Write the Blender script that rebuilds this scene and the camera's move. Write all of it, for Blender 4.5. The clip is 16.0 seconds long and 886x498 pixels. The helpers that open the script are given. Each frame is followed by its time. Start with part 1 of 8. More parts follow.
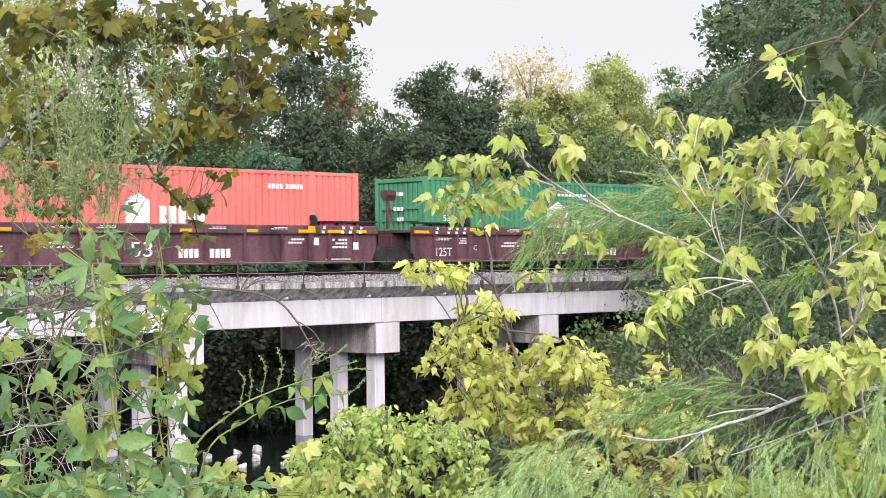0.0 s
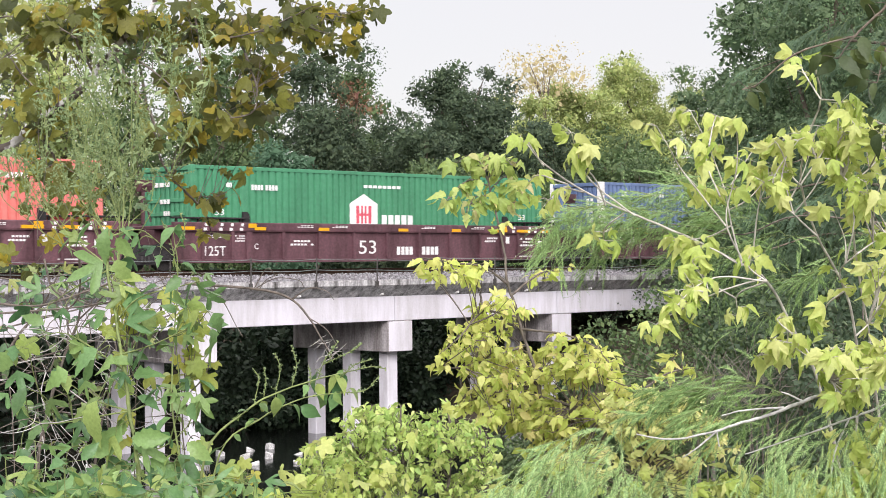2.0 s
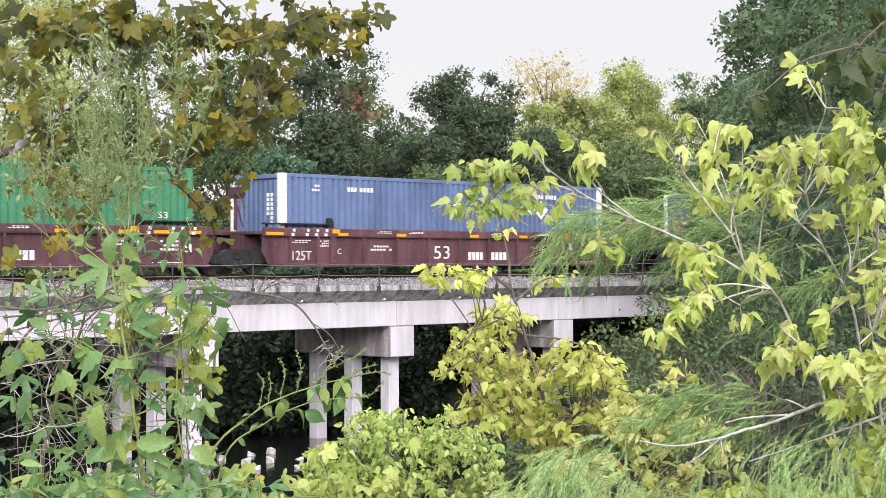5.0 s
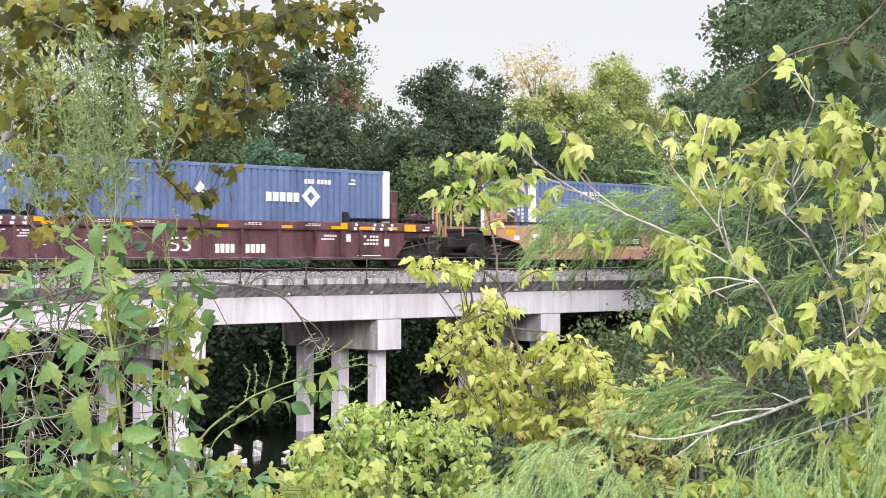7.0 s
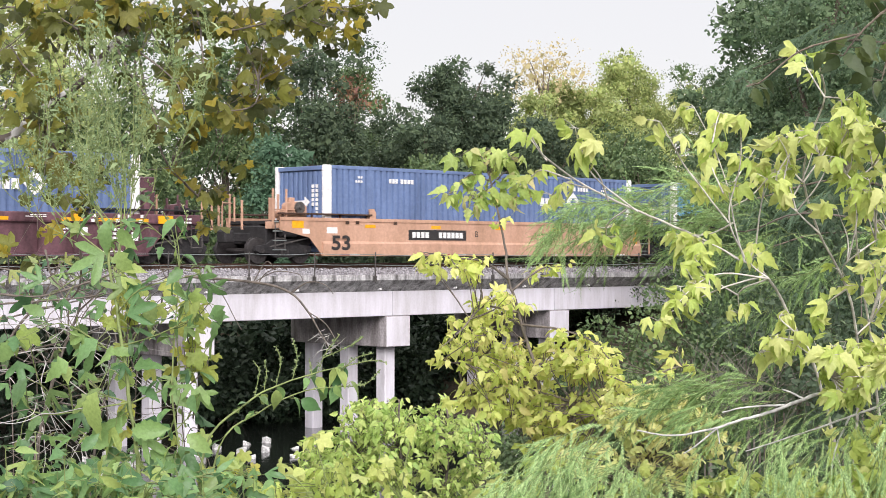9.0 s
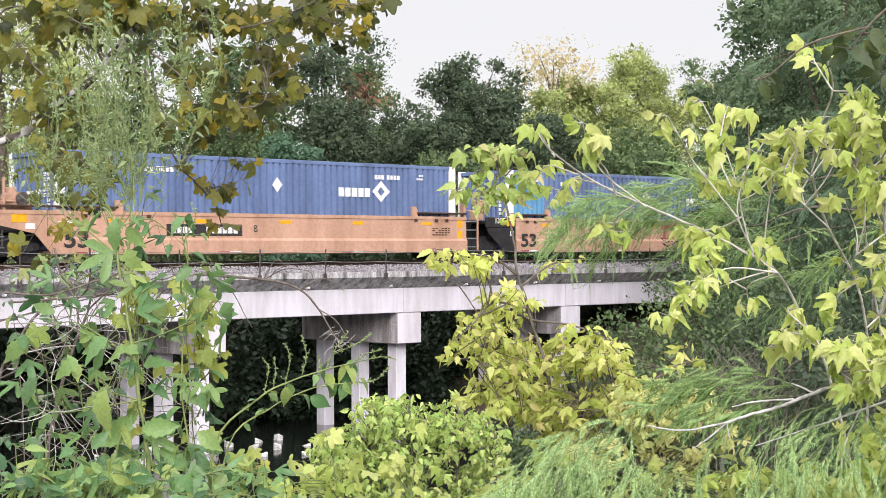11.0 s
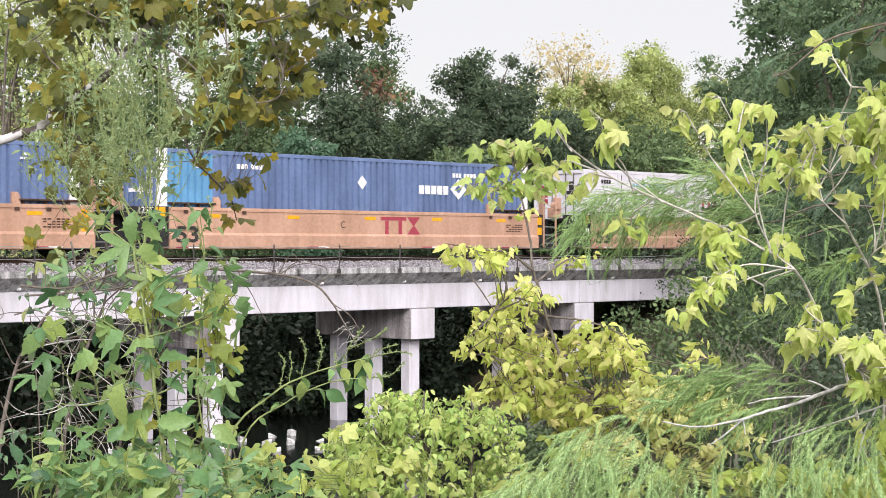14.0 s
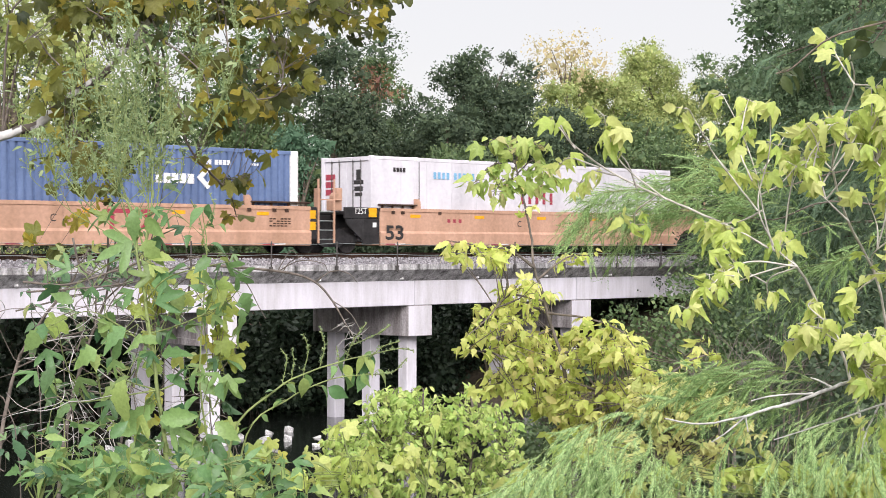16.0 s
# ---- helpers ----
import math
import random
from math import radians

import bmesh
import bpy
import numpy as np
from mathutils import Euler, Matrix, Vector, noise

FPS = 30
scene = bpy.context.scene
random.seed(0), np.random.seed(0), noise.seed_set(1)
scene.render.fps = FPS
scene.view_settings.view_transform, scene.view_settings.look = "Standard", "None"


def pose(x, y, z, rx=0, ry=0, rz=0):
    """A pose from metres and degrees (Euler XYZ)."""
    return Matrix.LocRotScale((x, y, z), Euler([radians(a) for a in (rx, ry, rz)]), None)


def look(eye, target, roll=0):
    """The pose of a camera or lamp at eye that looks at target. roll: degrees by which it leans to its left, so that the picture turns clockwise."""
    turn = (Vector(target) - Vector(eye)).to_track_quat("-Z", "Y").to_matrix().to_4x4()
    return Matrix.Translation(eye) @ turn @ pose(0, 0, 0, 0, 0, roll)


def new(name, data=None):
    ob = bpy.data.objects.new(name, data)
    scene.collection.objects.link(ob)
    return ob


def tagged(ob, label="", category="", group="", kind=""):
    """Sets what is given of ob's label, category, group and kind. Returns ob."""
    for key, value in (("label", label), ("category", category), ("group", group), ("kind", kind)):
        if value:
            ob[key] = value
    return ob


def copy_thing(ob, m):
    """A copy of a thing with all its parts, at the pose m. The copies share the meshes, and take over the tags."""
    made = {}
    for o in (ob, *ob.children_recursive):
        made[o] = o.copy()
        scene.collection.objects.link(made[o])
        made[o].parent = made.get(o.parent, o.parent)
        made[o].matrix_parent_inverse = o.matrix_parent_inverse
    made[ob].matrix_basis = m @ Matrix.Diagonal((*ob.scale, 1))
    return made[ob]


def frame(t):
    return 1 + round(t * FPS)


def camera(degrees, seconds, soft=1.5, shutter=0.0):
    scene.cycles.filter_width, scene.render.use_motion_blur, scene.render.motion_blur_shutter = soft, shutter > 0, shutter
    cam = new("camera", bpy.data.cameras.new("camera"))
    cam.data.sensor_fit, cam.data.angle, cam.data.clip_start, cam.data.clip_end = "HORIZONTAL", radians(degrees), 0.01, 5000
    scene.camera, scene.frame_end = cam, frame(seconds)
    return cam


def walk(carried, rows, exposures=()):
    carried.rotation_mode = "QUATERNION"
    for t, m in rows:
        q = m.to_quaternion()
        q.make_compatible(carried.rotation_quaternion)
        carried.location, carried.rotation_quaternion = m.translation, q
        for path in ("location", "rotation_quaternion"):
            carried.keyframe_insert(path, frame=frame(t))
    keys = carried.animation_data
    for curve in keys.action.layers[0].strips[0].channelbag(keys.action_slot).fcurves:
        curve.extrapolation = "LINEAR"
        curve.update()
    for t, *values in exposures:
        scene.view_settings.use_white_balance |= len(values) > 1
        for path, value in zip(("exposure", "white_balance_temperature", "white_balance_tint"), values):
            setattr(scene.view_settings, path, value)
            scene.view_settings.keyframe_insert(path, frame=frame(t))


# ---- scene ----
cam = camera(30.0, 16.0, soft=0.85, shutter=0.28)

# handheld on the bank: eye, target and lean
walk(cam, [
    (0.0, look((0.015, -0.009, 6.404), (35.585, 35.130, 6.750), -0.566)),
    (0.5, look((0.022, -0.013, 6.407), (35.568, 35.151, 6.679), -0.598)),
    (1.0, look((0.017, -0.018, 6.403), (35.474, 35.235, 6.623), -0.544)),
    (1.5, look((0.018, -0.011, 6.407), (35.367, 35.349, 6.630), -0.490)),
    (2.0, look((0.006, -0.008, 6.404), (35.304, 35.404, 6.705), -0.459)),
    (2.5, look((-0.006, -0.015, 6.406), (35.247, 35.442, 6.834), -0.414)),
    (3.0, look((-0.016, -0.015, 6.406), (35.181, 35.499, 6.975), -0.382)),
    (3.5, look((-0.021, -0.011, 6.408), (35.161, 35.517, 7.015), -0.335)),
    (4.0, look((-0.022, -0.009, 6.409), (35.150, 35.530, 7.003), -0.252)),
    (6.5, look((0.001, -0.009, 6.401), (35.479, 35.224, 6.699), -0.022)),
    (7.0, look((-0.004, -0.002, 6.401), (35.522, 35.182, 6.675), 0.060)),
    (7.5, look((0.000, 0.001, 6.401), (35.543, 35.167, 6.605), 0.089)),
    (8.0, look((-0.001, -0.000, 6.400), (35.507, 35.203, 6.568), 0.091)),
    (8.5, look((-0.001, 0.002, 6.401), (35.454, 35.258, 6.546), 0.053)),
    (9.0, look((-0.003, 0.007, 6.398), (35.342, 35.373, 6.570), 0.074)),
    (11.5, look((0.009, -0.001, 6.396), (35.081, 35.634, 6.438), -0.296)),
    (12.0, look((0.013, 0.001, 6.398), (35.036, 35.685, 6.438), -0.283)),
    (12.5, look((0.014, 0.004, 6.397), (34.972, 35.751, 6.449), -0.286)),
    (13.0, look((0.011, 0.002, 6.395), (34.907, 35.812, 6.451), -0.201)),
    (13.5, look((0.008, 0.008, 6.395), (34.874, 35.846, 6.407), -0.102)),
    (14.0, look((0.001, 0.012, 6.392), (34.817, 35.900, 6.343), -0.001)),
    (14.5, look((-0.006, 0.017, 6.394), (34.789, 35.924, 6.286), 0.019)),
    (15.0, look((-0.015, 0.020, 6.393), (34.798, 35.909, 6.265), 0.103)),
    (15.5, look((-0.018, 0.026, 6.393), (34.834, 35.878, 6.256), 0.112)),
    (16.0, look((-0.019, 0.027, 6.391), (34.869, 35.844, 6.253), 0.086)),
])

# how far the train has run along its track, seconds and metres
RUN = [
    (0.0, 0.00), (0.5, 2.68), (1.0, 5.34), (1.5, 8.00), (2.0, 10.68),
    (2.5, 13.37), (3.0, 16.07), (3.5, 18.79), (4.0, 21.48), (6.5, 34.92),
    (7.0, 37.60), (7.5, 40.28), (8.0, 42.95), (8.5, 45.60), (9.0, 48.24),
    (11.5, 61.41), (12.0, 64.05), (12.5, 66.68), (13.0, 69.32), (13.5, 71.98),
    (14.0, 74.64), (14.5, 77.31), (15.0, 79.98), (15.5, 82.67), (16.0, 85.35),
]

# ---- light: a bright, overcast evening sky with a broad soft sun behind the viewer ----
world = bpy.data.worlds.new("sky")
scene.world = world
world.use_nodes = True
wn, wl = world.node_tree.nodes, world.node_tree.links
wn.clear()
w_out = wn.new("ShaderNodeOutputWorld")
w_sky = wn.new("ShaderNodeTexSky")
w_sky.sky_type, w_sky.sun_disc = "NISHITA", False
w_sky.sun_elevation, w_sky.sun_rotation = radians(26), radians(222)
w_bg = wn.new("ShaderNodeBackground")
w_bg.inputs["Strength"].default_value = 0.02
wl.new(w_sky.outputs[0], w_bg.inputs["Color"])
# cloud veil: white at the horizon, brighter overhead
w_tc = wn.new("ShaderNodeTexCoord")
w_sep = wn.new("ShaderNodeSeparateXYZ")
wl.new(w_tc.outputs["Generated"], w_sep.inputs[0])
w_map = wn.new("ShaderNodeMapRange")
w_map.interpolation_type = "SMOOTHSTEP"
w_map.inputs["From Min"].default_value, w_map.inputs["From Max"].default_value = 0.14, 0.65
w_map.inputs["To Min"].default_value, w_map.inputs["To Max"].default_value = 0.80, 1.85
wl.new(w_sep.outputs["Z"], w_map.inputs["Value"])
w_veil = wn.new("ShaderNodeBackground")
w_veil.inputs["Color"].default_value = (1.0, 0.955, 0.97, 1)
wl.new(w_map.outputs[0], w_veil.inputs["Strength"])
w_add = wn.new("ShaderNodeAddShader")
wl.new(w_bg.outputs[0], w_add.inputs[0])
wl.new(w_veil.outputs[0], w_add.inputs[1])
wl.new(w_add.outputs[0], w_out.inputs["Surface"])
sun = new("sun", bpy.data.lights.new("sun", "SUN"))
sun.data.energy, sun.data.angle, sun.data.color = 3.8, radians(38), (1.0, 0.965, 0.985)
sun.matrix_world = look((-19, -16, 41), (26, 38, 6))
scene.view_settings.exposure = 0.0


# ---- materials ----
def mat(name, base, rough=0.7, metal=0.0, vary=0.25, scale=1.5, fine=25.0, bump=0.15, tint=None, streak=0.0, spec=0.4):
    """A painted, stone or earth surface with stains at a large scale and grain at a small one."""
    m = bpy.data.materials.new(name)
    m.use_nodes = True
    n, l = m.node_tree.nodes, m.node_tree.links
    b = n["Principled BSDF"]
    b.inputs["Roughness"].default_value, b.inputs["Metallic"].default_value = rough, metal
    b.inputs["Specular IOR Level"].default_value = spec
    tc = n.new("ShaderNodeTexCoord")
    mp = n.new("ShaderNodeMapping")
    l.new(tc.outputs["Object"], mp.inputs[0])
    big = n.new("ShaderNodeTexNoise")
    big.inputs["Scale"].default_value, big.inputs["Detail"].default_value, big.inputs["Roughness"].default_value = scale, 6, 0.65
    if streak:
        mp.inputs["Scale"].default_value = (streak, streak, 0.35)
    l.new(mp.outputs[0], big.inputs["Vector"])
    small = n.new("ShaderNodeTexNoise")
    small.inputs["Scale"].default_value, small.inputs["Detail"].default_value = fine, 4
    l.new(tc.outputs["Object"], small.inputs["Vector"])
    ramp = n.new("ShaderNodeValToRGB")
    dark = tuple(c * (1 - 1.3 * vary) for c in (tint or base))
    light = tuple(min(1, c * (1 + 0.6 * vary)) for c in base)
    ramp.color_ramp.elements[0].position, ramp.color_ramp.elements[0].color = 0.3, (*dark, 1)
    ramp.color_ramp.elements[1].position, ramp.color_ramp.elements[1].color = 0.62, (*light, 1)
    l.new(big.outputs["Fac"], ramp.inputs[0])
    mix = n.new("ShaderNodeMixRGB")
    mix.blend_type = "OVERLAY"
    mix.inputs[0].default_value = min(1.0, vary * 1.6)
    l.new(ramp.outputs[0], mix.inputs[1])
    l.new(small.outputs["Fac"], mix.inputs[2])
    oi = n.new("ShaderNodeObjectInfo")
    hv = n.new("ShaderNodeHueSaturation")
    mr = n.new("ShaderNodeMapRange")
    mr.inputs["To Min"].default_value, mr.inputs["To Max"].default_value = 1 - vary * 0.25, 1 + vary * 0.25
    l.new(oi.outputs["Random"], mr.inputs["Value"])
    l.new(mr.outputs[0], hv.inputs["Value"])
    l.new(mix.outputs[0], hv.inputs["Color"])
    l.new(hv.outputs[0], b.inputs["Base Color"])
    if bump:
        bp = n.new("ShaderNodeBump")
        bp.inputs["Strength"].default_value, bp.inputs["Distance"].default_value = bump, 0.02
        l.new(small.outputs["Fac"], bp.inputs["Height"])
        l.new(bp.outputs[0], b.inputs["Normal"])
    return m


def leaf_mat(name, colours, rough=0.5, through_light=0.35, patches=0.12):
    """Foliage: each leaf takes a colour of its own from the ramp, and lets some light through."""
    m = bpy.data.materials.new(name)
    m.use_nodes = True
    n, l = m.node_tree.nodes, m.node_tree.links
    b = n["Principled BSDF"]
    b.inputs["Roughness"].default_value = rough
    b.inputs["Specular IOR Level"].default_value = 0.35
    geo, oi = n.new("ShaderNodeNewGeometry"), n.new("ShaderNodeObjectInfo")
    add = n.new("ShaderNodeMath")
    add.operation = "ADD"
    l.new(geo.outputs["Random Per Island"], add.inputs[0])
    l.new(oi.outputs["Random"], add.inputs[1])
    fr = n.new("ShaderNodeMath")
    fr.operation = "FRACT"
    l.new(add.outputs[0], fr.inputs[0])
    ramp = n.new("ShaderNodeValToRGB")
    els = ramp.color_ramp.elements
    while len(els) < len(colours):
        els.new(0.5)
    for i, c in enumerate(colours):
        els[i].position, els[i].color = i / (len(colours) - 1), (c[0], c[1], c[2] * 1.02 + 0.005, 1)
    l.new(fr.outputs[0], ramp.inputs[0])
    ns = n.new("ShaderNodeTexNoise")
    ns.inputs["Scale"].default_value, ns.inputs["Detail"].default_value = 75.0, 3
    l.new(geo.outputs["Position"], ns.inputs["Vector"])
    bp = n.new("ShaderNodeBump")
    bp.inputs["Strength"].default_value, bp.inputs["Distance"].default_value = 0.45, 0.006
    l.new(ns.outputs["Fac"], bp.inputs["Height"])
    l.new(bp.outputs[0], b.inputs["Normal"])
    mix = n.new("ShaderNodeMixRGB")
    mix.blend_type = "OVERLAY"
    mix.inputs[0].default_value = 0.3
    l.new(ramp.outputs[0], mix.inputs[1])
    l.new(ns.outputs["Fac"], mix.inputs[2])
    big = n.new("ShaderNodeTexNoise")
    big.inputs["Scale"].default_value, big.inputs["Detail"].default_value = 0.9, 2
    l.new(geo.outputs["Position"], big.inputs["Vector"])
    span = n.new("ShaderNodeMapRange")
    span.inputs["From Min"].default_value, span.inputs["From Max"].default_value = 0.32, 0.68
    span.inputs["To Min"].default_value, span.inputs["To Max"].default_value = 1 - patches, 1 + patches
    l.new(big.outputs["Fac"], span.inputs["Value"])
    tone = n.new("ShaderNodeHueSaturation")
    l.new(span.outputs[0], tone.inputs["Value"])
    l.new(mix.outputs[0], tone.inputs["Color"])
    mix = tone
    l.new(mix.outputs[0], b.inputs["Base Color"])
    tr = n.new("ShaderNodeBsdfTranslucent")
    l.new(mix.outputs[0], tr.inputs["Color"])
    ms = n.new("ShaderNodeMixShader")
    ms.inputs[0].default_value = through_light
    l.new(b.outputs[0], ms.inputs[1])
    l.new(tr.outputs[0], ms.inputs[2])
    l.new(ms.outputs[0], n["Material Output"].inputs["Surface"])
    return m


M_CONC = mat("weathered_concrete", (0.70, 0.67, 0.73), 0.85, vary=0.10, scale=0.9, fine=14, bump=0.25, tint=(0.62, 0.585, 0.61), streak=2.2)
M_CONC_OLD = mat("stained_concrete", (0.43, 0.415, 0.42), 0.9, vary=0.5, scale=1.6, fine=16, bump=0.4, tint=(0.2, 0.185, 0.17), streak=2.5)
# cap sides: brown stain and the shade below the deck in one colour
M_CONC_CAP = mat("stained_shaded_cap_concrete", (0.37, 0.34, 0.345), 0.88, vary=0.35, scale=1.3, fine=14, bump=0.3, tint=(0.20, 0.17, 0.16), streak=2.2)
M_BALLAST = mat("ballast_stone", (0.25, 0.238, 0.252), 0.9, vary=0.5, scale=6, fine=40, bump=0.3)
M_RAIL = mat("rusty_rail", (0.10, 0.06, 0.045), 0.6, 0.6, vary=0.4, scale=4)
M_TIE = mat("timber_tie", (0.075, 0.055, 0.045), 0.9, vary=0.5, scale=5)
M_STEEL = mat("weathered_steel", (0.11, 0.10, 0.095), 0.6, 0.5, vary=0.4, scale=6)
M_WHEEL = mat("dark_wheel_steel", (0.045, 0.040, 0.040), 0.65, 0.3, vary=0.4, scale=6)
M_WIRE = mat("galvanised_wire", (0.30, 0.33, 0.32), 0.5, 0.7, vary=0.2)
M_BROWN = mat("brown_car_paint", (0.122, 0.058, 0.070), 0.55, vary=0.35, scale=1.0, fine=12, bump=0.08, tint=(0.085, 0.038, 0.045), streak=1.5)
M_TAN = mat("yellow_car_paint", (0.49, 0.295, 0.21), 0.55, vary=0.18, scale=0.8, fine=10, bump=0.06, tint=(0.49, 0.285, 0.185), streak=1.3)
M_BLACK = mat("black_grime", (0.022, 0.020, 0.021), 0.75, vary=0.5, scale=4, bump=0.2)
M_BLUE = mat("blue_container_paint", (0.138, 0.195, 0.345), 0.45, vary=0.14, scale=0.7, fine=9, bump=0.05, tint=(0.105, 0.15, 0.275), streak=1.2)
M_BLUE_LIGHT = mat("pale_blue_patch_paint", (0.13, 0.32, 0.52), 0.45, vary=0.15, scale=0.7)
M_RED = mat("orange_red_container_paint", (0.72, 0.205, 0.18), 0.5, vary=0.13, scale=0.7, fine=9, bump=0.05, streak=1.2)
M_GREEN = mat("green_container_paint", (0.07, 0.25, 0.135), 0.5, vary=0.15, scale=0.7, fine=9, bump=0.05, streak=1.2)
M_WHITE = mat("white_container_paint", (0.63, 0.605, 0.645), 0.45, vary=0.14, scale=0.7, fine=9, bump=0.04, streak=1.2)
M_MARK = mat("white_marking", (0.78, 0.76, 0.75), 0.6, vary=0.15, scale=6)
M_MARK_PINK = mat("pink_red_marking", (0.62, 0.10, 0.14), 0.6, vary=0.15, scale=6)
M_MARK_DARK = mat("black_marking", (0.03, 0.027, 0.027), 0.6, vary=0.2, scale=6)
M_MARK_RED = mat("dark_red_marking", (0.33, 0.045, 0.07), 0.6, vary=0.15, scale=6)
M_MARK_BLUE = mat("light_blue_marking", (0.20, 0.42, 0.62), 0.6, vary=0.15, scale=6)
M_REFLECT = mat("yellow_reflector", (0.75, 0.37, 0.015), 0.35, vary=0.12, scale=8)
M_SOIL = mat("damp_earth", (0.075, 0.06, 0.042), 0.95, vary=0.5, scale=0.7, fine=9, bump=0.5, tint=(0.05, 0.06, 0.03))
M_STUB = mat("bleached_pile_stub", (0.56, 0.55, 0.54), 0.85, vary=0.5, scale=3, bump=0.3)
M_BARK = mat("grey_brown_bark", (0.16, 0.13, 0.10), 0.9, vary=0.5, scale=9, fine=50, bump=0.5)
def patch_bark():
    """Smooth pale bark that has flaked from under dark brown plates."""
    m = mat("flaking_sycamore_bark", (0.56, 0.55, 0.54), 0.8, vary=0.1, scale=8, fine=50, bump=0.25)
    n, l = m.node_tree.nodes, m.node_tree.links
    b = n["Principled BSDF"]
    old = b.inputs["Base Color"].links[0].from_socket
    tc, ns, rp, mx = n.new("ShaderNodeTexCoord"), n.new("ShaderNodeTexNoise"), n.new("ShaderNodeValToRGB"), n.new("ShaderNodeMixRGB")
    ns.inputs["Scale"].default_value, ns.inputs["Detail"].default_value = 4.2, 3
    rp.color_ramp.elements[0].position, rp.color_ramp.elements[1].position = 0.44, 0.47
    l.new(tc.outputs["Object"], ns.inputs["Vector"])
    l.new(ns.outputs["Fac"], rp.inputs[0])
    l.new(rp.outputs[0], mx.inputs[0])
    mx.inputs[1].default_value = (0.075, 0.06, 0.05, 1)
    l.new(old, mx.inputs[2])
    l.new(mx.outputs[0], b.inputs["Base Color"])
    return m


M_BARK_PALE = patch_bark()
M_LIMB = mat("bleached_limb_bark", (0.52, 0.51, 0.50), 0.85, vary=0.35, scale=12, fine=60, bump=0.4, tint=(0.42, 0.41, 0.39))
M_TWIG = mat("brown_twig", (0.16, 0.135, 0.115), 0.85, vary=0.4, scale=15)
M_TWIG_PALE = mat("pale_grey_twig", (0.52, 0.49, 0.44), 0.8, vary=0.4, scale=15)
M_TWIG_WHITE = mat("bleached_twig", (0.42, 0.40, 0.385), 0.8, vary=0.3, scale=15)
M_DRY = mat("dry_grey_twig", (0.20, 0.18, 0.15), 0.9, vary=0.4, scale=10)
M_STEM = mat("green_stem", (0.22, 0.27, 0.10), 0.7, vary=0.3, scale=12)
M_LEAF_SAP = leaf_mat("yellow_green_leaf", [(0.348, 0.461, 0.0958), (0.471, 0.567, 0.133), (0.557, 0.627, 0.182), (0.609, 0.635, 0.239), (0.392, 0.505, 0.115)], 0.45, 0.38)
M_LEAF_SAP_Y = leaf_mat("pale_yellowing_leaf", [(0.504, 0.609, 0.126), (0.63, 0.714, 0.168), (0.735, 0.766, 0.231), (0.798, 0.788, 0.294), (0.567, 0.662, 0.147), (0.777, 0.693, 0.273)], 0.45, 0.42)
M_LEAF_TOP = leaf_mat("green_sapling_leaf", [(0.24, 0.35, 0.08), (0.36, 0.47, 0.12), (0.48, 0.56, 0.17), (0.29, 0.40, 0.10), (0.52, 0.46, 0.22)], 0.45, 0.38)
M_LEAF_SYC = leaf_mat("turning_sycamore_leaf", [(0.0702, 0.0908, 0.0293), (0.172, 0.189, 0.039), (0.312, 0.318, 0.0585), (0.0702, 0.0908, 0.0341), (0.499, 0.409, 0.0585), (0.0585, 0.0757, 0.0293), (0.234, 0.25, 0.0488), (0.0468, 0.0643, 0.0244), (0.374, 0.363, 0.078)], 0.45, 0.55)
M_LEAF_VINE = leaf_mat("mixed_vine_leaf", [(0.055, 0.13, 0.055), (0.15, 0.29, 0.10), (0.28, 0.41, 0.13), (0.10, 0.21, 0.08), (0.21, 0.36, 0.13), (0.38, 0.46, 0.13), (0.07, 0.16, 0.065)], 0.34, 0.35)
M_LEAF_SHRUB = leaf_mat("shrub_leaf", [(0.264, 0.405, 0.0968), (0.396, 0.537, 0.132), (0.528, 0.634, 0.194), (0.326, 0.466, 0.114), (0.616, 0.669, 0.238)], 0.5, 0.3)
M_WEED = leaf_mat("ragweed_green", [(0.166, 0.246, 0.106), (0.249, 0.331, 0.151), (0.317, 0.385, 0.181)], 0.6, 0.3)
M_CYPRESS = leaf_mat("cypress_needle", [(0.108, 0.202, 0.0677), (0.294, 0.455, 0.162), (0.588, 0.748, 0.343), (0.196, 0.324, 0.108), (0.432, 0.606, 0.244)], 0.6, 0.25)
# darker copy of the needle colour, for sprays of that tree in less light
M_CYPRESS_MID = leaf_mat("shade_toned_cypress_needle", [(0.115, 0.207, 0.071), (0.23, 0.368, 0.121), (0.414, 0.575, 0.218), (0.172, 0.287, 0.0978)], 0.6, 0.25)
M_FAR_DARK = leaf_mat("dark_woodland_leaf", [(0.0483, 0.0757, 0.0414), (0.0779, 0.115, 0.0592), (0.113, 0.152, 0.074), (0.0584, 0.0925, 0.0504)], 0.75, 0.25, patches=0.38)
M_FAR_MID = leaf_mat("green_woodland_leaf", [(0.0669, 0.115, 0.0437), (0.108, 0.168, 0.0635), (0.159, 0.212, 0.0794), (0.0836, 0.142, 0.0516)], 0.6, 0.25, patches=0.38)
M_BANK_TREE = leaf_mat("grey_green_bank_leaf", [(0.0761, 0.132, 0.0622), (0.125, 0.195, 0.0899), (0.187, 0.263, 0.125), (0.0967, 0.157, 0.0726)], 0.55, 0.3, patches=0.38)
M_FAR_LIGHT = leaf_mat("light_woodland_leaf", [(0.242, 0.313, 0.105), (0.355, 0.425, 0.146), (0.454, 0.483, 0.178), (0.291, 0.355, 0.121)], 0.6, 0.3, patches=0.38)
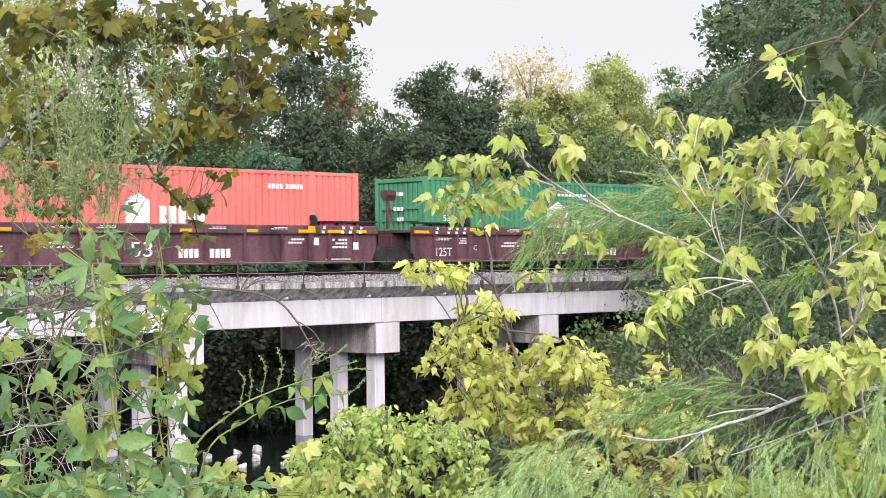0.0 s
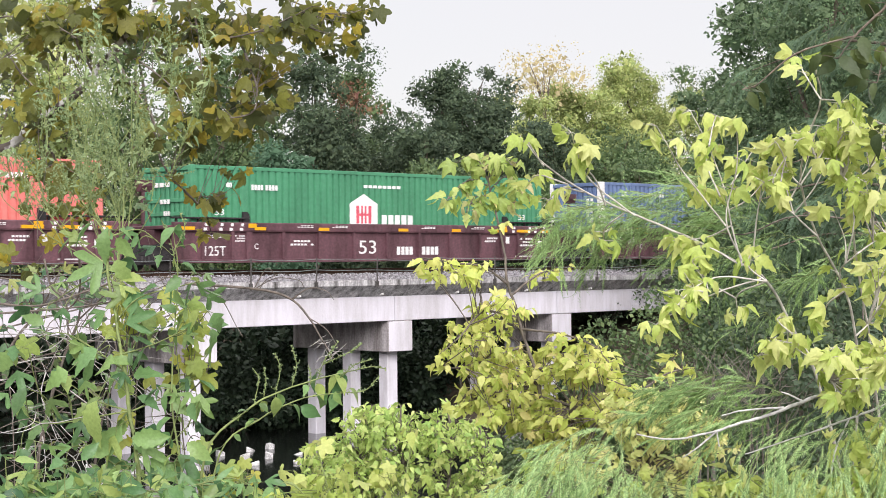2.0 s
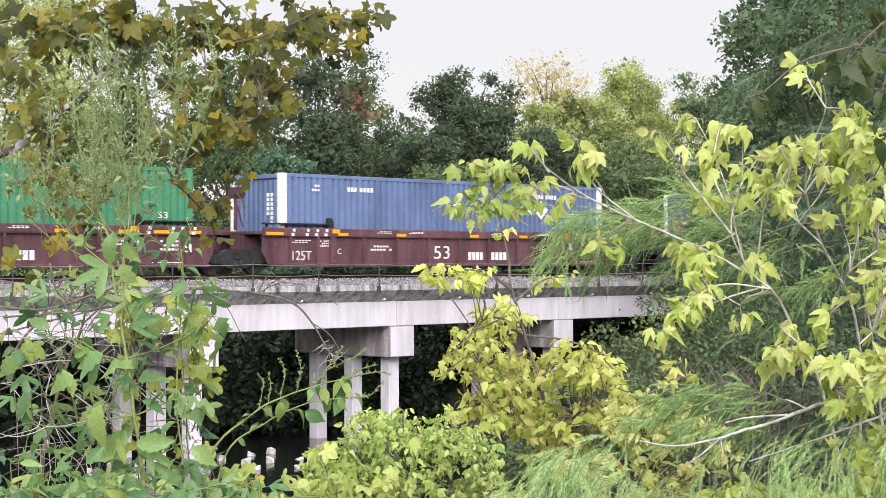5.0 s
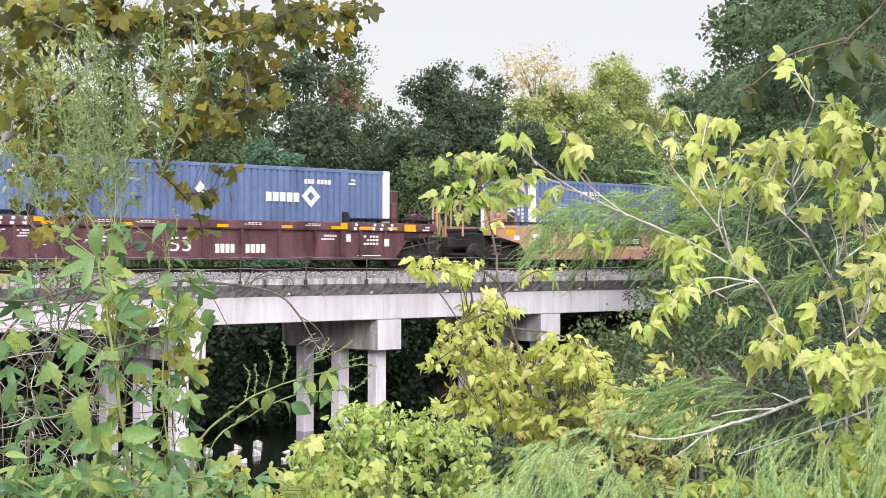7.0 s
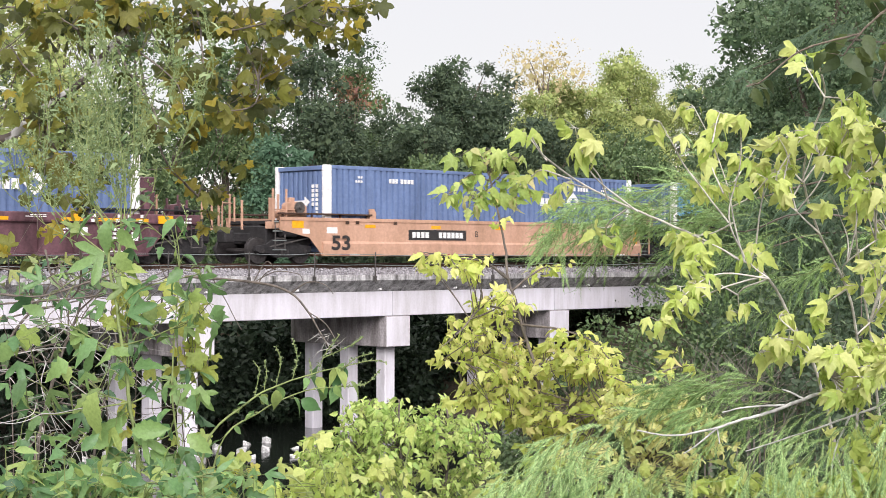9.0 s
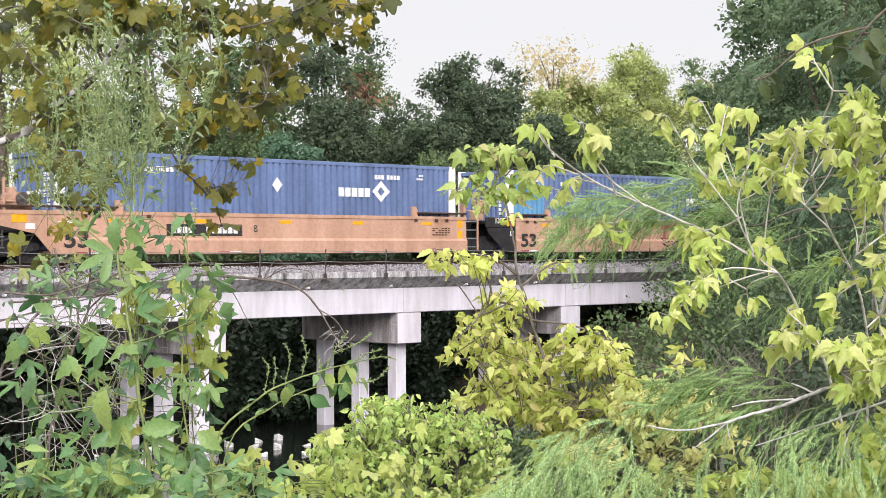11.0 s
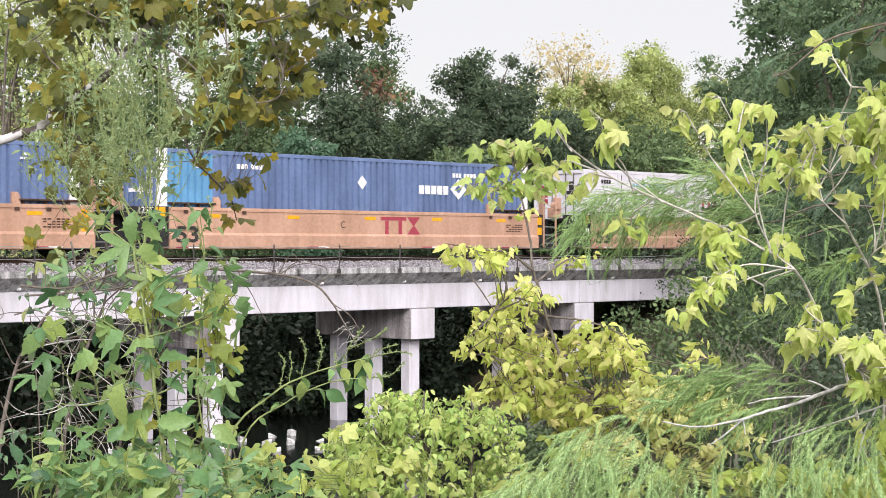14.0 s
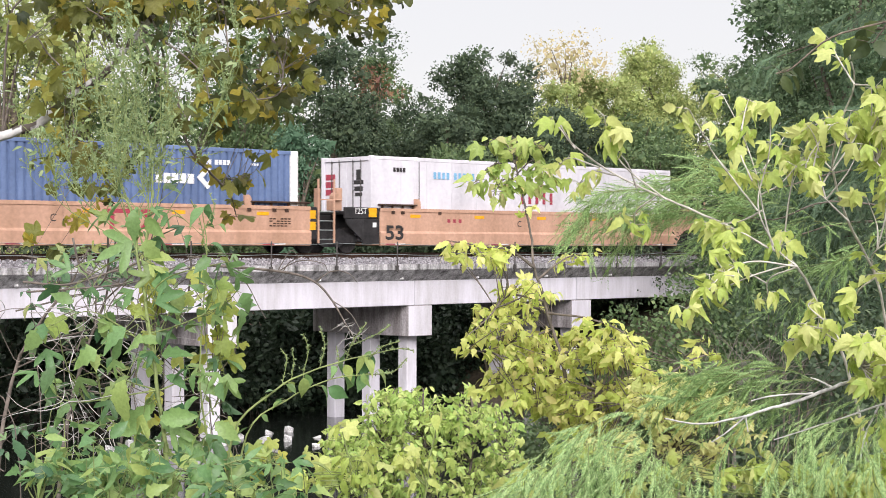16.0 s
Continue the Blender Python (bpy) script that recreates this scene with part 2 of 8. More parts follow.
M_FAR_CYP = leaf_mat("blue_green_cypress", [(0.075, 0.15, 0.085), (0.11, 0.20, 0.11), (0.09, 0.17, 0.09)], 0.6, 0.25)
M_FAR_BROWN = leaf_mat("russet_leaf", [(0.20, 0.11, 0.07), (0.28, 0.17, 0.08), (0.24, 0.10, 0.08)], 0.6, 0.25)
M_LEAF_YEL = leaf_mat("pale_yellow_leaf", [(0.48, 0.55, 0.17), (0.60, 0.62, 0.23), (0.68, 0.66, 0.28), (0.56, 0.56, 0.18)], 0.5, 0.28)
M_LEAF_TANGLE = leaf_mat("mixed_green_leaf", [(0.0765, 0.153, 0.0795), (0.136, 0.246, 0.122), (0.238, 0.348, 0.15), (0.102, 0.187, 0.0935), (0.34, 0.365, 0.122), (0.17, 0.297, 0.159)], 0.4, 0.35)
M_LEAF_GRAPE = leaf_mat("yellowing_vine_leaf", [(0.37, 0.44, 0.088), (0.475, 0.51, 0.123), (0.317, 0.44, 0.114), (0.546, 0.493, 0.088), (0.422, 0.51, 0.141)], 0.45, 0.45)
# dark colour stands in for leaves seen against the bright sky
M_LEAF_SHADE = leaf_mat("backlit_toned_leaf", [(0.05, 0.075, 0.025), (0.08, 0.11, 0.035), (0.12, 0.16, 0.04)], 0.5, 0.3)
M_CYPRESS_DARK = leaf_mat("dark_cypress_needle", [(0.0714, 0.126, 0.0664), (0.112, 0.179, 0.0918), (0.0918, 0.152, 0.0766)], 0.6, 0.25, patches=0.38)
M_FAR_WISP = leaf_mat("dry_yellow_leaf", [(0.52, 0.44, 0.24), (0.60, 0.50, 0.28), (0.52, 0.48, 0.24)], 0.6, 0.35)
# undergrowth leaves: the shade of bridge and trees is put into the colour
M_UNDER = leaf_mat("undergrowth_shade_leaf", [(0.025, 0.045, 0.022), (0.04, 0.065, 0.03), (0.05, 0.075, 0.035)], 0.5, 0.15)
M_GRASS = leaf_mat("bank_grass", [(0.09, 0.14, 0.035), (0.15, 0.21, 0.05), (0.20, 0.21, 0.08)], 0.7, 0.2)
M_WATER = bpy.data.materials.new("dark_creek_water")
M_WATER.use_nodes = True
_b = M_WATER.node_tree.nodes["Principled BSDF"]
_b.inputs["Base Color"].default_value = (0.012, 0.014, 0.012, 1)
_b.inputs["Roughness"].default_value = 0.12
_ns = M_WATER.node_tree.nodes.new("ShaderNodeTexNoise")
_ns.inputs["Scale"].default_value = 3.0
_bp = M_WATER.node_tree.nodes.new("ShaderNodeBump")
_bp.inputs["Strength"].default_value = 0.15
M_WATER.node_tree.links.new(_ns.outputs["Fac"], _bp.inputs["Height"])
M_WATER.node_tree.links.new(_bp.outputs[0], _b.inputs["Normal"])


# ---- mesh helpers ----
def box(bm, x0, x1, y0, y1, z0, z1, bevel=0.0):
    vs = [bm.verts.new((x, y, z)) for x in (x0, x1) for y in (y0, y1) for z in (z0, z1)]
    fs = [bm.faces.new([vs[i] for i in f]) for f in ((0, 1, 3, 2), (4, 6, 7, 5), (0, 4, 5, 1), (2, 3, 7, 6), (0, 2, 6, 4), (1, 5, 7, 3))]
    if bevel:
        es = list({e for f in fs for e in f.edges})
        bmesh.ops.bevel(bm, geom=es, offset=bevel, segments=1, affect="EDGES")
    return bm


def prism(bm, outline, x0, x1):
    """A profile in (y, z) drawn out along x."""
    a = [bm.verts.new((x0, y, z)) for y, z in outline]
    b = [bm.verts.new((x1, y, z)) for y, z in outline]
    n = len(outline)
    bm.faces.new(a[::-1])
    bm.faces.new(b)
    for i in range(n):
        bm.faces.new((a[i], a[(i + 1) % n], b[(i + 1) % n], b[i]))
    return bm


def plate(bm, outline, y0, y1):
    """A profile in (x, z) drawn out along y."""
    a = [bm.verts.new((x, y0, z)) for x, z in outline]
    b = [bm.verts.new((x, y1, z)) for x, z in outline]
    n = len(outline)
    bm.faces.new(a)
    bm.faces.new(b[::-1])
    for i in range(n):
        bm.faces.new((a[(i + 1) % n], a[i], b[i], b[(i + 1) % n]))
    return bm


def rod(bm, p, q, r, sides=8, r2=None):
    p, q = Vector(p), Vector(q)
    m = Matrix.Translation((p + q) / 2) @ (q - p).to_track_quat("Z", "Y").to_matrix().to_4x4()
    bmesh.ops.create_cone(bm, cap_ends=True, segments=sides, radius1=r, radius2=r if r2 is None else r2, depth=(q - p).length, matrix=m)
    return bm


def part(name, bm, material, parent=None, label="", smooth=False):
    me = bpy.data.meshes.new(name)
    bmesh.ops.recalc_face_normals(bm, faces=bm.faces)
    bm.to_mesh(me)
    bm.free()
    me.materials.append(material)
    if smooth:
        me.shade_smooth()
    ob = new(name, me)
    if parent is not None:
        ob.parent = parent
    return tagged(ob, label=label)


def big_mesh(name, verts, faces, material, parent=None, smooth=False):
    """One mesh from arrays: verts (n, 3), faces (m, k) with k the same for all."""
    me = bpy.data.meshes.new(name)
    verts, faces = np.asarray(verts, np.float32), np.asarray(faces, np.int32)
    m, k = faces.shape
    me.vertices.add(len(verts))
    me.vertices.foreach_set("co", verts.ravel())
    me.loops.add(m * k)
    me.loops.foreach_set("vertex_index", faces.ravel())
    me.polygons.add(m)
    me.polygons.foreach_set("loop_start", np.arange(0, m * k, k, dtype=np.int32))
    me.update(calc_edges=True)
    me.materials.append(material)
    if smooth:
        me.shade_smooth()
    ob = new(name, me)
    if parent is not None:
        ob.parent = parent
    return ob


def unit(v):
    return v / np.maximum(np.linalg.norm(v, axis=1, keepdims=True), 1e-9)


def spread(points, along, facing, size, tv, tf):
    """Copies of a small leaf template (its length along x, its face along z) at many places, as arrays."""
    a = unit(along)
    n = unit(facing - (facing * a).sum(1, keepdims=True) * a)
    b = np.cross(n, a)
    v = points[:, None, :] + size[:, None, None] * (tv[None, :, 0:1] * a[:, None] + tv[None, :, 1:2] * b[:, None] + tv[None, :, 2:3] * n[:, None])
    f = tf[None] + (np.arange(len(points)) * len(tv))[:, None, None]
    return v.reshape(-1, 3), f.reshape(-1, tf.shape[1])


def tubes(lines, sides=5):
    """Tapered stems as arrays: each line is a list of (x, y, z, radius)."""
    vs, fs, base = [], [], 0
    for line in lines:
        p = np.array(line, float)
        n = len(p)
        d = unit(np.gradient(p[:, :3], axis=0))
        ref = np.where(np.abs(d[:, 2:3]) > 0.9, [[1.0, 0, 0]], [[0, 0, 1.0]])
        s = unit(np.cross(d, ref))
        c = np.cross(d, s)
        ang = np.arange(sides) * 2 * np.pi / sides
        ring = p[:, None, :3] + p[:, None, 3:4] * (np.cos(ang)[None, :, None] * s[:, None] + np.sin(ang)[None, :, None] * c[:, None])
        vs.append(ring.reshape(-1, 3))
        i, j = np.meshgrid(np.arange(n - 1), np.arange(sides), indexing="ij")
        q = np.stack([i * sides + j, i * sides + (j + 1) % sides, (i + 1) * sides + (j + 1) % sides, (i + 1) * sides + j], -1)
        fs.append(q.reshape(-1, 4) + base)
        base += n * sides
    return np.concatenate(vs), np.concatenate(fs)


def bend(points, steps=6):
    """A smooth line through a few points (x, y, z, radius)."""
    p = np.array(points, float)
    if len(p) < 3:
        return p
    out = []
    q = np.vstack([2 * p[0] - p[1], p, 2 * p[-1] - p[-2]])
    for i in range(1, len(q) - 2):
        for t in np.linspace(0, 1, steps, endpoint=False):
            out.append(0.5 * (2 * q[i] + (q[i + 1] - q[i - 1]) * t + (2 * q[i - 1] - 5 * q[i] + 4 * q[i + 1] - q[i + 2]) * t * t
                              + (3 * q[i] - q[i - 1] - 3 * q[i + 1] + q[i + 2]) * t ** 3))
    out.append(p[-1])
    return np.array(out)


def empty(name, label, category, group="", kind="", at=(0, 0, 0)):
    ob = new(name)
    ob.location = at
    return tagged(ob, label, category, group, kind)


# ---- the ground, the creek and the bridge ----
def smooth(a, b, x):
    t = np.clip((x - a) / (b - a), 0, 1)
    return t * t * (3 - 2 * t)


def lay(x, y):
    """Height of the ground: the viewer's bank, the creek bed, the far bank and the track's embankments."""
    x, y = np.asarray(x, float), np.asarray(y, float)
    bank = 4.8 * (1 - smooth(3, 19, np.hypot(x, y)))
    right = 5.2 * smooth(43, 56, x + 0.15 * (y - 42))
    left = 5.0 * smooth(16, 2, x - 0.2 * (y - 42)) * smooth(15, 30, y)
    far = 4.2 * smooth(49, 60, y)
    h = -0.7 + np.maximum.reduce([bank + 0.7, right + 0.7, left + 0.7, far + 0.7, np.zeros_like(x)])
    fill = 5.55 * (1 - smooth(3.0, 7.5, np.abs(y - 42.7))) * (smooth(53.5, 56, x) + smooth(6.5, 4, x))
    h = np.maximum(h, np.where((x > 53) | (x < 7), fill, -9))
    return h + 0.12 * np.sin(x * 0.9 + 1.3 * np.sin(y * 0.5)) * np.sin(y * 0.8) + 0.05 * np.sin(2.9 * x) * np.sin(3.1 * y + x)


def build_ground():
    g = np.concatenate([[-2500, -900, -400, -200, -120, -80], np.arange(-60, 0, 4), np.arange(0, 66, 0.8), np.arange(66, 150.1, 4), [170, 200, 260, 400, 900, 2500]])
    gx, gy = np.meshgrid(g, g, indexing="ij")
    gz = lay(gx, gy)
    n = len(g)
    i, j = np.meshgrid(np.arange(n - 1), np.arange(n - 1), indexing="ij")
    f = np.stack([i * n + j, (i + 1) * n + j, (i + 1) * n + j + 1, i * n + j + 1], -1).reshape(-1, 4)
    ob = big_mesh("ground", np.stack([gx, gy, gz], -1).reshape(-1, 3), f, M_SOIL, smooth=True)
    tagged(ob, "damp brown earth banks sloping down to a creek", "ground", kind="structure")
    bm = bmesh.new()
    box(bm, 4, 60, 4, 75, -0.6, 0.3)
    tagged(part("water", bm, M_WATER), "still dark creek water under the bridge", "water", kind="structure")


CAPS = [5.3, 13.5, 21.65, 29.87, 38.05, 46.25]
NEAR, FARSIDE = 40.2, 45.15


def build_bridge():
    root = empty("railway_bridge", "pale weathered concrete railway trestle bridge with ballast deck", "bridge", kind="structure")
    ends = CAPS + [54.4]
    for a, b in zip(ends[:-1], ends[1:]):
        bm = bmesh.new()
        # two box girders side by side
        prism(bm, [(NEAR, 4.36), (NEAR + 2.42, 4.36), (NEAR + 2.42, 5.18), (NEAR, 5.18)], a + 0.012 - 0.25, b - 0.012 - 0.25)
        prism(bm, [(NEAR + 2.46, 4.36), (FARSIDE - 0.04, 4.36), (FARSIDE - 0.04, 5.18), (NEAR + 2.46, 5.18)], a + 0.012 - 0.25, b - 0.012 - 0.25)
        bmesh.ops.bevel(bm, geom=list(bm.edges), offset=0.015, segments=1, affect="EDGES")
        part("girder", bm, M_CONC, root)
        bm = bmesh.new()
        # flared slab edge with an upright lip that holds the ballast
        prism(bm, [(NEAR + 0.02, 5.184), (FARSIDE - 0.06, 5.184), (FARSIDE + 0.3, 5.56), (FARSIDE + 0.3, 5.76), (FARSIDE + 0.12, 5.76), (FARSIDE + 0.1, 5.5),
                   (NEAR - 0.2, 5.5), (NEAR - 0.22, 5.74), (NEAR - 0.40, 5.74), (NEAR - 0.40, 5.56)], a + 0.006 - 0.25, b - 0.006 - 0.25)
        part("deck_slab", bm, M_CONC_OLD, root, "grey stained slab edge with rain streaks")
    for c in CAPS:
        bm = bmesh.new()
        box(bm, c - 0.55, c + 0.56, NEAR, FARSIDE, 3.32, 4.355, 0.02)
        cap = part("pier_cap", bm, M_CONC_CAP, root, "concrete cap with brown water-stained sides, darkened further as deck shade, and clean ends")
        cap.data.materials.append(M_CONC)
        # ends keep the pale concrete; the sides' colour holds stain plus painted shade
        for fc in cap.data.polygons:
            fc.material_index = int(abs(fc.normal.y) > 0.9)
        for y in (NEAR + 0.62, (NEAR + FARSIDE) / 2, FARSIDE - 0.62):
            bm = bmesh.new()
            box(bm, c - 0.23, c + 0.23, y - 0.23, y + 0.23, -1.2, 3.322, 0.03)
            part("pile", bm, M_CONC, root)
    bm = bmesh.new()
    box(bm, 53.7, 55.2, NEAR - 0.6, FARSIDE + 0.6, 1.5, 4.355, 0.03)
    part("abutment", bm, M_CONC, root)
    # hand line: thin steel posts bolted to the lip, two slack wires
    posts = [x + 8.2 * k for k in range(-3, 3) for x in (31.39, 34.01, 36.61)]
    for x in posts:
        bm = bmesh.new()
        rod(bm, (x, NEAR - 0.43, 5.48), (x + 0.01, NEAR - 0.43, 6.48), 0.024, 6)
        box(bm, x - 0.06, x + 0.06, NEAR - 0.45, NEAR - 0.395, 5.52, 5.70)
        part("rail_post", bm, M_STEEL, root)
    for z, r in ((6.42, 0.010), (6.08, 0.011)):
        line = []
        for a, b in zip(posts[:-1], posts[1:]):
            for k in range(4):
                t = k / 4
                line.append((a + (b - a) * t, NEAR - 0.43, z - 0.14 * t * (1 - t) + 0.02 * math.sin(a), r))
        v, f = tubes([line], 4)
        big_mesh("hand_wire", v, f, M_WIRE, root)
    # small drain pipes through the slab edge
    for k in range(14):
        x = 8.7 + k * 3.55
        bm = bmesh.new()
        rod(bm, (x, NEAR - 0.18, 5.27), (x, NEAR - 0.05, 5.24), 0.035, 8)
        part("drain_pipe", bm, M_MARK, root)
    return root


def build_track():
    root = empty("railway_track", "rusty rails on dark timber ties in grey ballast", "railway track", kind="structure")
    bm = bmesh.new()
    prism(bm, [(NEAR - 0.2, 5.45), (FARSIDE + 0.1, 5.45), (FARSIDE + 0.1, 5.70), (44.4, 5.90), (41.0, 5.90), (NEAR - 0.2, 5.70)], -60, 130)
    part("ballast_bed", bm, M_BALLAST, root)
    for y in (41.93, 43.43):
        bm = bmesh.new()
        prism(bm, [(y - 0.07, 5.93), (y + 0.07, 5.93), (y + 0.07, 5.945), (y + 0.01, 5.96), (y + 0.01, 6.06), (y + 0.035, 6.07), (y + 0.035, 6.10),
                   (y - 0.035, 6.10), (y - 0.035, 6.07), (y - 0.01, 6.06), (y - 0.01, 5.96), (y - 0.07, 5.945)], -60, 130)
        part("rail", bm, M_RAIL, root)
    bm = bmesh.new()
    box(bm, -0.115, 0.115, 41.38, 43.98, 5.76, 5.93, 0.008)
    tie = part("tie", bm, M_TIE, root)
    for k in range(1, 90):
        o = new("tie", tie.data)
        o.parent = root
        o.location.x = 18 + k * 0.52
    tie.location.x = 18
    # loose stones along the near shoulder
    rng = np.random.default_rng(5)
    n = 5000
    p = np.stack([rng.uniform(20, 58, n), rng.uniform(NEAR - 0.2, 41.4, n), np.zeros(n)], 1)
    p[:, 2] = 5.70 + np.clip((p[:, 1] - NEAR + 0.2) / 1.0, 0, 1) * 0.2 + rng.uniform(-0.01, 0.05, n)
    tv = np.array([(1, 0, 0), (-1, 0.1, 0), (0, 0.9, 0.1), (0.1, -1, 0), (0, 0, 0.8), (0, 0.1, -0.8)])
    tf = np.array([(0, 2, 4), (2, 1, 4), (1, 3, 4), (3, 0, 4), (2, 0, 5), (1, 2, 5), (3, 1, 5), (0, 3, 5)])
    v, f = spread(p, rng.normal(size=(n, 3)), rng.normal(size=(n, 3)), rng.uniform(0.02, 0.05, n), tv, tf)
    tagged(big_mesh("ballast_stones", v, f, M_STONES, root), kind="stuff")


M_STONES = leaf_mat("loose_ballast", [(0.15, 0.14, 0.14), (0.26, 0.25, 0.25), (0.46, 0.44, 0.45), (0.20, 0.19, 0.19)], 0.9, 0.0)


def build_stubs():
    rng = random.Random(3)
    bm = bmesh.new()
    box(bm, -0.12, 0.12, -0.11, 0.11, -1.4, 0.0, 0.02)
    for v in bm.verts:
        v.co.z += 0.05 * math.sin(v.co.x * 23 + v.co.y * 9) * (v.co.z > -0.5)
        v.co.x *= 1 + 0.15 * (v.co.z < -0.5)
    first = None
    for row in range(3):
        for k in range(8):
            x, y = 25.6 + k * 1.02 + rng.uniform(-0.3, 0.3) + row * 0.6, 38.6 + row * 1.7 + rng.uniform(-0.4, 0.4)
            z = 0.40 + rng.uniform(-0.06, 0.10)
            m = pose(x, y, z, rng.uniform(-9, 9), rng.uniform(-9, 9), rng.uniform(0, 360))
            if first is None:
                first = part("pile_stub", bm, M_STUB)
                tagged(first, "bleached stump of an old cut-off pile in dark water", "pile stub", "old pile stubs")
                first.matrix_basis = m
            else:
                copy_thing(first, m)


build_ground()
build_bridge()
build_track()
build_stubs()


# ---- the train ----
AXLE, RAIL = 42.68, 6.10
MOVING, ROLLING = [], []


def words(text, x, z, height, y, material, parent, name="lettering", width=None, bold=0.0):
    """Upright lettering on a face that looks along -y, its lower left corner at x, z."""
    cu = bpy.data.curves.new(name, "FONT")
    cu.body, cu.size, cu.extrude, cu.offset = text, height / 0.70, 0.002, bold
    tmp = bpy.data.objects.new(name, cu)
    me = bpy.data.meshes.new_from_object(tmp)
    bpy.data.objects.remove(tmp)
    co = np.array([v.co[:] for v in me.vertices])
    k = 1.0 if width is None else width / max(np.ptp(co[:, 0]), 1e-6)
    for v in me.vertices:
        v.co = (x + (v.co.x - co[:, 0].min()) * k, y - v.co.z, z + v.co.y - co[:, 1].min())
    me.materials.clear()
    me.materials.append(material)
    ob = new(name, me)
    ob.parent = parent
    return ob


def bars(x0, x1, z0, z1, n, y, material, parent, name="stencil", gap=0.25, rows=1):
    """Illegible writing: a row of plain bars on a face that looks along -y."""
    w, h = (x1 - x0) / n, (z1 - z0) / rows
    if rows == 1:
        for i in range(n):
            panel(x0 + i * w, x0 + (i + 1 - gap) * w, z0, z1, y, material, parent, name)
        return
    bm = bmesh.new()
    for r in range(rows):
        for i in range(n):
            if rows > 1 and (i * 7 + r * 5) % 6 == 5:
                continue
            box(bm, x0 + i * w, x0 + (i + 1 - gap) * w, y - 0.003, y + 0.002, z0 + r * h, z0 + (r + 1 - (0.45 if rows > 1 else 0)) * h)
    tagged(part(name, bm, material, parent), kind="stuff")


def panel(x0, x1, z0, z1, y, material, parent, name="reflector"):
    bm = bmesh.new()
    box(bm, x0, x1, y - 0.004, y + 0.002, z0, z1)
    return part(name, bm, material, parent)


def shape(outline, y, material, parent, name="emblem"):
    bm = bmesh.new()
    plate(bm, outline, y - 0.004, y + 0.002)
    return part(name, bm, material, parent)


def diamond(x, z, w, h):
    return [(x - w, z), (x, z - h), (x + w, z), (x, z + h)]


CL, CW, CH = 16.15, 2.59, 2.9


def corrugated(bm, x0, x1, y, z0, z1, depth, pitch=0.272):
    """A wall of upright trapezoid ribs that looks along -y (depth > 0 goes inwards)."""
    n = max(1, round((x1 - x0) / pitch))
    p = (x1 - x0) / n
    xs = [(x0, 0)]
    for i in range(n):
        a = x0 + i * p
        xs += [(a + 0.30 * p, 0), (a + 0.36 * p, depth), (a + 0.62 * p, depth), (a + 0.70 * p, 0)]
    xs.append((x1, 0))
    lo = [bm.verts.new((x, y + d, z0)) for x, d in xs]
    hi = [bm.verts.new((x, y + d, z1)) for x, d in xs]
    for i in range(len(xs) - 1):
        bm.faces.new((lo[i], lo[i + 1], hi[i + 1], hi[i]))


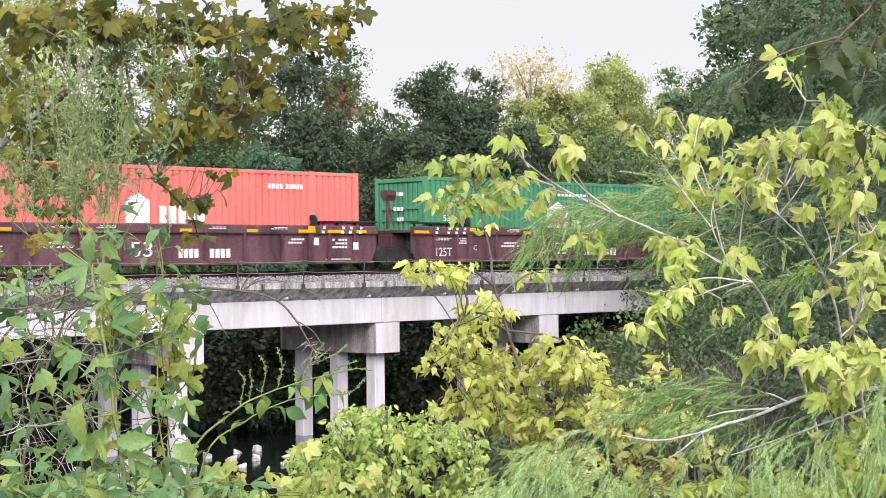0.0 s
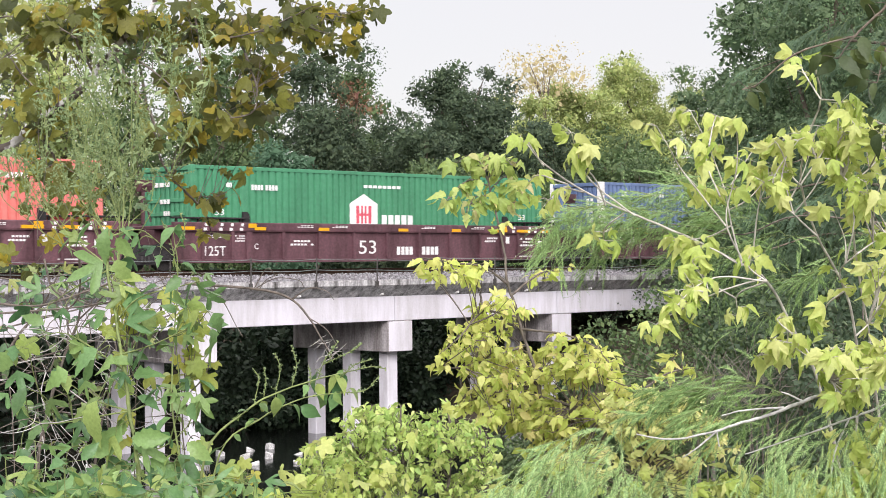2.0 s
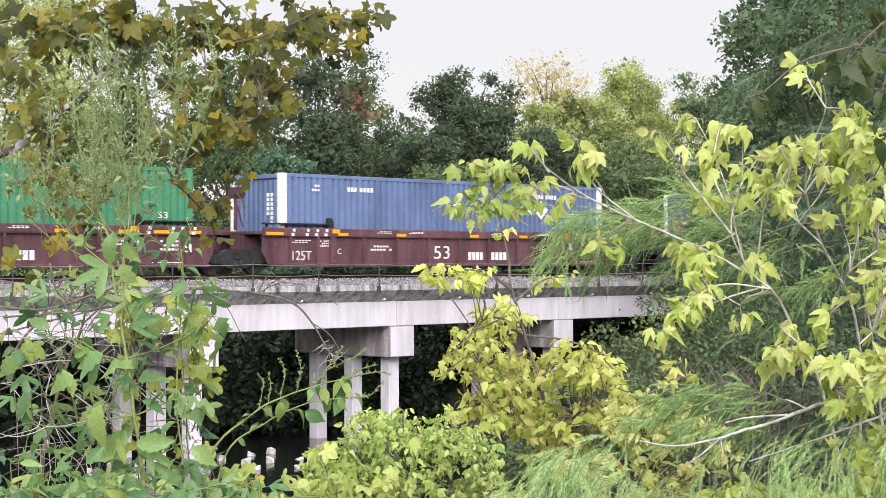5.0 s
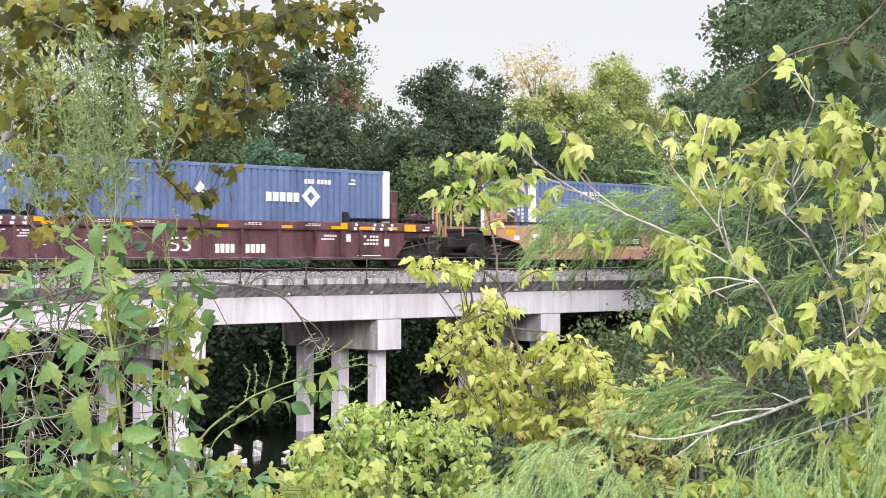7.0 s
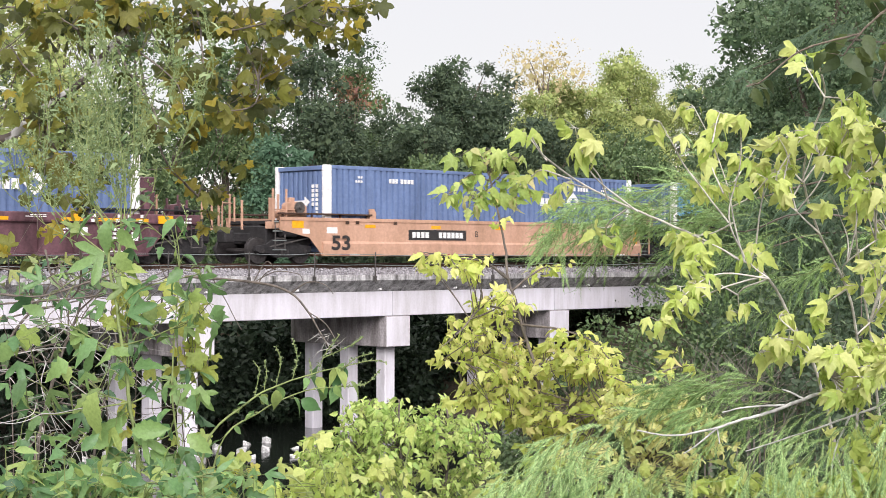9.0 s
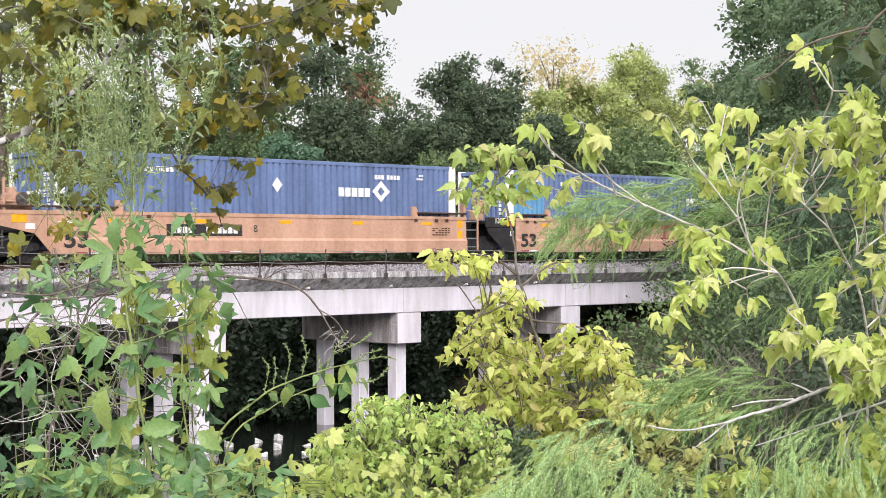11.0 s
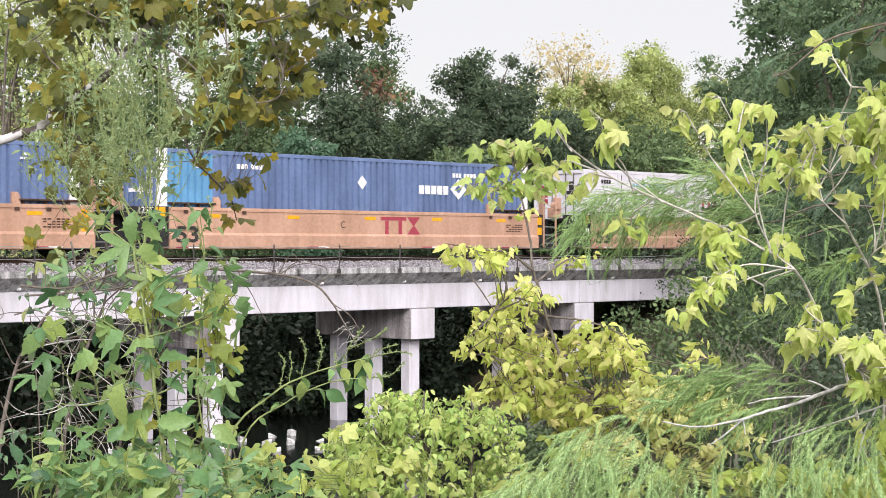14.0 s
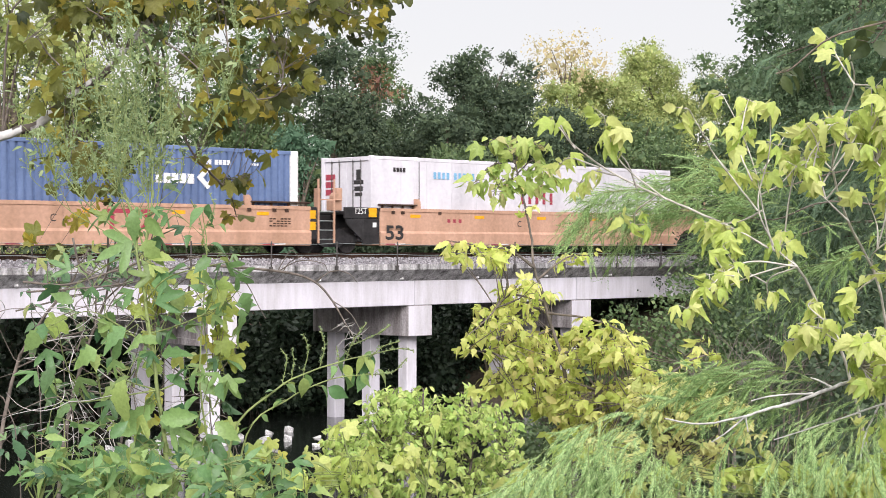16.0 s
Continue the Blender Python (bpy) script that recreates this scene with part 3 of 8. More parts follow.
def container(paint, label, post_paint=None, ribs=True, patch=None):
    """A 53-foot box; origin at the lower end corner line, x along the train, y across from its middle."""
    root = empty("shipping_container", label, "container", "containers on the train")
    h, e = CW / 2, 0.16
    bm = bmesh.new()
    for sgn in (-1, 1):
        if ribs:
            for a, b in ((e, 1.98), (2.14, CL - 2.14), (CL - 1.98, CL - e)):
                bw = bmesh.new()
                corrugated(bw, a, b, sgn * (h - 0.012), 0.16, CH - 0.11, -sgn * 0.07)
                part("side_wall", bw, patch if patch and a == e and sgn < 0 else paint, root)
        else:
            for k in range(13):
                a = e + k * (CL - 2 * e) / 13
                bw = bmesh.new()
                box(bw, a, a + (CL - 2 * e) / 13 - 0.012, min(sgn * (h - 0.03), sgn * (h - 0.012)), max(sgn * (h - 0.03), sgn * (h - 0.012)), 0.16, CH - 0.11)
                part("side_panel", bw, paint, root)
    box(bm, 0.10, CL - 0.08, -h + 0.09, h - 0.09, 0.14, CH - 0.02)
    part("body", bm, paint, root)
    bm = bmesh.new()
    for k in range(28):
        a = 0.3 + k * (CL - 0.6) / 28
        box(bm, a, a + 0.3, -h + 0.12, h - 0.12, CH - 0.022, CH - 0.005)
    part("roof", bm, paint, root)
    for sgn in (-1, 1):
        for z0, z1, n in ((CH - 0.12, CH, "top_rail"), (0.0, 0.17, "bottom_rail")):
            bm = bmesh.new()
            box(bm, e, CL - e, min(sgn * h, sgn * (h - 0.07)), max(sgn * h, sgn * (h - 0.07)), z0, z1, 0.01)
            part(n, bm, paint, root)
        for x in (1.98, CL - 2.14):
            bm = bmesh.new()
            box(bm, x, x + 0.16, min(sgn * (h + 0.004), sgn * (h - 0.08)), max(sgn * (h + 0.004), sgn * (h - 0.08)), 0.1, CH + 0.004, 0.01)
            part("lifting_post", bm, paint, root)
            bm = bmesh.new()
            box(bm, x - 0.02, x + 0.18, min(sgn * (h + 0.01), sgn * (h - 0.14)), max(sgn * (h + 0.01), sgn * (h - 0.14)), CH - 0.11, CH + 0.012, 0.01)
            part("corner_casting", bm, M_MARK if not ribs else paint, root)
        for x in (0.0, CL - e):
            bm = bmesh.new()
            wide = 0.30 if post_paint else e
            x0 = x if x == 0 else CL - wide
            box(bm, x0, x0 + wide, min(sgn * (h + 0.006), sgn * (h - 0.15)), max(sgn * (h + 0.006), sgn * (h - 0.15)), 0.0, CH + 0.006, 0.012)
            part("corner_post", bm, post_paint or paint, root)
    for x, nrm in ((0.0, 1), (CL, -1)):
        for z, n in ((0.02, "end_sill"), (CH - 0.16, "end_header")):
            bm = bmesh.new()
            box(bm, min(x, x + nrm * 0.1), max(x, x + nrm * 0.1), -h + 0.15, h - 0.15, z, z + 0.14, 0.01)
            part(n, bm, paint, root)
    # the near end: doors with lock rods, or a pressed wall
    if ribs:
        for k in range(9):
            y = -h + 0.22 + k * 0.25
            bm = bmesh.new()
            box(bm, 0.03, 0.09, y, y + 0.15, 0.2, CH - 0.2, 0.012)
            part("end_rib", bm, paint, root)
    else:
        for y0 in (-h + 0.17, 0.01):
            bm = bmesh.new()
            box(bm, 0.04, 0.09, y0, y0 + h - 0.19, 0.18, CH - 0.18, 0.01)
            part("door", bm, paint, root)
    for y in (-0.75, -0.35, 0.35, 0.75) if not ribs else ():
        bm = bmesh.new()
        rod(bm, (0.015, y, 0.12), (0.015, y, CH - 0.1), 0.02, 6)
        part("lock_rod", bm, M_STEEL, root)
    return root


def truck(parent, x):
    """A two-axle truck: side frames, bolster, springs and wheels that roll."""
    t = new("truck")
    t.parent = parent
    t.location = (x, 0, 0)
    bm = bmesh.new()
    box(bm, -0.2, 0.2, -1.15, 1.15, 0.45, 0.75, 0.03)
    bo = part("bolster", bm, M_BLACK, t)
    for y in (-1.06, 1.06):
        bm = bmesh.new()
        plate(bm, [(-1.15, 0.42), (-0.95, 0.34), (-0.6, 0.34), (-0.35, 0.2), (0.35, 0.2), (0.6, 0.34), (0.95, 0.34), (1.15, 0.42), (1.15, 0.56), (0.7, 0.62), (0.4, 0.8), (-0.4, 0.8), (-0.7, 0.62), (-1.15, 0.56)], y - 0.07, y + 0.07)
        part("side_frame", bm, M_BLACK, t)
        bm = bmesh.new()
        for k in (-0.12, 0.0, 0.12):
            rod(bm, (k, y - 0.09 * np.sign(-y), 0.26), (k, y - 0.09 * np.sign(-y), 0.46), 0.05, 8)
        part("spring", bm, M_WHEEL, t)
    for ax in (-0.88, 0.88):
        bm = bmesh.new()
        rod(bm, (0, -1.15, 0), (0, 1.15, 0), 0.075, 8)
        for y in (-0.75, 0.75):
            s = 1 if y > 0 else -1
            rod(bm, (0, y, 0), (0, y + s * 0.13, 0), 0.42, 24)
            rod(bm, (0, y - s * 0.03, 0), (0, y, 0), 0.45, 24)
            rod(bm, (0, y + s * 0.13, 0), (0, y + s * 0.16, 0), 0.16, 12)
            for k in range(5):
                a = k * 2 * math.pi / 5
                box(bm, 0.27 * math.cos(a) - 0.04, 0.27 * math.cos(a) + 0.04, y + s * 0.128, y + s * 0.142, 0.27 * math.sin(a) - 0.04, 0.27 * math.sin(a) + 0.04)
        w = part("wheelset", bm, M_WHEEL, t)
        w.location = (ax, 0, 0.42)
        ROLLING.append((w, ax))
    return t


def well_car(brown, label, left_end, right_end, last_truck=False):
    """A well unit for one 53-foot box; x from the box's end. left_end, right_end: True where the whole car ends (a coupler), else a joint."""
    paint = M_BROWN if brown else M_TAN
    root = empty("well_car", label, "railway car", "cars of the train")
    le = 2.0 if left_end else (0.75 if brown else -0.30)
    re = 2.1 if right_end else (0.75 if brown else 0.42)
    x0, x1 = -le, CL + re
    out = 1.44
    # side outline: full depth along the well, cut up towards the trucks at the ends
    lo = [(x0, 1.1), (-0.75, 0.85), (-0.2, 0.27)] if left_end else [(x0, 0.72), (x0 + 0.25, 0.27)] if brown else [(x0, 0.27)]
    hi = [(CL + 0.2, 0.27), (CL + 0.75, 0.85), (x1, 1.1)] if right_end else [(x1 - 0.25, 0.27), (x1, 0.72)] if brown else [(x1, 0.27)]
    for sgn in (-1, 1):
        bm = bmesh.new()
        if brown:
            plate(bm, lo + hi + [(x1, 1.26), (x0, 1.26)], sgn * 1.33 - 0.012, sgn * 1.33 + 0.012)
        else:
            plate(bm, lo + hi + [(x1, 1.50), (x0, 1.50)], sgn * 1.39 - 0.014, sgn * 1.39 + 0.014)
        part("side_web", bm, paint, root)
        bm = bmesh.new()
        if brown:
            prism(bm, [(sgn * 1.31, 1.20), (sgn * out, 1.22), (sgn * (out + 0.015), 1.27), (sgn * (out + 0.015), 1.47), (sgn * out, 1.50), (sgn * 1.31, 1.50)], x0, x1)
        else:
            prism(bm, [(sgn * 1.38, 1.40), (sgn * 1.43, 1.40), (sgn * 1.43, 1.51), (sgn * 1.34, 1.51)], x0, x1)
        part("top_chord", bm, paint, root)
        bm = bmesh.new()
        if brown:
            prism(bm, [(sgn * 1.335, 0.24), (sgn * 1.47, 0.24), (sgn * 1.47, 0.33), (sgn * 1.345, 0.36)], lo[-1][0], hi[0][0])
        else:
            prism(bm, [(sgn * 1.37, 0.24), (sgn * 1.46, 0.26), (sgn * 1.47, 0.66), (sgn * 1.405, 0.74)], lo[-1][0], hi[0][0])
        part("side_sill", bm, paint, root)
        if brown:
            xs = [0.35, 1.5, 2.15] + [3.55 + k * 1.52 for k in range(7)] + [13.9, 14.7, 15.85]
            for x in xs:
                bm = bmesh.new()
                w = 0.11 if x in (2.15, 13.9) else 0.045
                box(bm, x - w, x + w, min(sgn * 1.341, sgn * 1.44), max(sgn * 1.341, sgn * 1.44), 0.345, 1.215)
                part("stiffener", bm, paint, root)
        for x in (2.05, CL - 2.1):
            bm = bmesh.new()
            plate(bm, [(x - 0.12, 1.5), (x + 0.14, 1.5), (x + 0.14, 1.72), (x + 0.06, 1.84), (x - 0.12, 1.84)], sgn * 1.37 - 0.04, sgn * 1.37 + 0.04)
            part("guide_lug", bm, paint if not brown else M_BLACK, root)
        for a, b in ((x0, 2.0), (CL - 2.0, x1)):
            bm = bmesh.new()
            box(bm, a, b, sgn * 1.36 - 0.09, sgn * 1.36 + 0.09, 1.60, 1.655, 0.01)
            for k in range(4):
                x = a + 0.15 + k * (b - a - 0.3) / 3
                box(bm, x - 0.03, x + 0.03, sgn * 1.36 - 0.03, sgn * 1.36 + 0.03, 1.50, 1.60)
            part("walkway_edge", bm, M_BLACK if brown else M_RAIL, root)
    bm = bmesh.new()
    box(bm, 0.0, CL, -1.36, 1.36, 0.27, 0.35)
    part("well_floor", bm, paint, root)
    for a, b in ((x0 if left_end or brown else -1.0, -0.05), (CL + 0.05, x1 if right_end or brown else CL + 0.9)):
        bm = bmesh.new()
        box(bm, a, b, -1.30, 1.30, 1.28, 1.40, 0.02)
        box(bm, a, b, -0.35, 0.35, 0.75, 1.28, 0.02)
        part("end_platform", bm, paint if brown else M_BLACK, root)
    # end gear at the left: mast with a box on brown cars, ladder and posts on yellow ones
    gx = -1.15
    if brown:
        bm = bmesh.new()
        box(bm, gx - 0.53, gx - 0.43, -1.16, -1.04, 1.4, 2.45, 0.02)
        prism(bm, [(-1.16, 2.40), (-1.0, 2.40), (-0.88, 2.58), (-0.88, 2.75), (-1.25, 2.75), (-1.25, 2.58)], gx - 0.62, gx - 0.2)
        rod(bm, (gx - 0.2, -1.1, 1.5), (gx - 0.45, -1.1, 2.3), 0.03, 6)
        part("brake_mast", bm, M_BROWN, root)
    else:
        la, lb = (-2.25, -1.70) if left_end else (-2.35, -1.68)
        for x in (la, lb):
            bm = bmesh.new()
            box(bm, x - 0.03, x + 0.03, -1.39, -1.33, 0.32 if not left_end else 1.2, 2.42, 0.008)
            part("grab_post", bm, paint, root)
        for k in range(4):
            bm = bmesh.new()
            rod(bm, (la, -1.36, 0.45 + 0.3 * k), (lb, -1.36, 0.45 + 0.3 * k), 0.02, 6)
            part("rung", bm, M_WIRE, root)
        bm = bmesh.new()
        box(bm, la + 0.10, la + 0.24, -1.2, -1.0, 1.4, 2.12, 0.02)
        part("end_post", bm, paint, root)
        bm = bmesh.new()
        box(bm, lb + 0.08, lb + 0.50, -1.2, -0.85, 1.4, 1.75, 0.03)
        box(bm, lb + 0.28, lb + 0.50, -1.2, -0.95, 1.7, 2.15, 0.02)
        rod(bm, (lb + 0.24, -1.26, 1.85), (lb + 0.24, -1.0, 1.85), 0.14, 14)
        part("hand_brake", bm, paint, root)
        bm = bmesh.new()
        rod(bm, (la, -1.3, 1.75), (lb + 0.4, -1.3, 1.75), 0.018, 6)
        part("handrail", bm, paint, root)
        bm = bmesh.new()
        rod(bm, (la, 1.3, 1.2), (la, 1.3, 2.4), 0.03, 6)
        part("grab_post", bm, paint, root)
        if not left_end:
            for a, b, z0, z1 in ((-1.25, x0 - 0.01, 1.15, 1.52), (-0.45, x0 - 0.012, 0.30, 1.14), (-2.82, -2.42, 0.45, 1.50)):
                bm = bmesh.new()
                box(bm, a, b, -1.40, -1.30, z0, z1, 0.02)
                part("end_guard", bm, M_BLACK, root)
            bm = bmesh.new()
            plate(bm, [(-1.15, 0.95), (-0.46, 0.42), (-0.46, 1.14), (-1.2, 1.14)], -1.39, -1.33)
            part("end_brace", bm, M_BLACK, root)
            words("125T", -0.78, 1.30, 0.2, -1.402, M_MARK, root, width=0.5)
            panel(-0.2, 0.05 + 0.1, 1.2, 1.5, -1.408, M_REFLECT, root)
            panel(-0.02, 0.14, 0.86, 1.02, -1.408, M_MARK, root, "placard")
            for z in (0.75, 1.12):
                panel(-2.74, -2.5, z, z + 0.27, -1.402, M_REFLECT, root)
    if left_end or right_end:
        bm = bmesh.new()
        e = -1 if left_end else 1
        xe = x0 if left_end else x1
        box(bm, min(xe, xe + e * 1.2), max(xe, xe + e * 1.2), -0.16, 0.16, 0.70, 1.0, 0.03)
        box(bm, min(xe + e * 0.9, xe + e * 1.3), max(xe + e * 0.9, xe + e * 1.3), -0.24, 0.24, 0.66, 1.08, 0.05)
        part("coupler", bm, M_BLACK, root)
    if brown and right_end:
        bm = bmesh.new()
        box(bm, CL + 0.12, CL + 0.95, -0.75, -0.05, 1.40, 2.66, 0.04)
        box(bm, CL + 0.3, CL + 0.5, -1.1, -0.9, 1.4, 2.2, 0.02)
        part("end_housing", bm, M_BROWN, root)
    # underframe, brake rigging and grab irons at the outer ends of a car
    for on, a, b, e in ((left_end, -2.2, -0.3, -1), (right_end, CL + 0.3, CL + 2.3, 1)):
        if not on:
            continue
        bm = bmesh.new()
        box(bm, a, b, -0.95, 0.95, 0.62, 1.22, 0.03)
        part("underframe", bm, M_BLACK, root)
        bm = bmesh.new()
        rod(bm, (a + 0.35, -1.25, 1.02), (a + 1.0, -1.25, 1.02), 0.15, 12)
        part("brake_cylinder", bm, M_BLACK, root)
        bm = bmesh.new()
        rod(bm, (a - 0.1, -1.3, 0.55), (b, -1.22, 0.9), 0.025, 6)
        part("brake_rod", bm, M_STEEL, root)
        tip = a if e < 0 else b
        for k, (dx, y, top) in enumerate(((0.0, -1.28, 2.05), (0.42, -0.6, 2.15), (0.15, 0.9, 2.2))):
            bm = bmesh.new()
            box(bm, tip - e * dx - 0.025, tip - e * dx + 0.025, y - 0.025, y + 0.025, 1.38, top, 0.008)
            part("grab_post", bm, M_BROWN if brown and k == 1 else M_TAN, root)
        bm = bmesh.new()
        box(bm, tip - e * 0.75 - 0.2, tip - e * 0.75 + 0.2, -1.22, -0.8, 1.40, 1.78, 0.03)
        rod(bm, (tip - e * 0.45, -1.2, 1.6), (tip - e * 0.45, -0.9, 1.6), 0.13, 12)
        part("brake_gear", bm, M_BLACK if brown else M_TAN, root)
        for k, z in enumerate((0.5, 0.82, 1.14)):
            bm = bmesh.new()
            rod(bm, (tip - e * 0.05, -1.36, z), (tip - e * 0.45, -1.36, z), 0.018, 6)
            part("step", bm, M_STEEL, root)
        bm = bmesh.new()
        for x in (0.05, 0.45):
            rod(bm, (tip - e * x, -1.36, 0.48), (tip - e * x, -1.36, 1.4), 0.018, 6)
        part("step_rail", bm, M_STEEL, root)
    if left_end and not brown:
        bm = bmesh.new()
        plate(bm, [(-1.55, 1.40), (-0.72, 1.40), (-0.72, 1.86), (-0.95, 2.02), (-1.22, 2.02), (-1.55, 1.74)], -1.22, -0.86)
        part("brake_housing", bm, paint, root, "tan hand brake housing with a sloping top")
        bm = bmesh.new()
        rod(bm, (-1.05, -1.30, 1.82), (-1.05, -1.22, 1.82), 0.20, 16)
        rod(bm, (-1.05, -1.34, 1.82), (-1.05, -1.30, 1.82), 0.06, 10)
        part("brake_wheel", bm, M_STEEL, root)
        for x, y, top in ((-2.0, 1.22, 2.3), (-2.45, 1.22, 2.2), (-2.75, -0.4, 2.05), (-1.75, -1.0, 2.25), (-2.9, 1.0, 2.25)):
            bm = bmesh.new()
            box(bm, x - 0.03, x + 0.03, y - 0.03, y + 0.03, 1.1, top, 0.008)
            part("grab_post", bm, paint, root)
        bm = bmesh.new()
        rod(bm, (-2.9, 1.0, 2.0), (-1.9, 1.22, 2.0), 0.018, 6)
        part("handrail", bm, paint, root)
        bm = bmesh.new()
        box(bm, -2.25, -1.6, -1.32, -0.95, 1.12, 1.36, 0.02)
        part("step_platform", bm, paint, root)
    if brown and right_end:
        for x, y, top in ((CL + 1.05, -1.2, 2.0), (CL + 1.5, -1.2, 1.95), (CL + 1.25, 1.1, 2.15), (CL + 1.9, 1.1, 2.2), (CL + 2.3, -0.5, 2.0)):
            bm = bmesh.new()
            box(bm, x - 0.03, x + 0.03, y - 0.03, y + 0.03, 1.3, top, 0.008)
            part("grab_post", bm, paint, root)
        bm = bmesh.new()
        plate(bm, [(CL + 1.15, 1.40), (CL + 2.0, 1.40), (CL + 1.92, 1.72), (CL + 1.65, 1.86), (CL + 1.3, 1.80)], -1.15, -0.75)
        part("brake_housing", bm, paint, root)
        for k in range(3):
            bm = bmesh.new()
            rod(bm, (CL + 0.9 + 0.35 * k, -1.28, 1.1), (CL + 1.2 + 0.35 * k, -1.28, 0.62), 0.03, 6)
            part("brake_rod", bm, M_STEEL, root)
    truck(root, -1.60)
    if last_truck:
        truck(root, CL + 1.45)
    yc = -(out + 0.018) if brown else -1.445
    if brown:
        words("53", 6.87 if not right_end else 6.9, 0.5, 0.45, -1.346, M_MARK, root, width=0.78)
        bars(8.62, 9.42, 0.46, 0.74, 4, -1.346, M_MARK, root, "reporting_mark")
        bars(9.82, 10.66, 0.46, 0.74, 4, -1.346, M_MARK, root, "car_number")
        words("125T", 0.48, 0.46, 0.30, -1.346, M_MARK, root, width=0.8)
        words("C", 2.42, 0.66, 0.18, -1.346, M_MARK, root)
        bars(0.45, 1.3, 1.02, 1.14, 6, -1.346, M_MARK, root, rows=2)
        bars(1.65, 2.05, 0.9, 1.14, 5, -1.346, M_MARK, root, rows=3)
        bars(3.9, 4.9, 0.78, 1.0, 7, -1.346, M_MARK, root, rows=2)
        bars(13.0, 13.7, 0.9, 1.12, 6, -1.346, M_MARK, root, rows=2)
        bars(14.9, 15.6, 0.75, 1.12, 5, -1.346, M_MARK, root, rows=3)
        panel(14.05, 14.3, 0.85, 1.1, -1.346, M_MARK, root, "placard")
        panel(15.75, 15.78 + 0.2, 0.7, 0.95, -1.45, M_MARK, root, "placard")
        panel(14.6, 15.7, 0.37, 0.40, -1.346, M_MARK, root, "stencil")
        for x in (-0.7, 2.35, 5.0, 8.6, 11.2, 13.35, 14.6, 15.9):
            panel(x, x + (0.72 if x in (-0.7, 14.6, 13.35) else 0.45), 1.26, 1.36, yc, M_REFLECT, root)
        panel(2.1, 2.42, 1.34, 1.47, yc, M_REFLECT, root)
        panel(13.75, 14.05, 1.34, 1.47, yc, M_REFLECT, root)
        for x in (0.35, 0.95, 1.35, 1.75, 14.35, 15.2, 15.55, 16.0):
            panel(x, x + 0.12, 1.24, 1.33, yc - 0.001, M_MARK, root, "stencil")
            panel(x + 0.06, x + 0.16, 1.38, 1.47, yc - 0.001, M_MARK, root, "stencil")
        for x in (4.1, 5.6, 9.7, 12.2):
            bars(x, x + 0.7, 1.36, 1.45, 5, yc, M_MARK, root, rows=2)
        if right_end:
            panel(16.7, 17.25, 1.22, 1.46, yc - 0.002, M_REFLECT, root)
            bars(17.6, 17.95, 1.24, 1.44, 3, yc, M_MARK, root, rows=2)
    else:
        words("53", 0.5 if not left_end else 0.15, 0.44, 0.46, -1.472, M_MARK_DARK, root, width=0.82, bold=0.018)
        for x in (1.7, 4.82, 8.1, 11.2, 14.4):
            panel(x, x + 0.48, 1.20, 1.31, -1.406, M_REFLECT, root)
        for x in (0.8, 1.25, 3.0, 14.0, 15.0, 15.5):
            panel(x, x + 0.16, 1.32, 1.42, -1.432, M_RAIL, root, "stencil")
        for x in (0.5, 5.6, 10.7, 14.6):
            panel(x, x + 0.45, 0.275, 0.32, -1.464, M_MARK_RED, root, "reflector_strip")
            panel(x + 0.45, x + 0.9, 0.275, 0.32, -1.464, M_MARK, root, "reflector_strip")
        bars(14.9, 15.8, 0.85, 1.15, 6, -1.406, M_RAIL, root, rows=4)
        words("C" if not left_end else "B", 7.05, 0.93, 0.22, -1.406, M_MARK_DARK, root)
        if left_end:
            panel(3.73, 6.58, 0.80, 1.16, -1.406, M_MARK_DARK, root, "number_panel")
            bars(3.9, 4.75, 0.88, 1.08, 4, -1.412, M_MARK, root, "reporting_mark")
            bars(5.2, 6.45, 0.88, 1.08, 6, -1.412, M_MARK, root, "car_number")
            panel(-1.49, -1.0, 1.16, 1.40, -1.406, M_REFLECT, root)
            panel(-1.05, -0.75, 0.98, 1.14, -1.406, M_MARK, root, "placard")
            panel(0.0, 0.45, 1.0, 1.2, -1.406, M_MARK, root, "placard")
    return root


def logo_block(root, y, x=10.68, z=2.11, m=None):
    """A word mark drawn as plain letter-high bars, with an open diamond after it."""
    m = m or M_MARK
    bars(x, x + 1.45, z - 0.0, z + 0.30, 5, y, m, root, "emblem_bar", 0.2)
    for sx, sz in ((1, 1), (-1, 1), (1, -1), (-1, -1)):
        shape([(12.58 + sx * a - 10.68 + x, 2.31 + sz * b + z - 2.11) for a, b in ((0.0, 0.36), (0.0, 0.16), (0.17, 0.0), (0.40, 0.0))][::sx * sz], y, m, root)


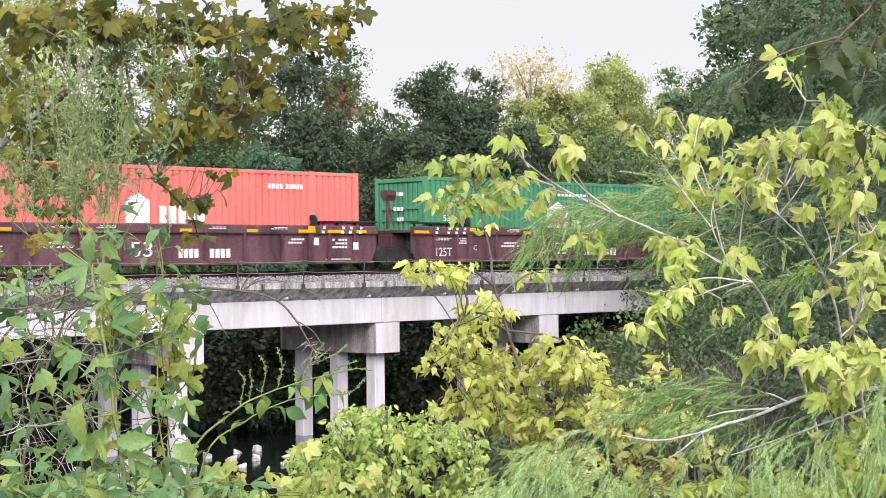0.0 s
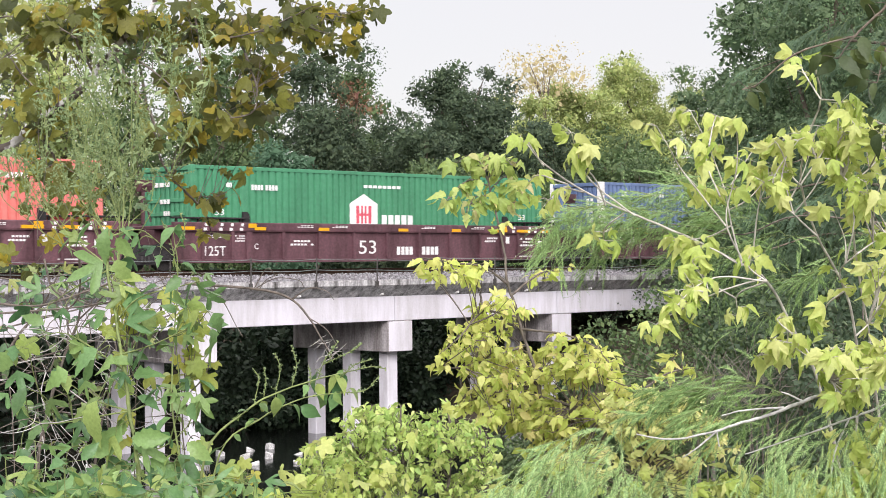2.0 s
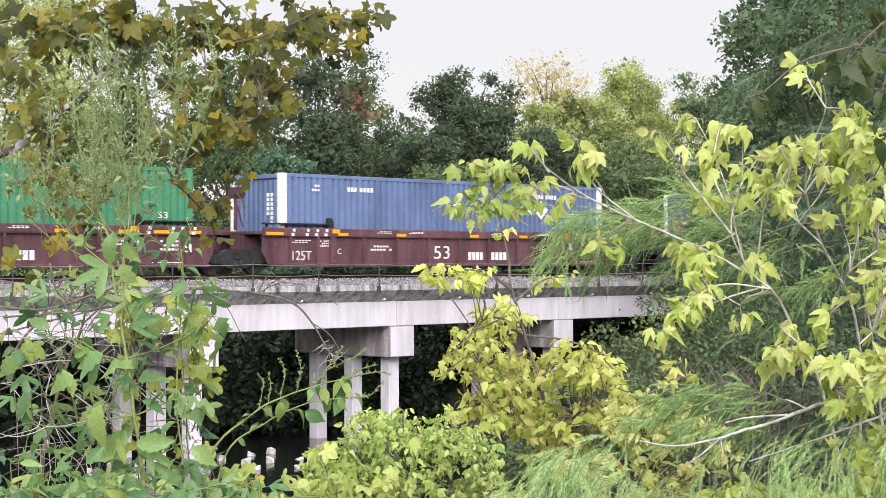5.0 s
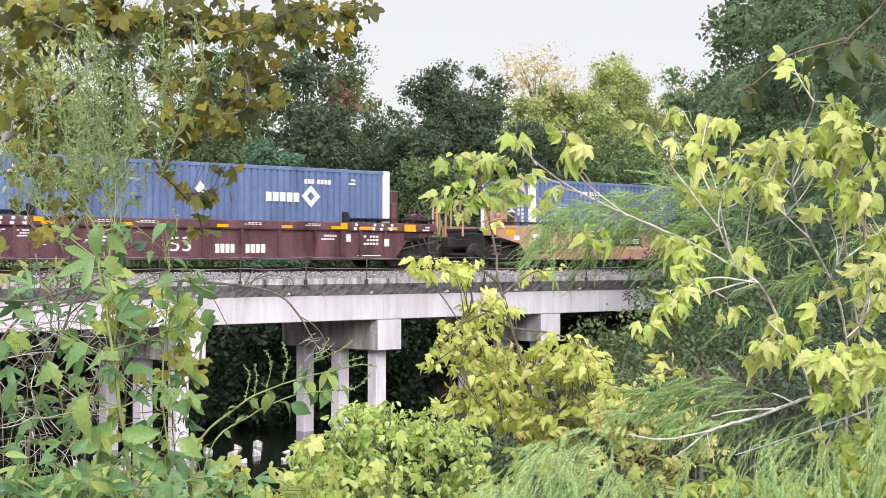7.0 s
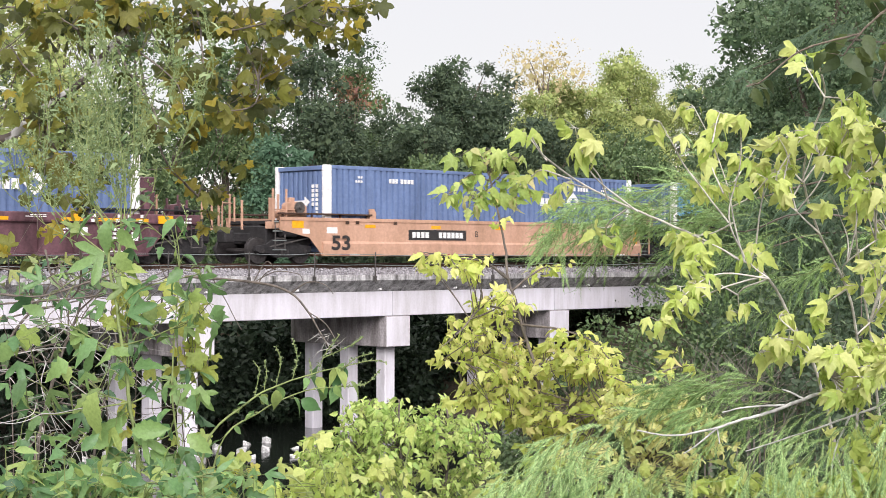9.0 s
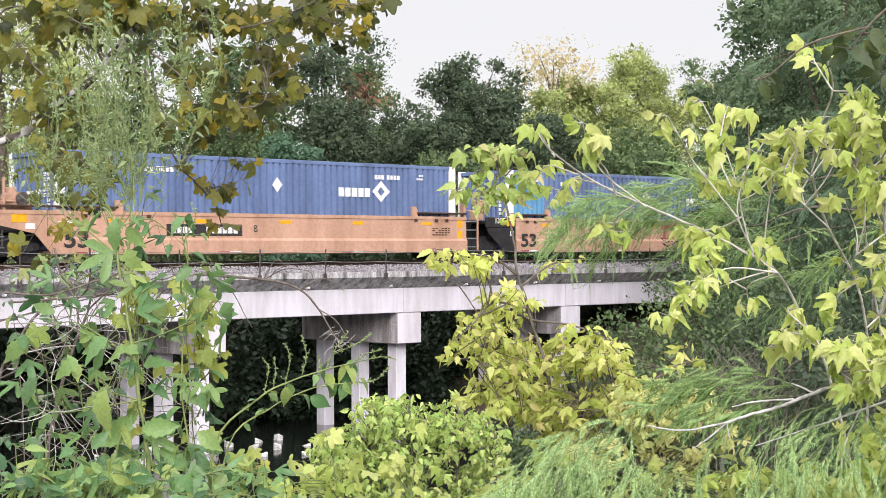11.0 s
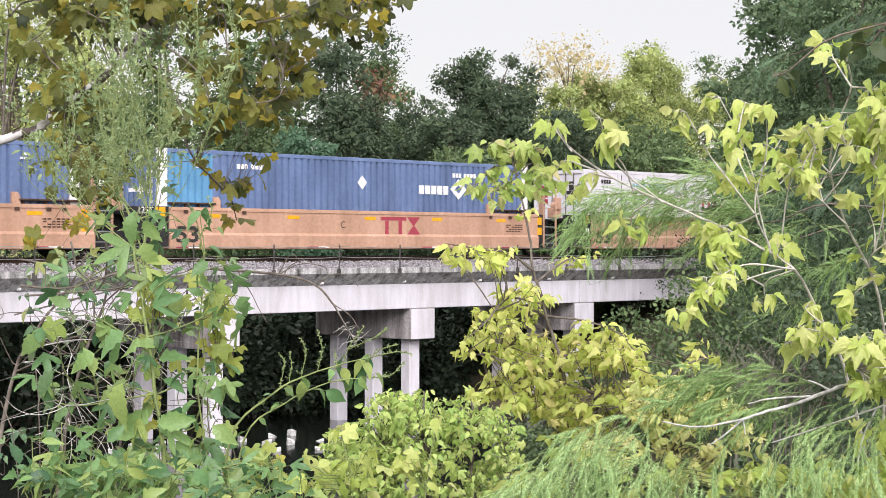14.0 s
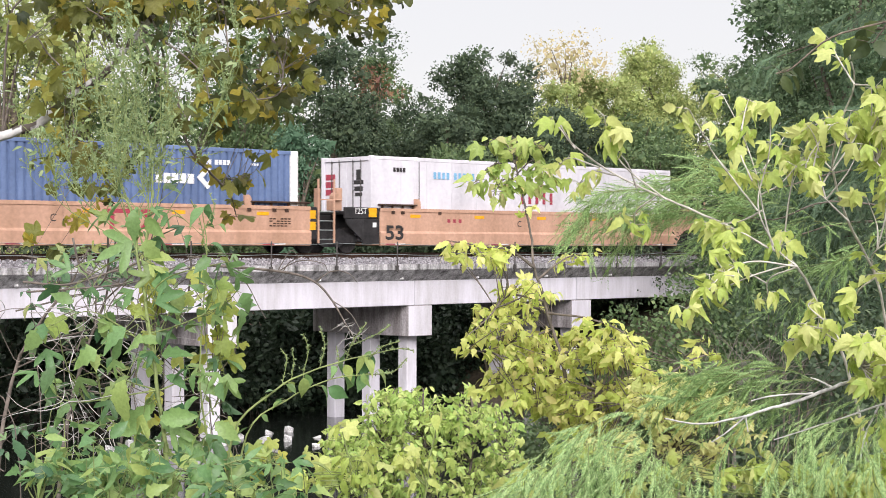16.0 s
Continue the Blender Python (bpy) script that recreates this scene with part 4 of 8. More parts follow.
def build_train():
    h = -CW / 2
    rows = [
        (21.72, True, (False, False), "container of faded orange-red corrugated steel", (M_RED, None, True, None), "dark brown well car with white stencils, carrying a red container"),
        (41.04, True, (False, False), "green corrugated steel container with white house emblem", (M_GREEN, None, True, None), "dark brown well car with white stencils, carrying a green container"),
        (60.62, True, (False, True), "blue corrugated steel container with white corner posts", (M_BLUE, M_MARK, True, None), "dark brown well car with white stencils, carrying a blue container"),
        (84.07, False, (True, False), "blue corrugated steel container with white corner posts", (M_BLUE, M_MARK, True, None), "yellow-tan well car with black number panel, carrying a blue container"),
        (102.95, False, (False, False), "blue corrugated container with a pale blue repainted end bay", (M_BLUE, M_MARK, True, M_BLUE_LIGHT), "yellow-tan well car with large dark red emblem, carrying a blue container"),
        (122.25, False, (False, True), "smooth white insulated container with coloured emblems", (M_WHITE, None, False, None), "yellow-tan well car with black ends, carrying a white container"),
    ]
    for i, (x, brown, ends, c_label, args, w_label) in enumerate(rows):
        w = well_car(brown, w_label, *ends, last_truck=ends[1])
        c = container(args[0], c_label, args[1], args[2], args[3])
        MOVING.append((w, x, RAIL))
        MOVING.append((c, x, RAIL + 0.37))
        y, dz = h - 0.002, -0.37
        if i == 0:
            bars(12.2, 12.85, 2.68 + dz, 2.84 + dz, 4, y, M_MARK, c, "serial")
            bars(12.95, 13.7, 2.68 + dz, 2.84 + dz, 5, y, M_MARK, c, "serial")
            shape([(6.74, 1.52 + dz), (7.6, 1.52 + dz), (7.6, 2.2 + dz), (7.15, 2.45 + dz), (6.74, 2.2 + dz)], y, M_MARK, c)
            bars(7.95, 9.75, 1.52 + dz, 2.05 + dz, 5, y, M_MARK, c, "emblem_bar")
        elif i == 1:
            shape([(6.51, 1.50 + dz), (7.77, 1.50 + dz), (7.77, 2.19 + dz), (7.15, 2.52 + dz), (6.51, 2.19 + dz)], y, M_MARK, c, "house_emblem")
            for a, b, z0, z1 in ((6.80, 6.93, 1.52, 2.12), (7.02, 7.10, 1.52, 2.12), (7.18, 7.26, 1.52, 2.12), (7.35, 7.48, 1.52, 2.12), (6.93, 7.35, 1.78, 1.86)):
                panel(a, b, z0 + dz, z1 + dz, y - 0.005, M_MARK_PINK, c, "emblem_bar")
            bars(7.97, 9.5, 1.50 + dz, 1.82 + dz, 5, y, M_MARK, c, "emblem_bar")
            bars(2.35, 2.85, 2.54 + dz, 2.71 + dz, 4, y, M_MARK, c, "serial")
            bars(2.92, 3.45, 2.54 + dz, 2.71 + dz, 4, y, M_MARK, c, "serial")
            bars(7.15, 8.9, 2.72 + dz, 2.82 + dz, 8, y, M_MARK, c, "serial")
            words("53", 0.9, 1.72 + dz, 0.2, y, M_MARK, c, width=0.36)
            words("53", CL - 1.3, 1.72 + dz, 0.2, y, M_MARK, c, width=0.36)
            bars(1.35, 1.6, 2.6 + dz, 2.75 + dz, 3, y, M_MARK, c)
            bm = bmesh.new()
            for k in range(4):
                box(bm, -0.012, 0.03, -0.95, 0.95, 0.5 + k * 0.42, 0.62 + k * 0.42, 0.01)
            part("end_rib", bm, M_GREEN, c)
            bm = bmesh.new()
            for k, (w0, z0) in enumerate(((0.9, 2.25), (0.55, 1.72), (0.35, 1.35))):
                for j in range(3):
                    box(bm, -0.02, -0.012, -0.2 + j * w0 / 3, -0.2 + (j + 0.75) * w0 / 3, z0, z0 + 0.14)
            part("end_stencil", bm, M_MARK, c)
        elif i in (2, 3, 4):
            logo_block(c, y, z=2.13 + dz)
            shape(diamond(8.08, 2.45 + dz, 0.21, 0.24), y, M_MARK, c)
            bars(12.3, 12.75, 2.74 + dz, 2.89 + dz, 3, y, M_MARK, c, "serial")
            bars(12.85, 13.48, 2.74 + dz, 2.89 + dz, 4, y, M_MARK, c, "serial")
            bars(14.25, 14.58, 2.76 + dz, 3.0 + dz, 3, y, M_MARK, c, rows=2)
            bars(2.9, 3.35, 2.74 + dz, 2.89 + dz, 3, y, M_MARK, c, "serial")
            bars(3.45, 4.1, 2.74 + dz, 2.89 + dz, 4, y, M_MARK, c, "serial")
            bars(1.35, 1.7, 2.72 + dz, 3.0 + dz, 3, y, M_MARK, c, rows=2)
            bm = bmesh.new()
            # arrow and upright stencils on the end wall
            if i > 2:
                box(bm, 0.018, 0.028, -0.25, 0.35, 1.62, 1.74)
            for k in range(5 if i > 2 else 0):
                box(bm, 0.018, 0.028, -0.28 - k * 0.05, -0.24 - k * 0.05, 1.50 + k * 0.035, 1.86 - k * 0.035)
            for k in range(7):
                box(bm, 0.018, 0.028, -0.92, -0.80, 1.25 + k * 0.15, 1.36 + k * 0.15)
                if k > 1:
                    box(bm, 0.018, 0.028, -0.72, -0.60, 1.25 + k * 0.15, 1.36 + k * 0.15)
            part("end_stencil", bm, M_MARK, c)
        else:
            bars(2.9, 3.75, 2.56 + dz, 2.80 + dz, 4, y, M_MARK_BLUE, c, "emblem_bar", 0.4)
            bars(3.9, 5.0, 2.56 + dz, 2.80 + dz, 5, y, M_MARK_BLUE, c, "emblem_bar", 0.4)
            bars(7.35, 9.3, 1.78 + dz, 2.2 + dz, 5, y, M_MARK_RED, c, "emblem_bar", 0.62)
            bars(1.0, 1.6, 2.75 + dz, 2.9 + dz, 4, y, M_MARK_DARK, c, "serial")
            bm = bmesh.new()
            for k, (w0, z0, zz) in enumerate(((0.12, 2.1, 0.35), (0.24, 1.95, 0.14), (0.18, 1.55, 0.12), (0.22, 1.72, 0.16))):
                box(bm, 0.028, 0.04, -0.62 - w0, -0.62 + w0, z0, z0 + zz)
            part("end_emblem", bm, M_MARK_DARK, c)
            bm = bmesh.new()
            for k in range(3):
                box(bm, 0.028, 0.04, 0.6, 1.08, 1.6 + k * 0.26, 1.80 + k * 0.26)
            part("end_stencil", bm, M_MARK_RED, c)
            panel(2.20, 2.23, 0.2, CH - 0.15, y, M_STEEL, c, "panel_seam")
        if i == 4:
            w0, yy = 8.81, -1.406
            panel(8.81, 9.98, 1.20, 1.32, yy, M_MARK_RED, w, "emblem_bar")
            for a in (9.01, 9.62):
                panel(a, a + 0.16, 0.73, 1.196, yy, M_MARK_RED, w, "emblem_bar")
            shape([(10.32, 1.0), (10.62, 1.32), (10.02, 1.32)], yy, M_MARK_RED, w, "emblem_wedge")
            shape([(10.02, 0.73), (10.62, 0.73), (10.32, 1.05)], yy - 0.006, M_MARK_RED, w, "emblem_wedge")
        if i == 5:
            for a in (3.47, 3.75, 4.03):
                panel(a, a + 0.14, 1.05, 1.17, -1.406, M_MARK_RED, w, "emblem_bar")


build_train()


# ---- woods behind the track ----
HEADING = radians(44.72)
FWD = np.array([math.cos(HEADING), math.sin(HEADING), 0.0])
SIDE = np.array([math.sin(HEADING), -math.cos(HEADING), 0.0])


def spot(r, f, u=0.0):
    """A place r metres to the right of, f metres ahead of and u metres above the viewer's eye."""
    return f * FWD + r * SIDE + np.array([0, 0, 6.4 + u])


LEAF_V = np.array([(0, 0, 0), (0.45, 0.34, 0.07), (1, 0, -0.05), (0.45, -0.34, 0.07)])
LEAF_F = np.array([(0, 2, 1), (0, 3, 2)])


def cloud(rng, centres, radii, n, flat=0.75):
    """Leaf places in clumps round the given centres, with the way outwards."""
    k = rng.choice(len(centres), n, p=radii ** 2 / (radii ** 2).sum())
    d = unit(rng.normal(size=(n, 3)))
    r = radii[k] * (0.45 + 0.6 * rng.random(n) ** 0.6)
    wob = 1 + 0.22 * np.sin(d[:, 0] * 7 + k) * np.sin(d[:, 1] * 6 + 2 * k) + 0.15 * np.sin(d[:, 2] * 9 + 3 * k)
    off = d * (r * wob)[:, None]
    off[:, 2] *= flat
    return centres[k] + off, d


def crown_centres(rng, mid, half, n, lump):
    """Clump centres filling an uneven crown."""
    d = unit(rng.normal(size=(n, 3)))
    rad = rng.random(n) ** 0.45
    c = mid + d * half * rad[:, None]
    taper = 1 - 0.25 * np.clip((c[:, 2] - mid[2]) / half[2], -1, 1)
    c[:, :2] = mid[:2] + (c[:, :2] - mid[:2]) * taper[:, None]
    return c, lump * rng.uniform(0.55, 1.25, n)


def tree(name, label, category, base, top, half_width, leaves, material, seed, leaf=0.15, clumps=60, bare=0.25, group="trees behind the track", bark=None, bottom=None, limbs=14):
    """A tree with a tapered trunk, limbs and a crown of many small leaves in clumps."""
    rng = np.random.default_rng(seed)
    base = np.array(base, float)
    height = top - base[2]
    root = empty(name, label, category, group, at=tuple(base))
    low = bottom if bottom is not None else base[2] + bare * height
    mid = np.array([0, 0, (low + top) / 2 - base[2]])
    half = np.array([half_width * 0.9, half_width * 0.9, (top - low) / 2 * 0.92])
    c, rad = crown_centres(rng, mid, half, clumps, half_width * 0.36 * (60 / clumps) ** 0.4)
    c[:4, 2] = mid[2] + half[2] * rng.uniform(0.75, 0.95, 4)
    lines = [bend([(0, 0, -0.3, 0.05 * half_width + 0.08), (rng.normal() * 0.2, rng.normal() * 0.2, height * 0.4, 0.035 * half_width + 0.05), (rng.normal() * 0.3, rng.normal() * 0.3, height * 0.85, 0.02)])]
    v, f = tubes(lines, 8)
    big_mesh("trunk", v, f, bark or M_BARK, root, True)
    arms = []
    for q in c[:: max(1, clumps // limbs)]:
        z0 = max(0.15 * height, q[2] - 0.35 * height * rng.uniform(0.5, 1))
        arms.append(bend([(0, 0, z0, 0.07), (q[0] * 0.5, q[1] * 0.5, z0 + (q[2] - z0) * 0.6, 0.045), (q[0], q[1], q[2], 0.012)], 3))
    v, f = tubes(arms, 5)
    tagged(big_mesh("limb_mass", v, f, bark or M_BARK, root, True), kind="stuff")
    p, out = cloud(rng, c, rad, leaves)
    size = leaf * rng.uniform(0.6, 1.35, leaves)
    v, f = spread(p, out + rng.normal(size=(leaves, 3)) * 0.9 + (0, 0, -0.2), out * 0.9 + rng.normal(size=(leaves, 3)) * 0.45 + (0, 0, 0.55), size, LEAF_V, LEAF_F)
    # broad inner leaves close the heart of the crown
    k = leaves // 9
    q, out = cloud(rng, c, rad * 0.6, k)
    v2, f2 = spread(q, rng.normal(size=(k, 3)), rng.normal(size=(k, 3)) + (0, 0, 0.6), min(leaf, 0.13) * rng.uniform(2.0, 3.6, k), LEAF_V, LEAF_F)
    tagged(big_mesh("crown", np.concatenate([v, v2]), np.concatenate([f, f2 + len(v)]), material, root), kind="stuff")
    return root


def bush(name, label, base, height, half_width, leaves, material, seed, leaf=0.12, group="undergrowth", deep=None, clumps=16):
    rng = np.random.default_rng(seed)
    base = np.array(base, float)
    root = empty(name, label, "bush", group, at=tuple(base))
    mid, half = np.array([0, 0, height * 0.5]), np.array([half_width, deep or half_width, height * 0.5])
    c, rad = crown_centres(rng, mid, half, clumps, min(half_width, height) * 0.36)
    v, f = tubes([bend([(rng.normal() * 0.15, rng.normal() * 0.15, -0.2, 0.03), (q[0] * 0.4, q[1] * 0.4, q[2] * 0.6, 0.02), (*q, 0.006)], 3) for q in c[:12]], 4)
    tagged(big_mesh("stem_mass", v, f, M_TWIG, root), kind="stuff")
    p, out = cloud(rng, c, rad, leaves, 0.85)
    v, f = spread(p, out + rng.normal(size=(leaves, 3)) * 0.9, out * 0.8 + rng.normal(size=(leaves, 3)) * 0.45 + (0, 0, 0.6), leaf * rng.uniform(0.6, 1.35, leaves), LEAF_V, LEAF_F)
    tagged(big_mesh("foliage", v, f, material, root), kind="stuff")
    return root


def ground_at(x, y):
    return float(lay(np.array(x), np.array(y)))


def build_woods():
    dark, mid, light = ("tall dark green broadleaf tree in dense woods", "tall green broadleaf tree in dense woods", "yellow-green broadleaf tree catching the light")
    # bearing (sideways metres per metre ahead), distance behind the track line, top height, half width, leaves, look
    plan = [(-0.285, 54, 20.5, 3.6, 8500, M_FAR_LIGHT, light), (-0.235, 57, 20.0, 3.8, 8500, M_FAR_LIGHT, light), (-0.185, 54, 17.4, 3.2, 12000, M_FAR_MID, mid),
            (-0.135, 56, 16.4, 3.4, 17000, M_FAR_MID, mid), (-0.085, 55, 16.3, 3.2, 18000, M_FAR_DARK, dark), (-0.058, 60, 16.2, 2.4, 9000, M_FAR_MID, mid),
            (-0.028, 56, 13.6, 2.5, 14000, M_FAR_DARK, dark), (0.007, 56, 16.1, 2.6, 20000, M_FAR_DARK, "dark vine-covered tree with a rounded domed crown"),
            (-0.016, 53, 12.6, 2.0, 9000, M_FAR_DARK, dark), (-0.002, 57, 16.0, 2.1, 12000, M_FAR_DARK, dark), (0.026, 55, 14.6, 2.3, 15000, M_FAR_DARK, dark),
            (0.050, 60, 15.8, 2.4, 18000, M_FAR_LIGHT, light), (0.066, 63, 16.9, 2.8, 18000, M_FAR_LIGHT, light), (0.084, 61, 16.8, 3.0, 20000, M_FAR_LIGHT, light),
            (0.108, 62, 18.7, 2.8, 20000, M_FAR_LIGHT, light), (0.130, 62, 17.2, 2.8, 17000, M_FAR_LIGHT, light), (0.060, 55, 13.2, 2.8, 15000, M_FAR_DARK, dark), (0.10, 55, 13.2, 3.2, 15000, M_FAR_MID, mid),
            (0.165, 60, 18.5, 3.8, 12000, M_FAR_MID, mid), (0.20, 58, 22, 4.2, 10000, M_FAR_DARK, dark), (0.24, 57, 25, 5.0, 10000, M_FAR_DARK, dark)]
    for i, (b, y, top, w, n, m, lab) in enumerate(plan):
        f = y / (FWD[1] + b * SIDE[1])
        p = spot(b * f, f)
        tree("tree", lab, "tree", (p[0], p[1], ground_at(p[0], p[1])), top, w, int(n * 1.5), m, 100 + i, leaf=0.122, bare=0.05, clumps=85)
    for i, (b, y, top, w, n, m, lab, low) in enumerate([(-0.060, 56, 14.3, 1.1, 500, M_FAR_BROWN, "slender tree with a few russet leaves", 12.6),
                                                        (0.056, 62, 17.9, 2.7, 1500, M_FAR_WISP, "sparse dry-topped tree with thin yellowish leaves", 15.2)]):
        f = y / (FWD[1] + b * SIDE[1])
        p = spot(b * f, f)
        tree("tree", lab, "tree", (p[0], p[1], ground_at(p[0], p[1])), top, w, n, m, 140 + i, leaf=0.13, clumps=26, bottom=low, limbs=4)
    # feathery young cypress and low growth along the far side of the track
    for i, (b, y, top, w, n, m, lab) in enumerate([
            (-0.106, 50.5, 11.6, 1.3, 8000, M_FAR_CYP, "blue-green young cypress beside the track"), (-0.012, 50.5, 10.6, 1.5, 7000, M_FAR_MID, "rounded green bush beside the track"),
            (0.112, 51, 11.4, 2.0, 7000, M_FAR_MID, "feathery green bush beside the track"), (0.055, 50, 9.8, 1.8, 6000, M_FAR_MID, "green bush beside the track")]):
        f = y / (FWD[1] + b * SIDE[1])
        p = spot(b * f, f)
        tree("young_tree", lab, "tree", (p[0], p[1], ground_at(p[0], p[1])), top, w, n, m, 150 + i, leaf=0.13, bare=0.02, clumps=20)
    rng = np.random.default_rng(8)
    # undergrowth whose near-black leaf colour carries the shade behind the bridge
    for i in range(34):
        x = 14 + i * 2.2
        y = 48.5 + rng.uniform(0, 3.5)
        z = ground_at(x, y)
        bush("bush", "green bush on the far bank behind the bridge, shade in its leaf colour", (x, y, z), rng.uniform(3.2, 4.4) + max(0, 2.0 - z), 2.4, 2200, M_UNDER, 200 + i, 0.30)
    for i in range(12):
        x, y = 36.5 + i * 1.7, 47.2 + 0.8 * math.sin(i * 2.1)
        bush("bush", "green bush on the slope under the bridge, shade in its leaf colour", (x, y, ground_at(x, y) - 0.2), 3.4 - 0.12 * i, 1.7, 2400, M_UNDER, 280 + i, 0.24)
    for i, (x, y, hh, w) in enumerate([(48.5, 44, 3.0, 1.8), (51, 42, 3.2, 2.0), (53, 38.2, 4.0, 2.2), (52.0, 36.9, 3.0, 1.7), (56, 37, 4.2, 2.3), (46.8, 39.2, 2.2, 1.4), (59, 37.6, 4.6, 2.3), (62, 37, 4.6, 2.3)]):
        bush("bush", "dense dark green bush on the bank beside the bridge", (x, y, ground_at(x, y)), hh, w, 6000, M_FAR_DARK, 240 + i, 0.12)
    # closed wall of leaves far behind, so that the woods have depth
    n = 40000
    rr = np.random.default_rng(11)
    x = rr.uniform(10, 150, n)
    y = 66 + rr.uniform(0, 8, n) + 2 * np.sin(x * 0.3)
    p = np.stack([x, y, 3.5 + rr.random(n) ** 1.2 * (9.8 + 2.0 * np.sin(x * 0.35) + 1.5 * np.sin(x * 0.9) + np.clip((40 - x) * 0.25, 0, 6))], 1)
    v, f = spread(p, rr.normal(size=(n, 3)), rr.normal(size=(n, 3)) * 0.6 + (0, -0.3, 0.7), rr.uniform(0.3, 0.75, n), LEAF_V, LEAF_F)
    tagged(big_mesh("far_woods", v, f, M_FAR_DARK), "dense dark woods in the distance", "woods", kind="stuff")
    # out-of-view leaf mass added along the left bank to shade the creek from that side
    n = 16000
    x = rr.uniform(-22, 12, n)
    y = rr.uniform(24, 62, n)
    keep = (np.abs(y - 42.7) > 5) & (x < 2 + 0.2 * y)
    p = np.stack([x, y, 3 + rr.random(n) * (13 + 3 * np.sin(x * 0.5) + 2 * np.sin(y * 0.4))], 1)[keep]
    n = len(p)
    v, f = spread(p, rr.normal(size=(n, 3)), rr.normal(size=(n, 3)) * 0.7 + (0, 0, 0.5), rr.uniform(0.6, 1.2, n), LEAF_V, LEAF_F)
    tagged(big_mesh("bank_woods", v, f, M_FAR_DARK), "unseen woods added along the creek bank to block side light", "woods", kind="stuff")


build_woods()


# ---- plants between the viewer and the bridge ----
def blade(half, droop, fold, curl=0.0):
    """A leaf blade as a strip along its midrib: half is a list of (x, half width)."""
    v, f = [], []
    for x, w in half:
        z = -droop * x * x
        for s in (-1, 0, 1):
            v.append((x * (1 - 0.15 * droop), s * w, z + fold * w * abs(s) + curl * w * s * x))
    for i in range(len(half) - 1):
        a, b = 3 * i, 3 * i + 3
        f += [(a, b, b + 1), (a, b + 1, a + 1), (a + 1, b + 1, b + 2), (a + 1, b + 2, a + 2)]
    return np.array(v), np.array(f)


def star(lobes, notch, droop, width=10, twist=0.0):
    """A palmate blade: pointed lobes (degrees, reach) round the stalk, drooping towards their tips."""
    pts = [(0.0, 0.0)]
    for i, (a, r) in enumerate(lobes):
        for da, k in ((-width, 0.70), (-0.45 * width, 0.88), (0, 1.0), (0.5 * width, 0.86), (width, 0.68)):
            pts.append((math.radians(a + da), r * k))
        if i + 1 < len(lobes):
            b, q = lobes[i + 1]
            pts.append((math.radians((a + b) / 2), notch * min(r, q)))
    xy = np.array([(0, 0)] + [(r * math.cos(t), r * math.sin(t)) for t, r in pts[1:]])
    v = np.vstack([[(0.16, 0.0)], xy])
    rr = (v ** 2).sum(1)
    z = 0.04 - droop * rr + twist * v[:, 1] * v[:, 0] + 0.05 * np.sin(v[:, 1] * 11)
    v = np.column_stack([v * (1 - 0.35 * droop * rr)[:, None], z])
    n = len(v)
    f = [(0, i, i + 1) for i in range(1, n - 1)] + [(0, n - 1, 1)]
    return v, np.array(f)


MAPLE = [(-108, 0.50), (-52, 0.85), (0, 1.0), (52, 0.85), (108, 0.50)]
TRI = [(-46, 0.82), (0, 1.0), (46, 0.82)]
LOBED = [(0, 0.012), (0.07, 0.13), (0.24, 0.33), (0.34, 0.19), (0.50, 0.27), (0.62, 0.15), (0.80, 0.11), (1, 0.0)]
OVATE = [(0, 0.012), (0.08, 0.12), (0.20, 0.22), (0.36, 0.28), (0.54, 0.27), (0.70, 0.18), (0.84, 0.08), (1, 0.0)]
TOOTHED = [(0, 0.012), (0.08, 0.09), (0.19, 0.20), (0.25, 0.17), (0.37, 0.27), (0.44, 0.22), (0.56, 0.25), (0.62, 0.19), (0.74, 0.17), (0.80, 0.10), (1, 0.0)]
LANCE = [(0, 0.01), (0.2, 0.12), (0.5, 0.15), (0.8, 0.07), (1, 0.0)]
KINDS = {"lobed": LOBED, "ovate": OVATE, "lance": LANCE, "toothed": TOOTHED}
BLADES = {k: [blade(h, 0.35, 0.30, 0.15), blade(h, 0.15, 0.5, 0.35), blade(h, 0.7, 0.2, -0.45)] for k, h in KINDS.items()}
BLADES["maple"] = [star(MAPLE, 0.74, 0.45, 20), star(MAPLE, 0.68, 0.75, 18, 0.25), star(MAPLE, 0.78, 1.0, 20, -0.2)]
BLADES["tri"] = [star(TRI, 0.42, 0.2, 12), star(TRI, 0.38, 0.4, 11, 0.3), star(TRI[:2], 0.46, 0.35, 13, -0.3)]
BLADES["round"] = [star(MAPLE, 0.90, 0.35, 24, 0.2), star(MAPLE, 0.86, 0.6, 23, -0.25)]
BROAD = [(0, 0.012), (0.06, 0.10), (0.20, 0.26), (0.27, 0.21), (0.42, 0.32), (0.50, 0.22), (0.64, 0.24), (0.74, 0.13), (0.86, 0.10), (1, 0.0)]
THREE = [(-50, 0.78), (0, 1.0), (50, 0.78)]
BLADES["droop"] = [star(MAPLE, 0.72, 0.9, 17, 0.2), star(THREE, 0.62, 0.8, 17, -0.25), star(THREE, 0.66, 1.2, 18, 0.3), blade(BROAD, 0.8, 0.4, 0.3), blade(BROAD, 1.1, 0.25, -0.3)]
BLADES["syc"] = [star(MAPLE, 0.78, 0.25, 21, 0.2), star(MAPLE, 0.74, 0.5, 20, -0.3), star(MAPLE, 0.8, 0.8, 21, 0.4)]


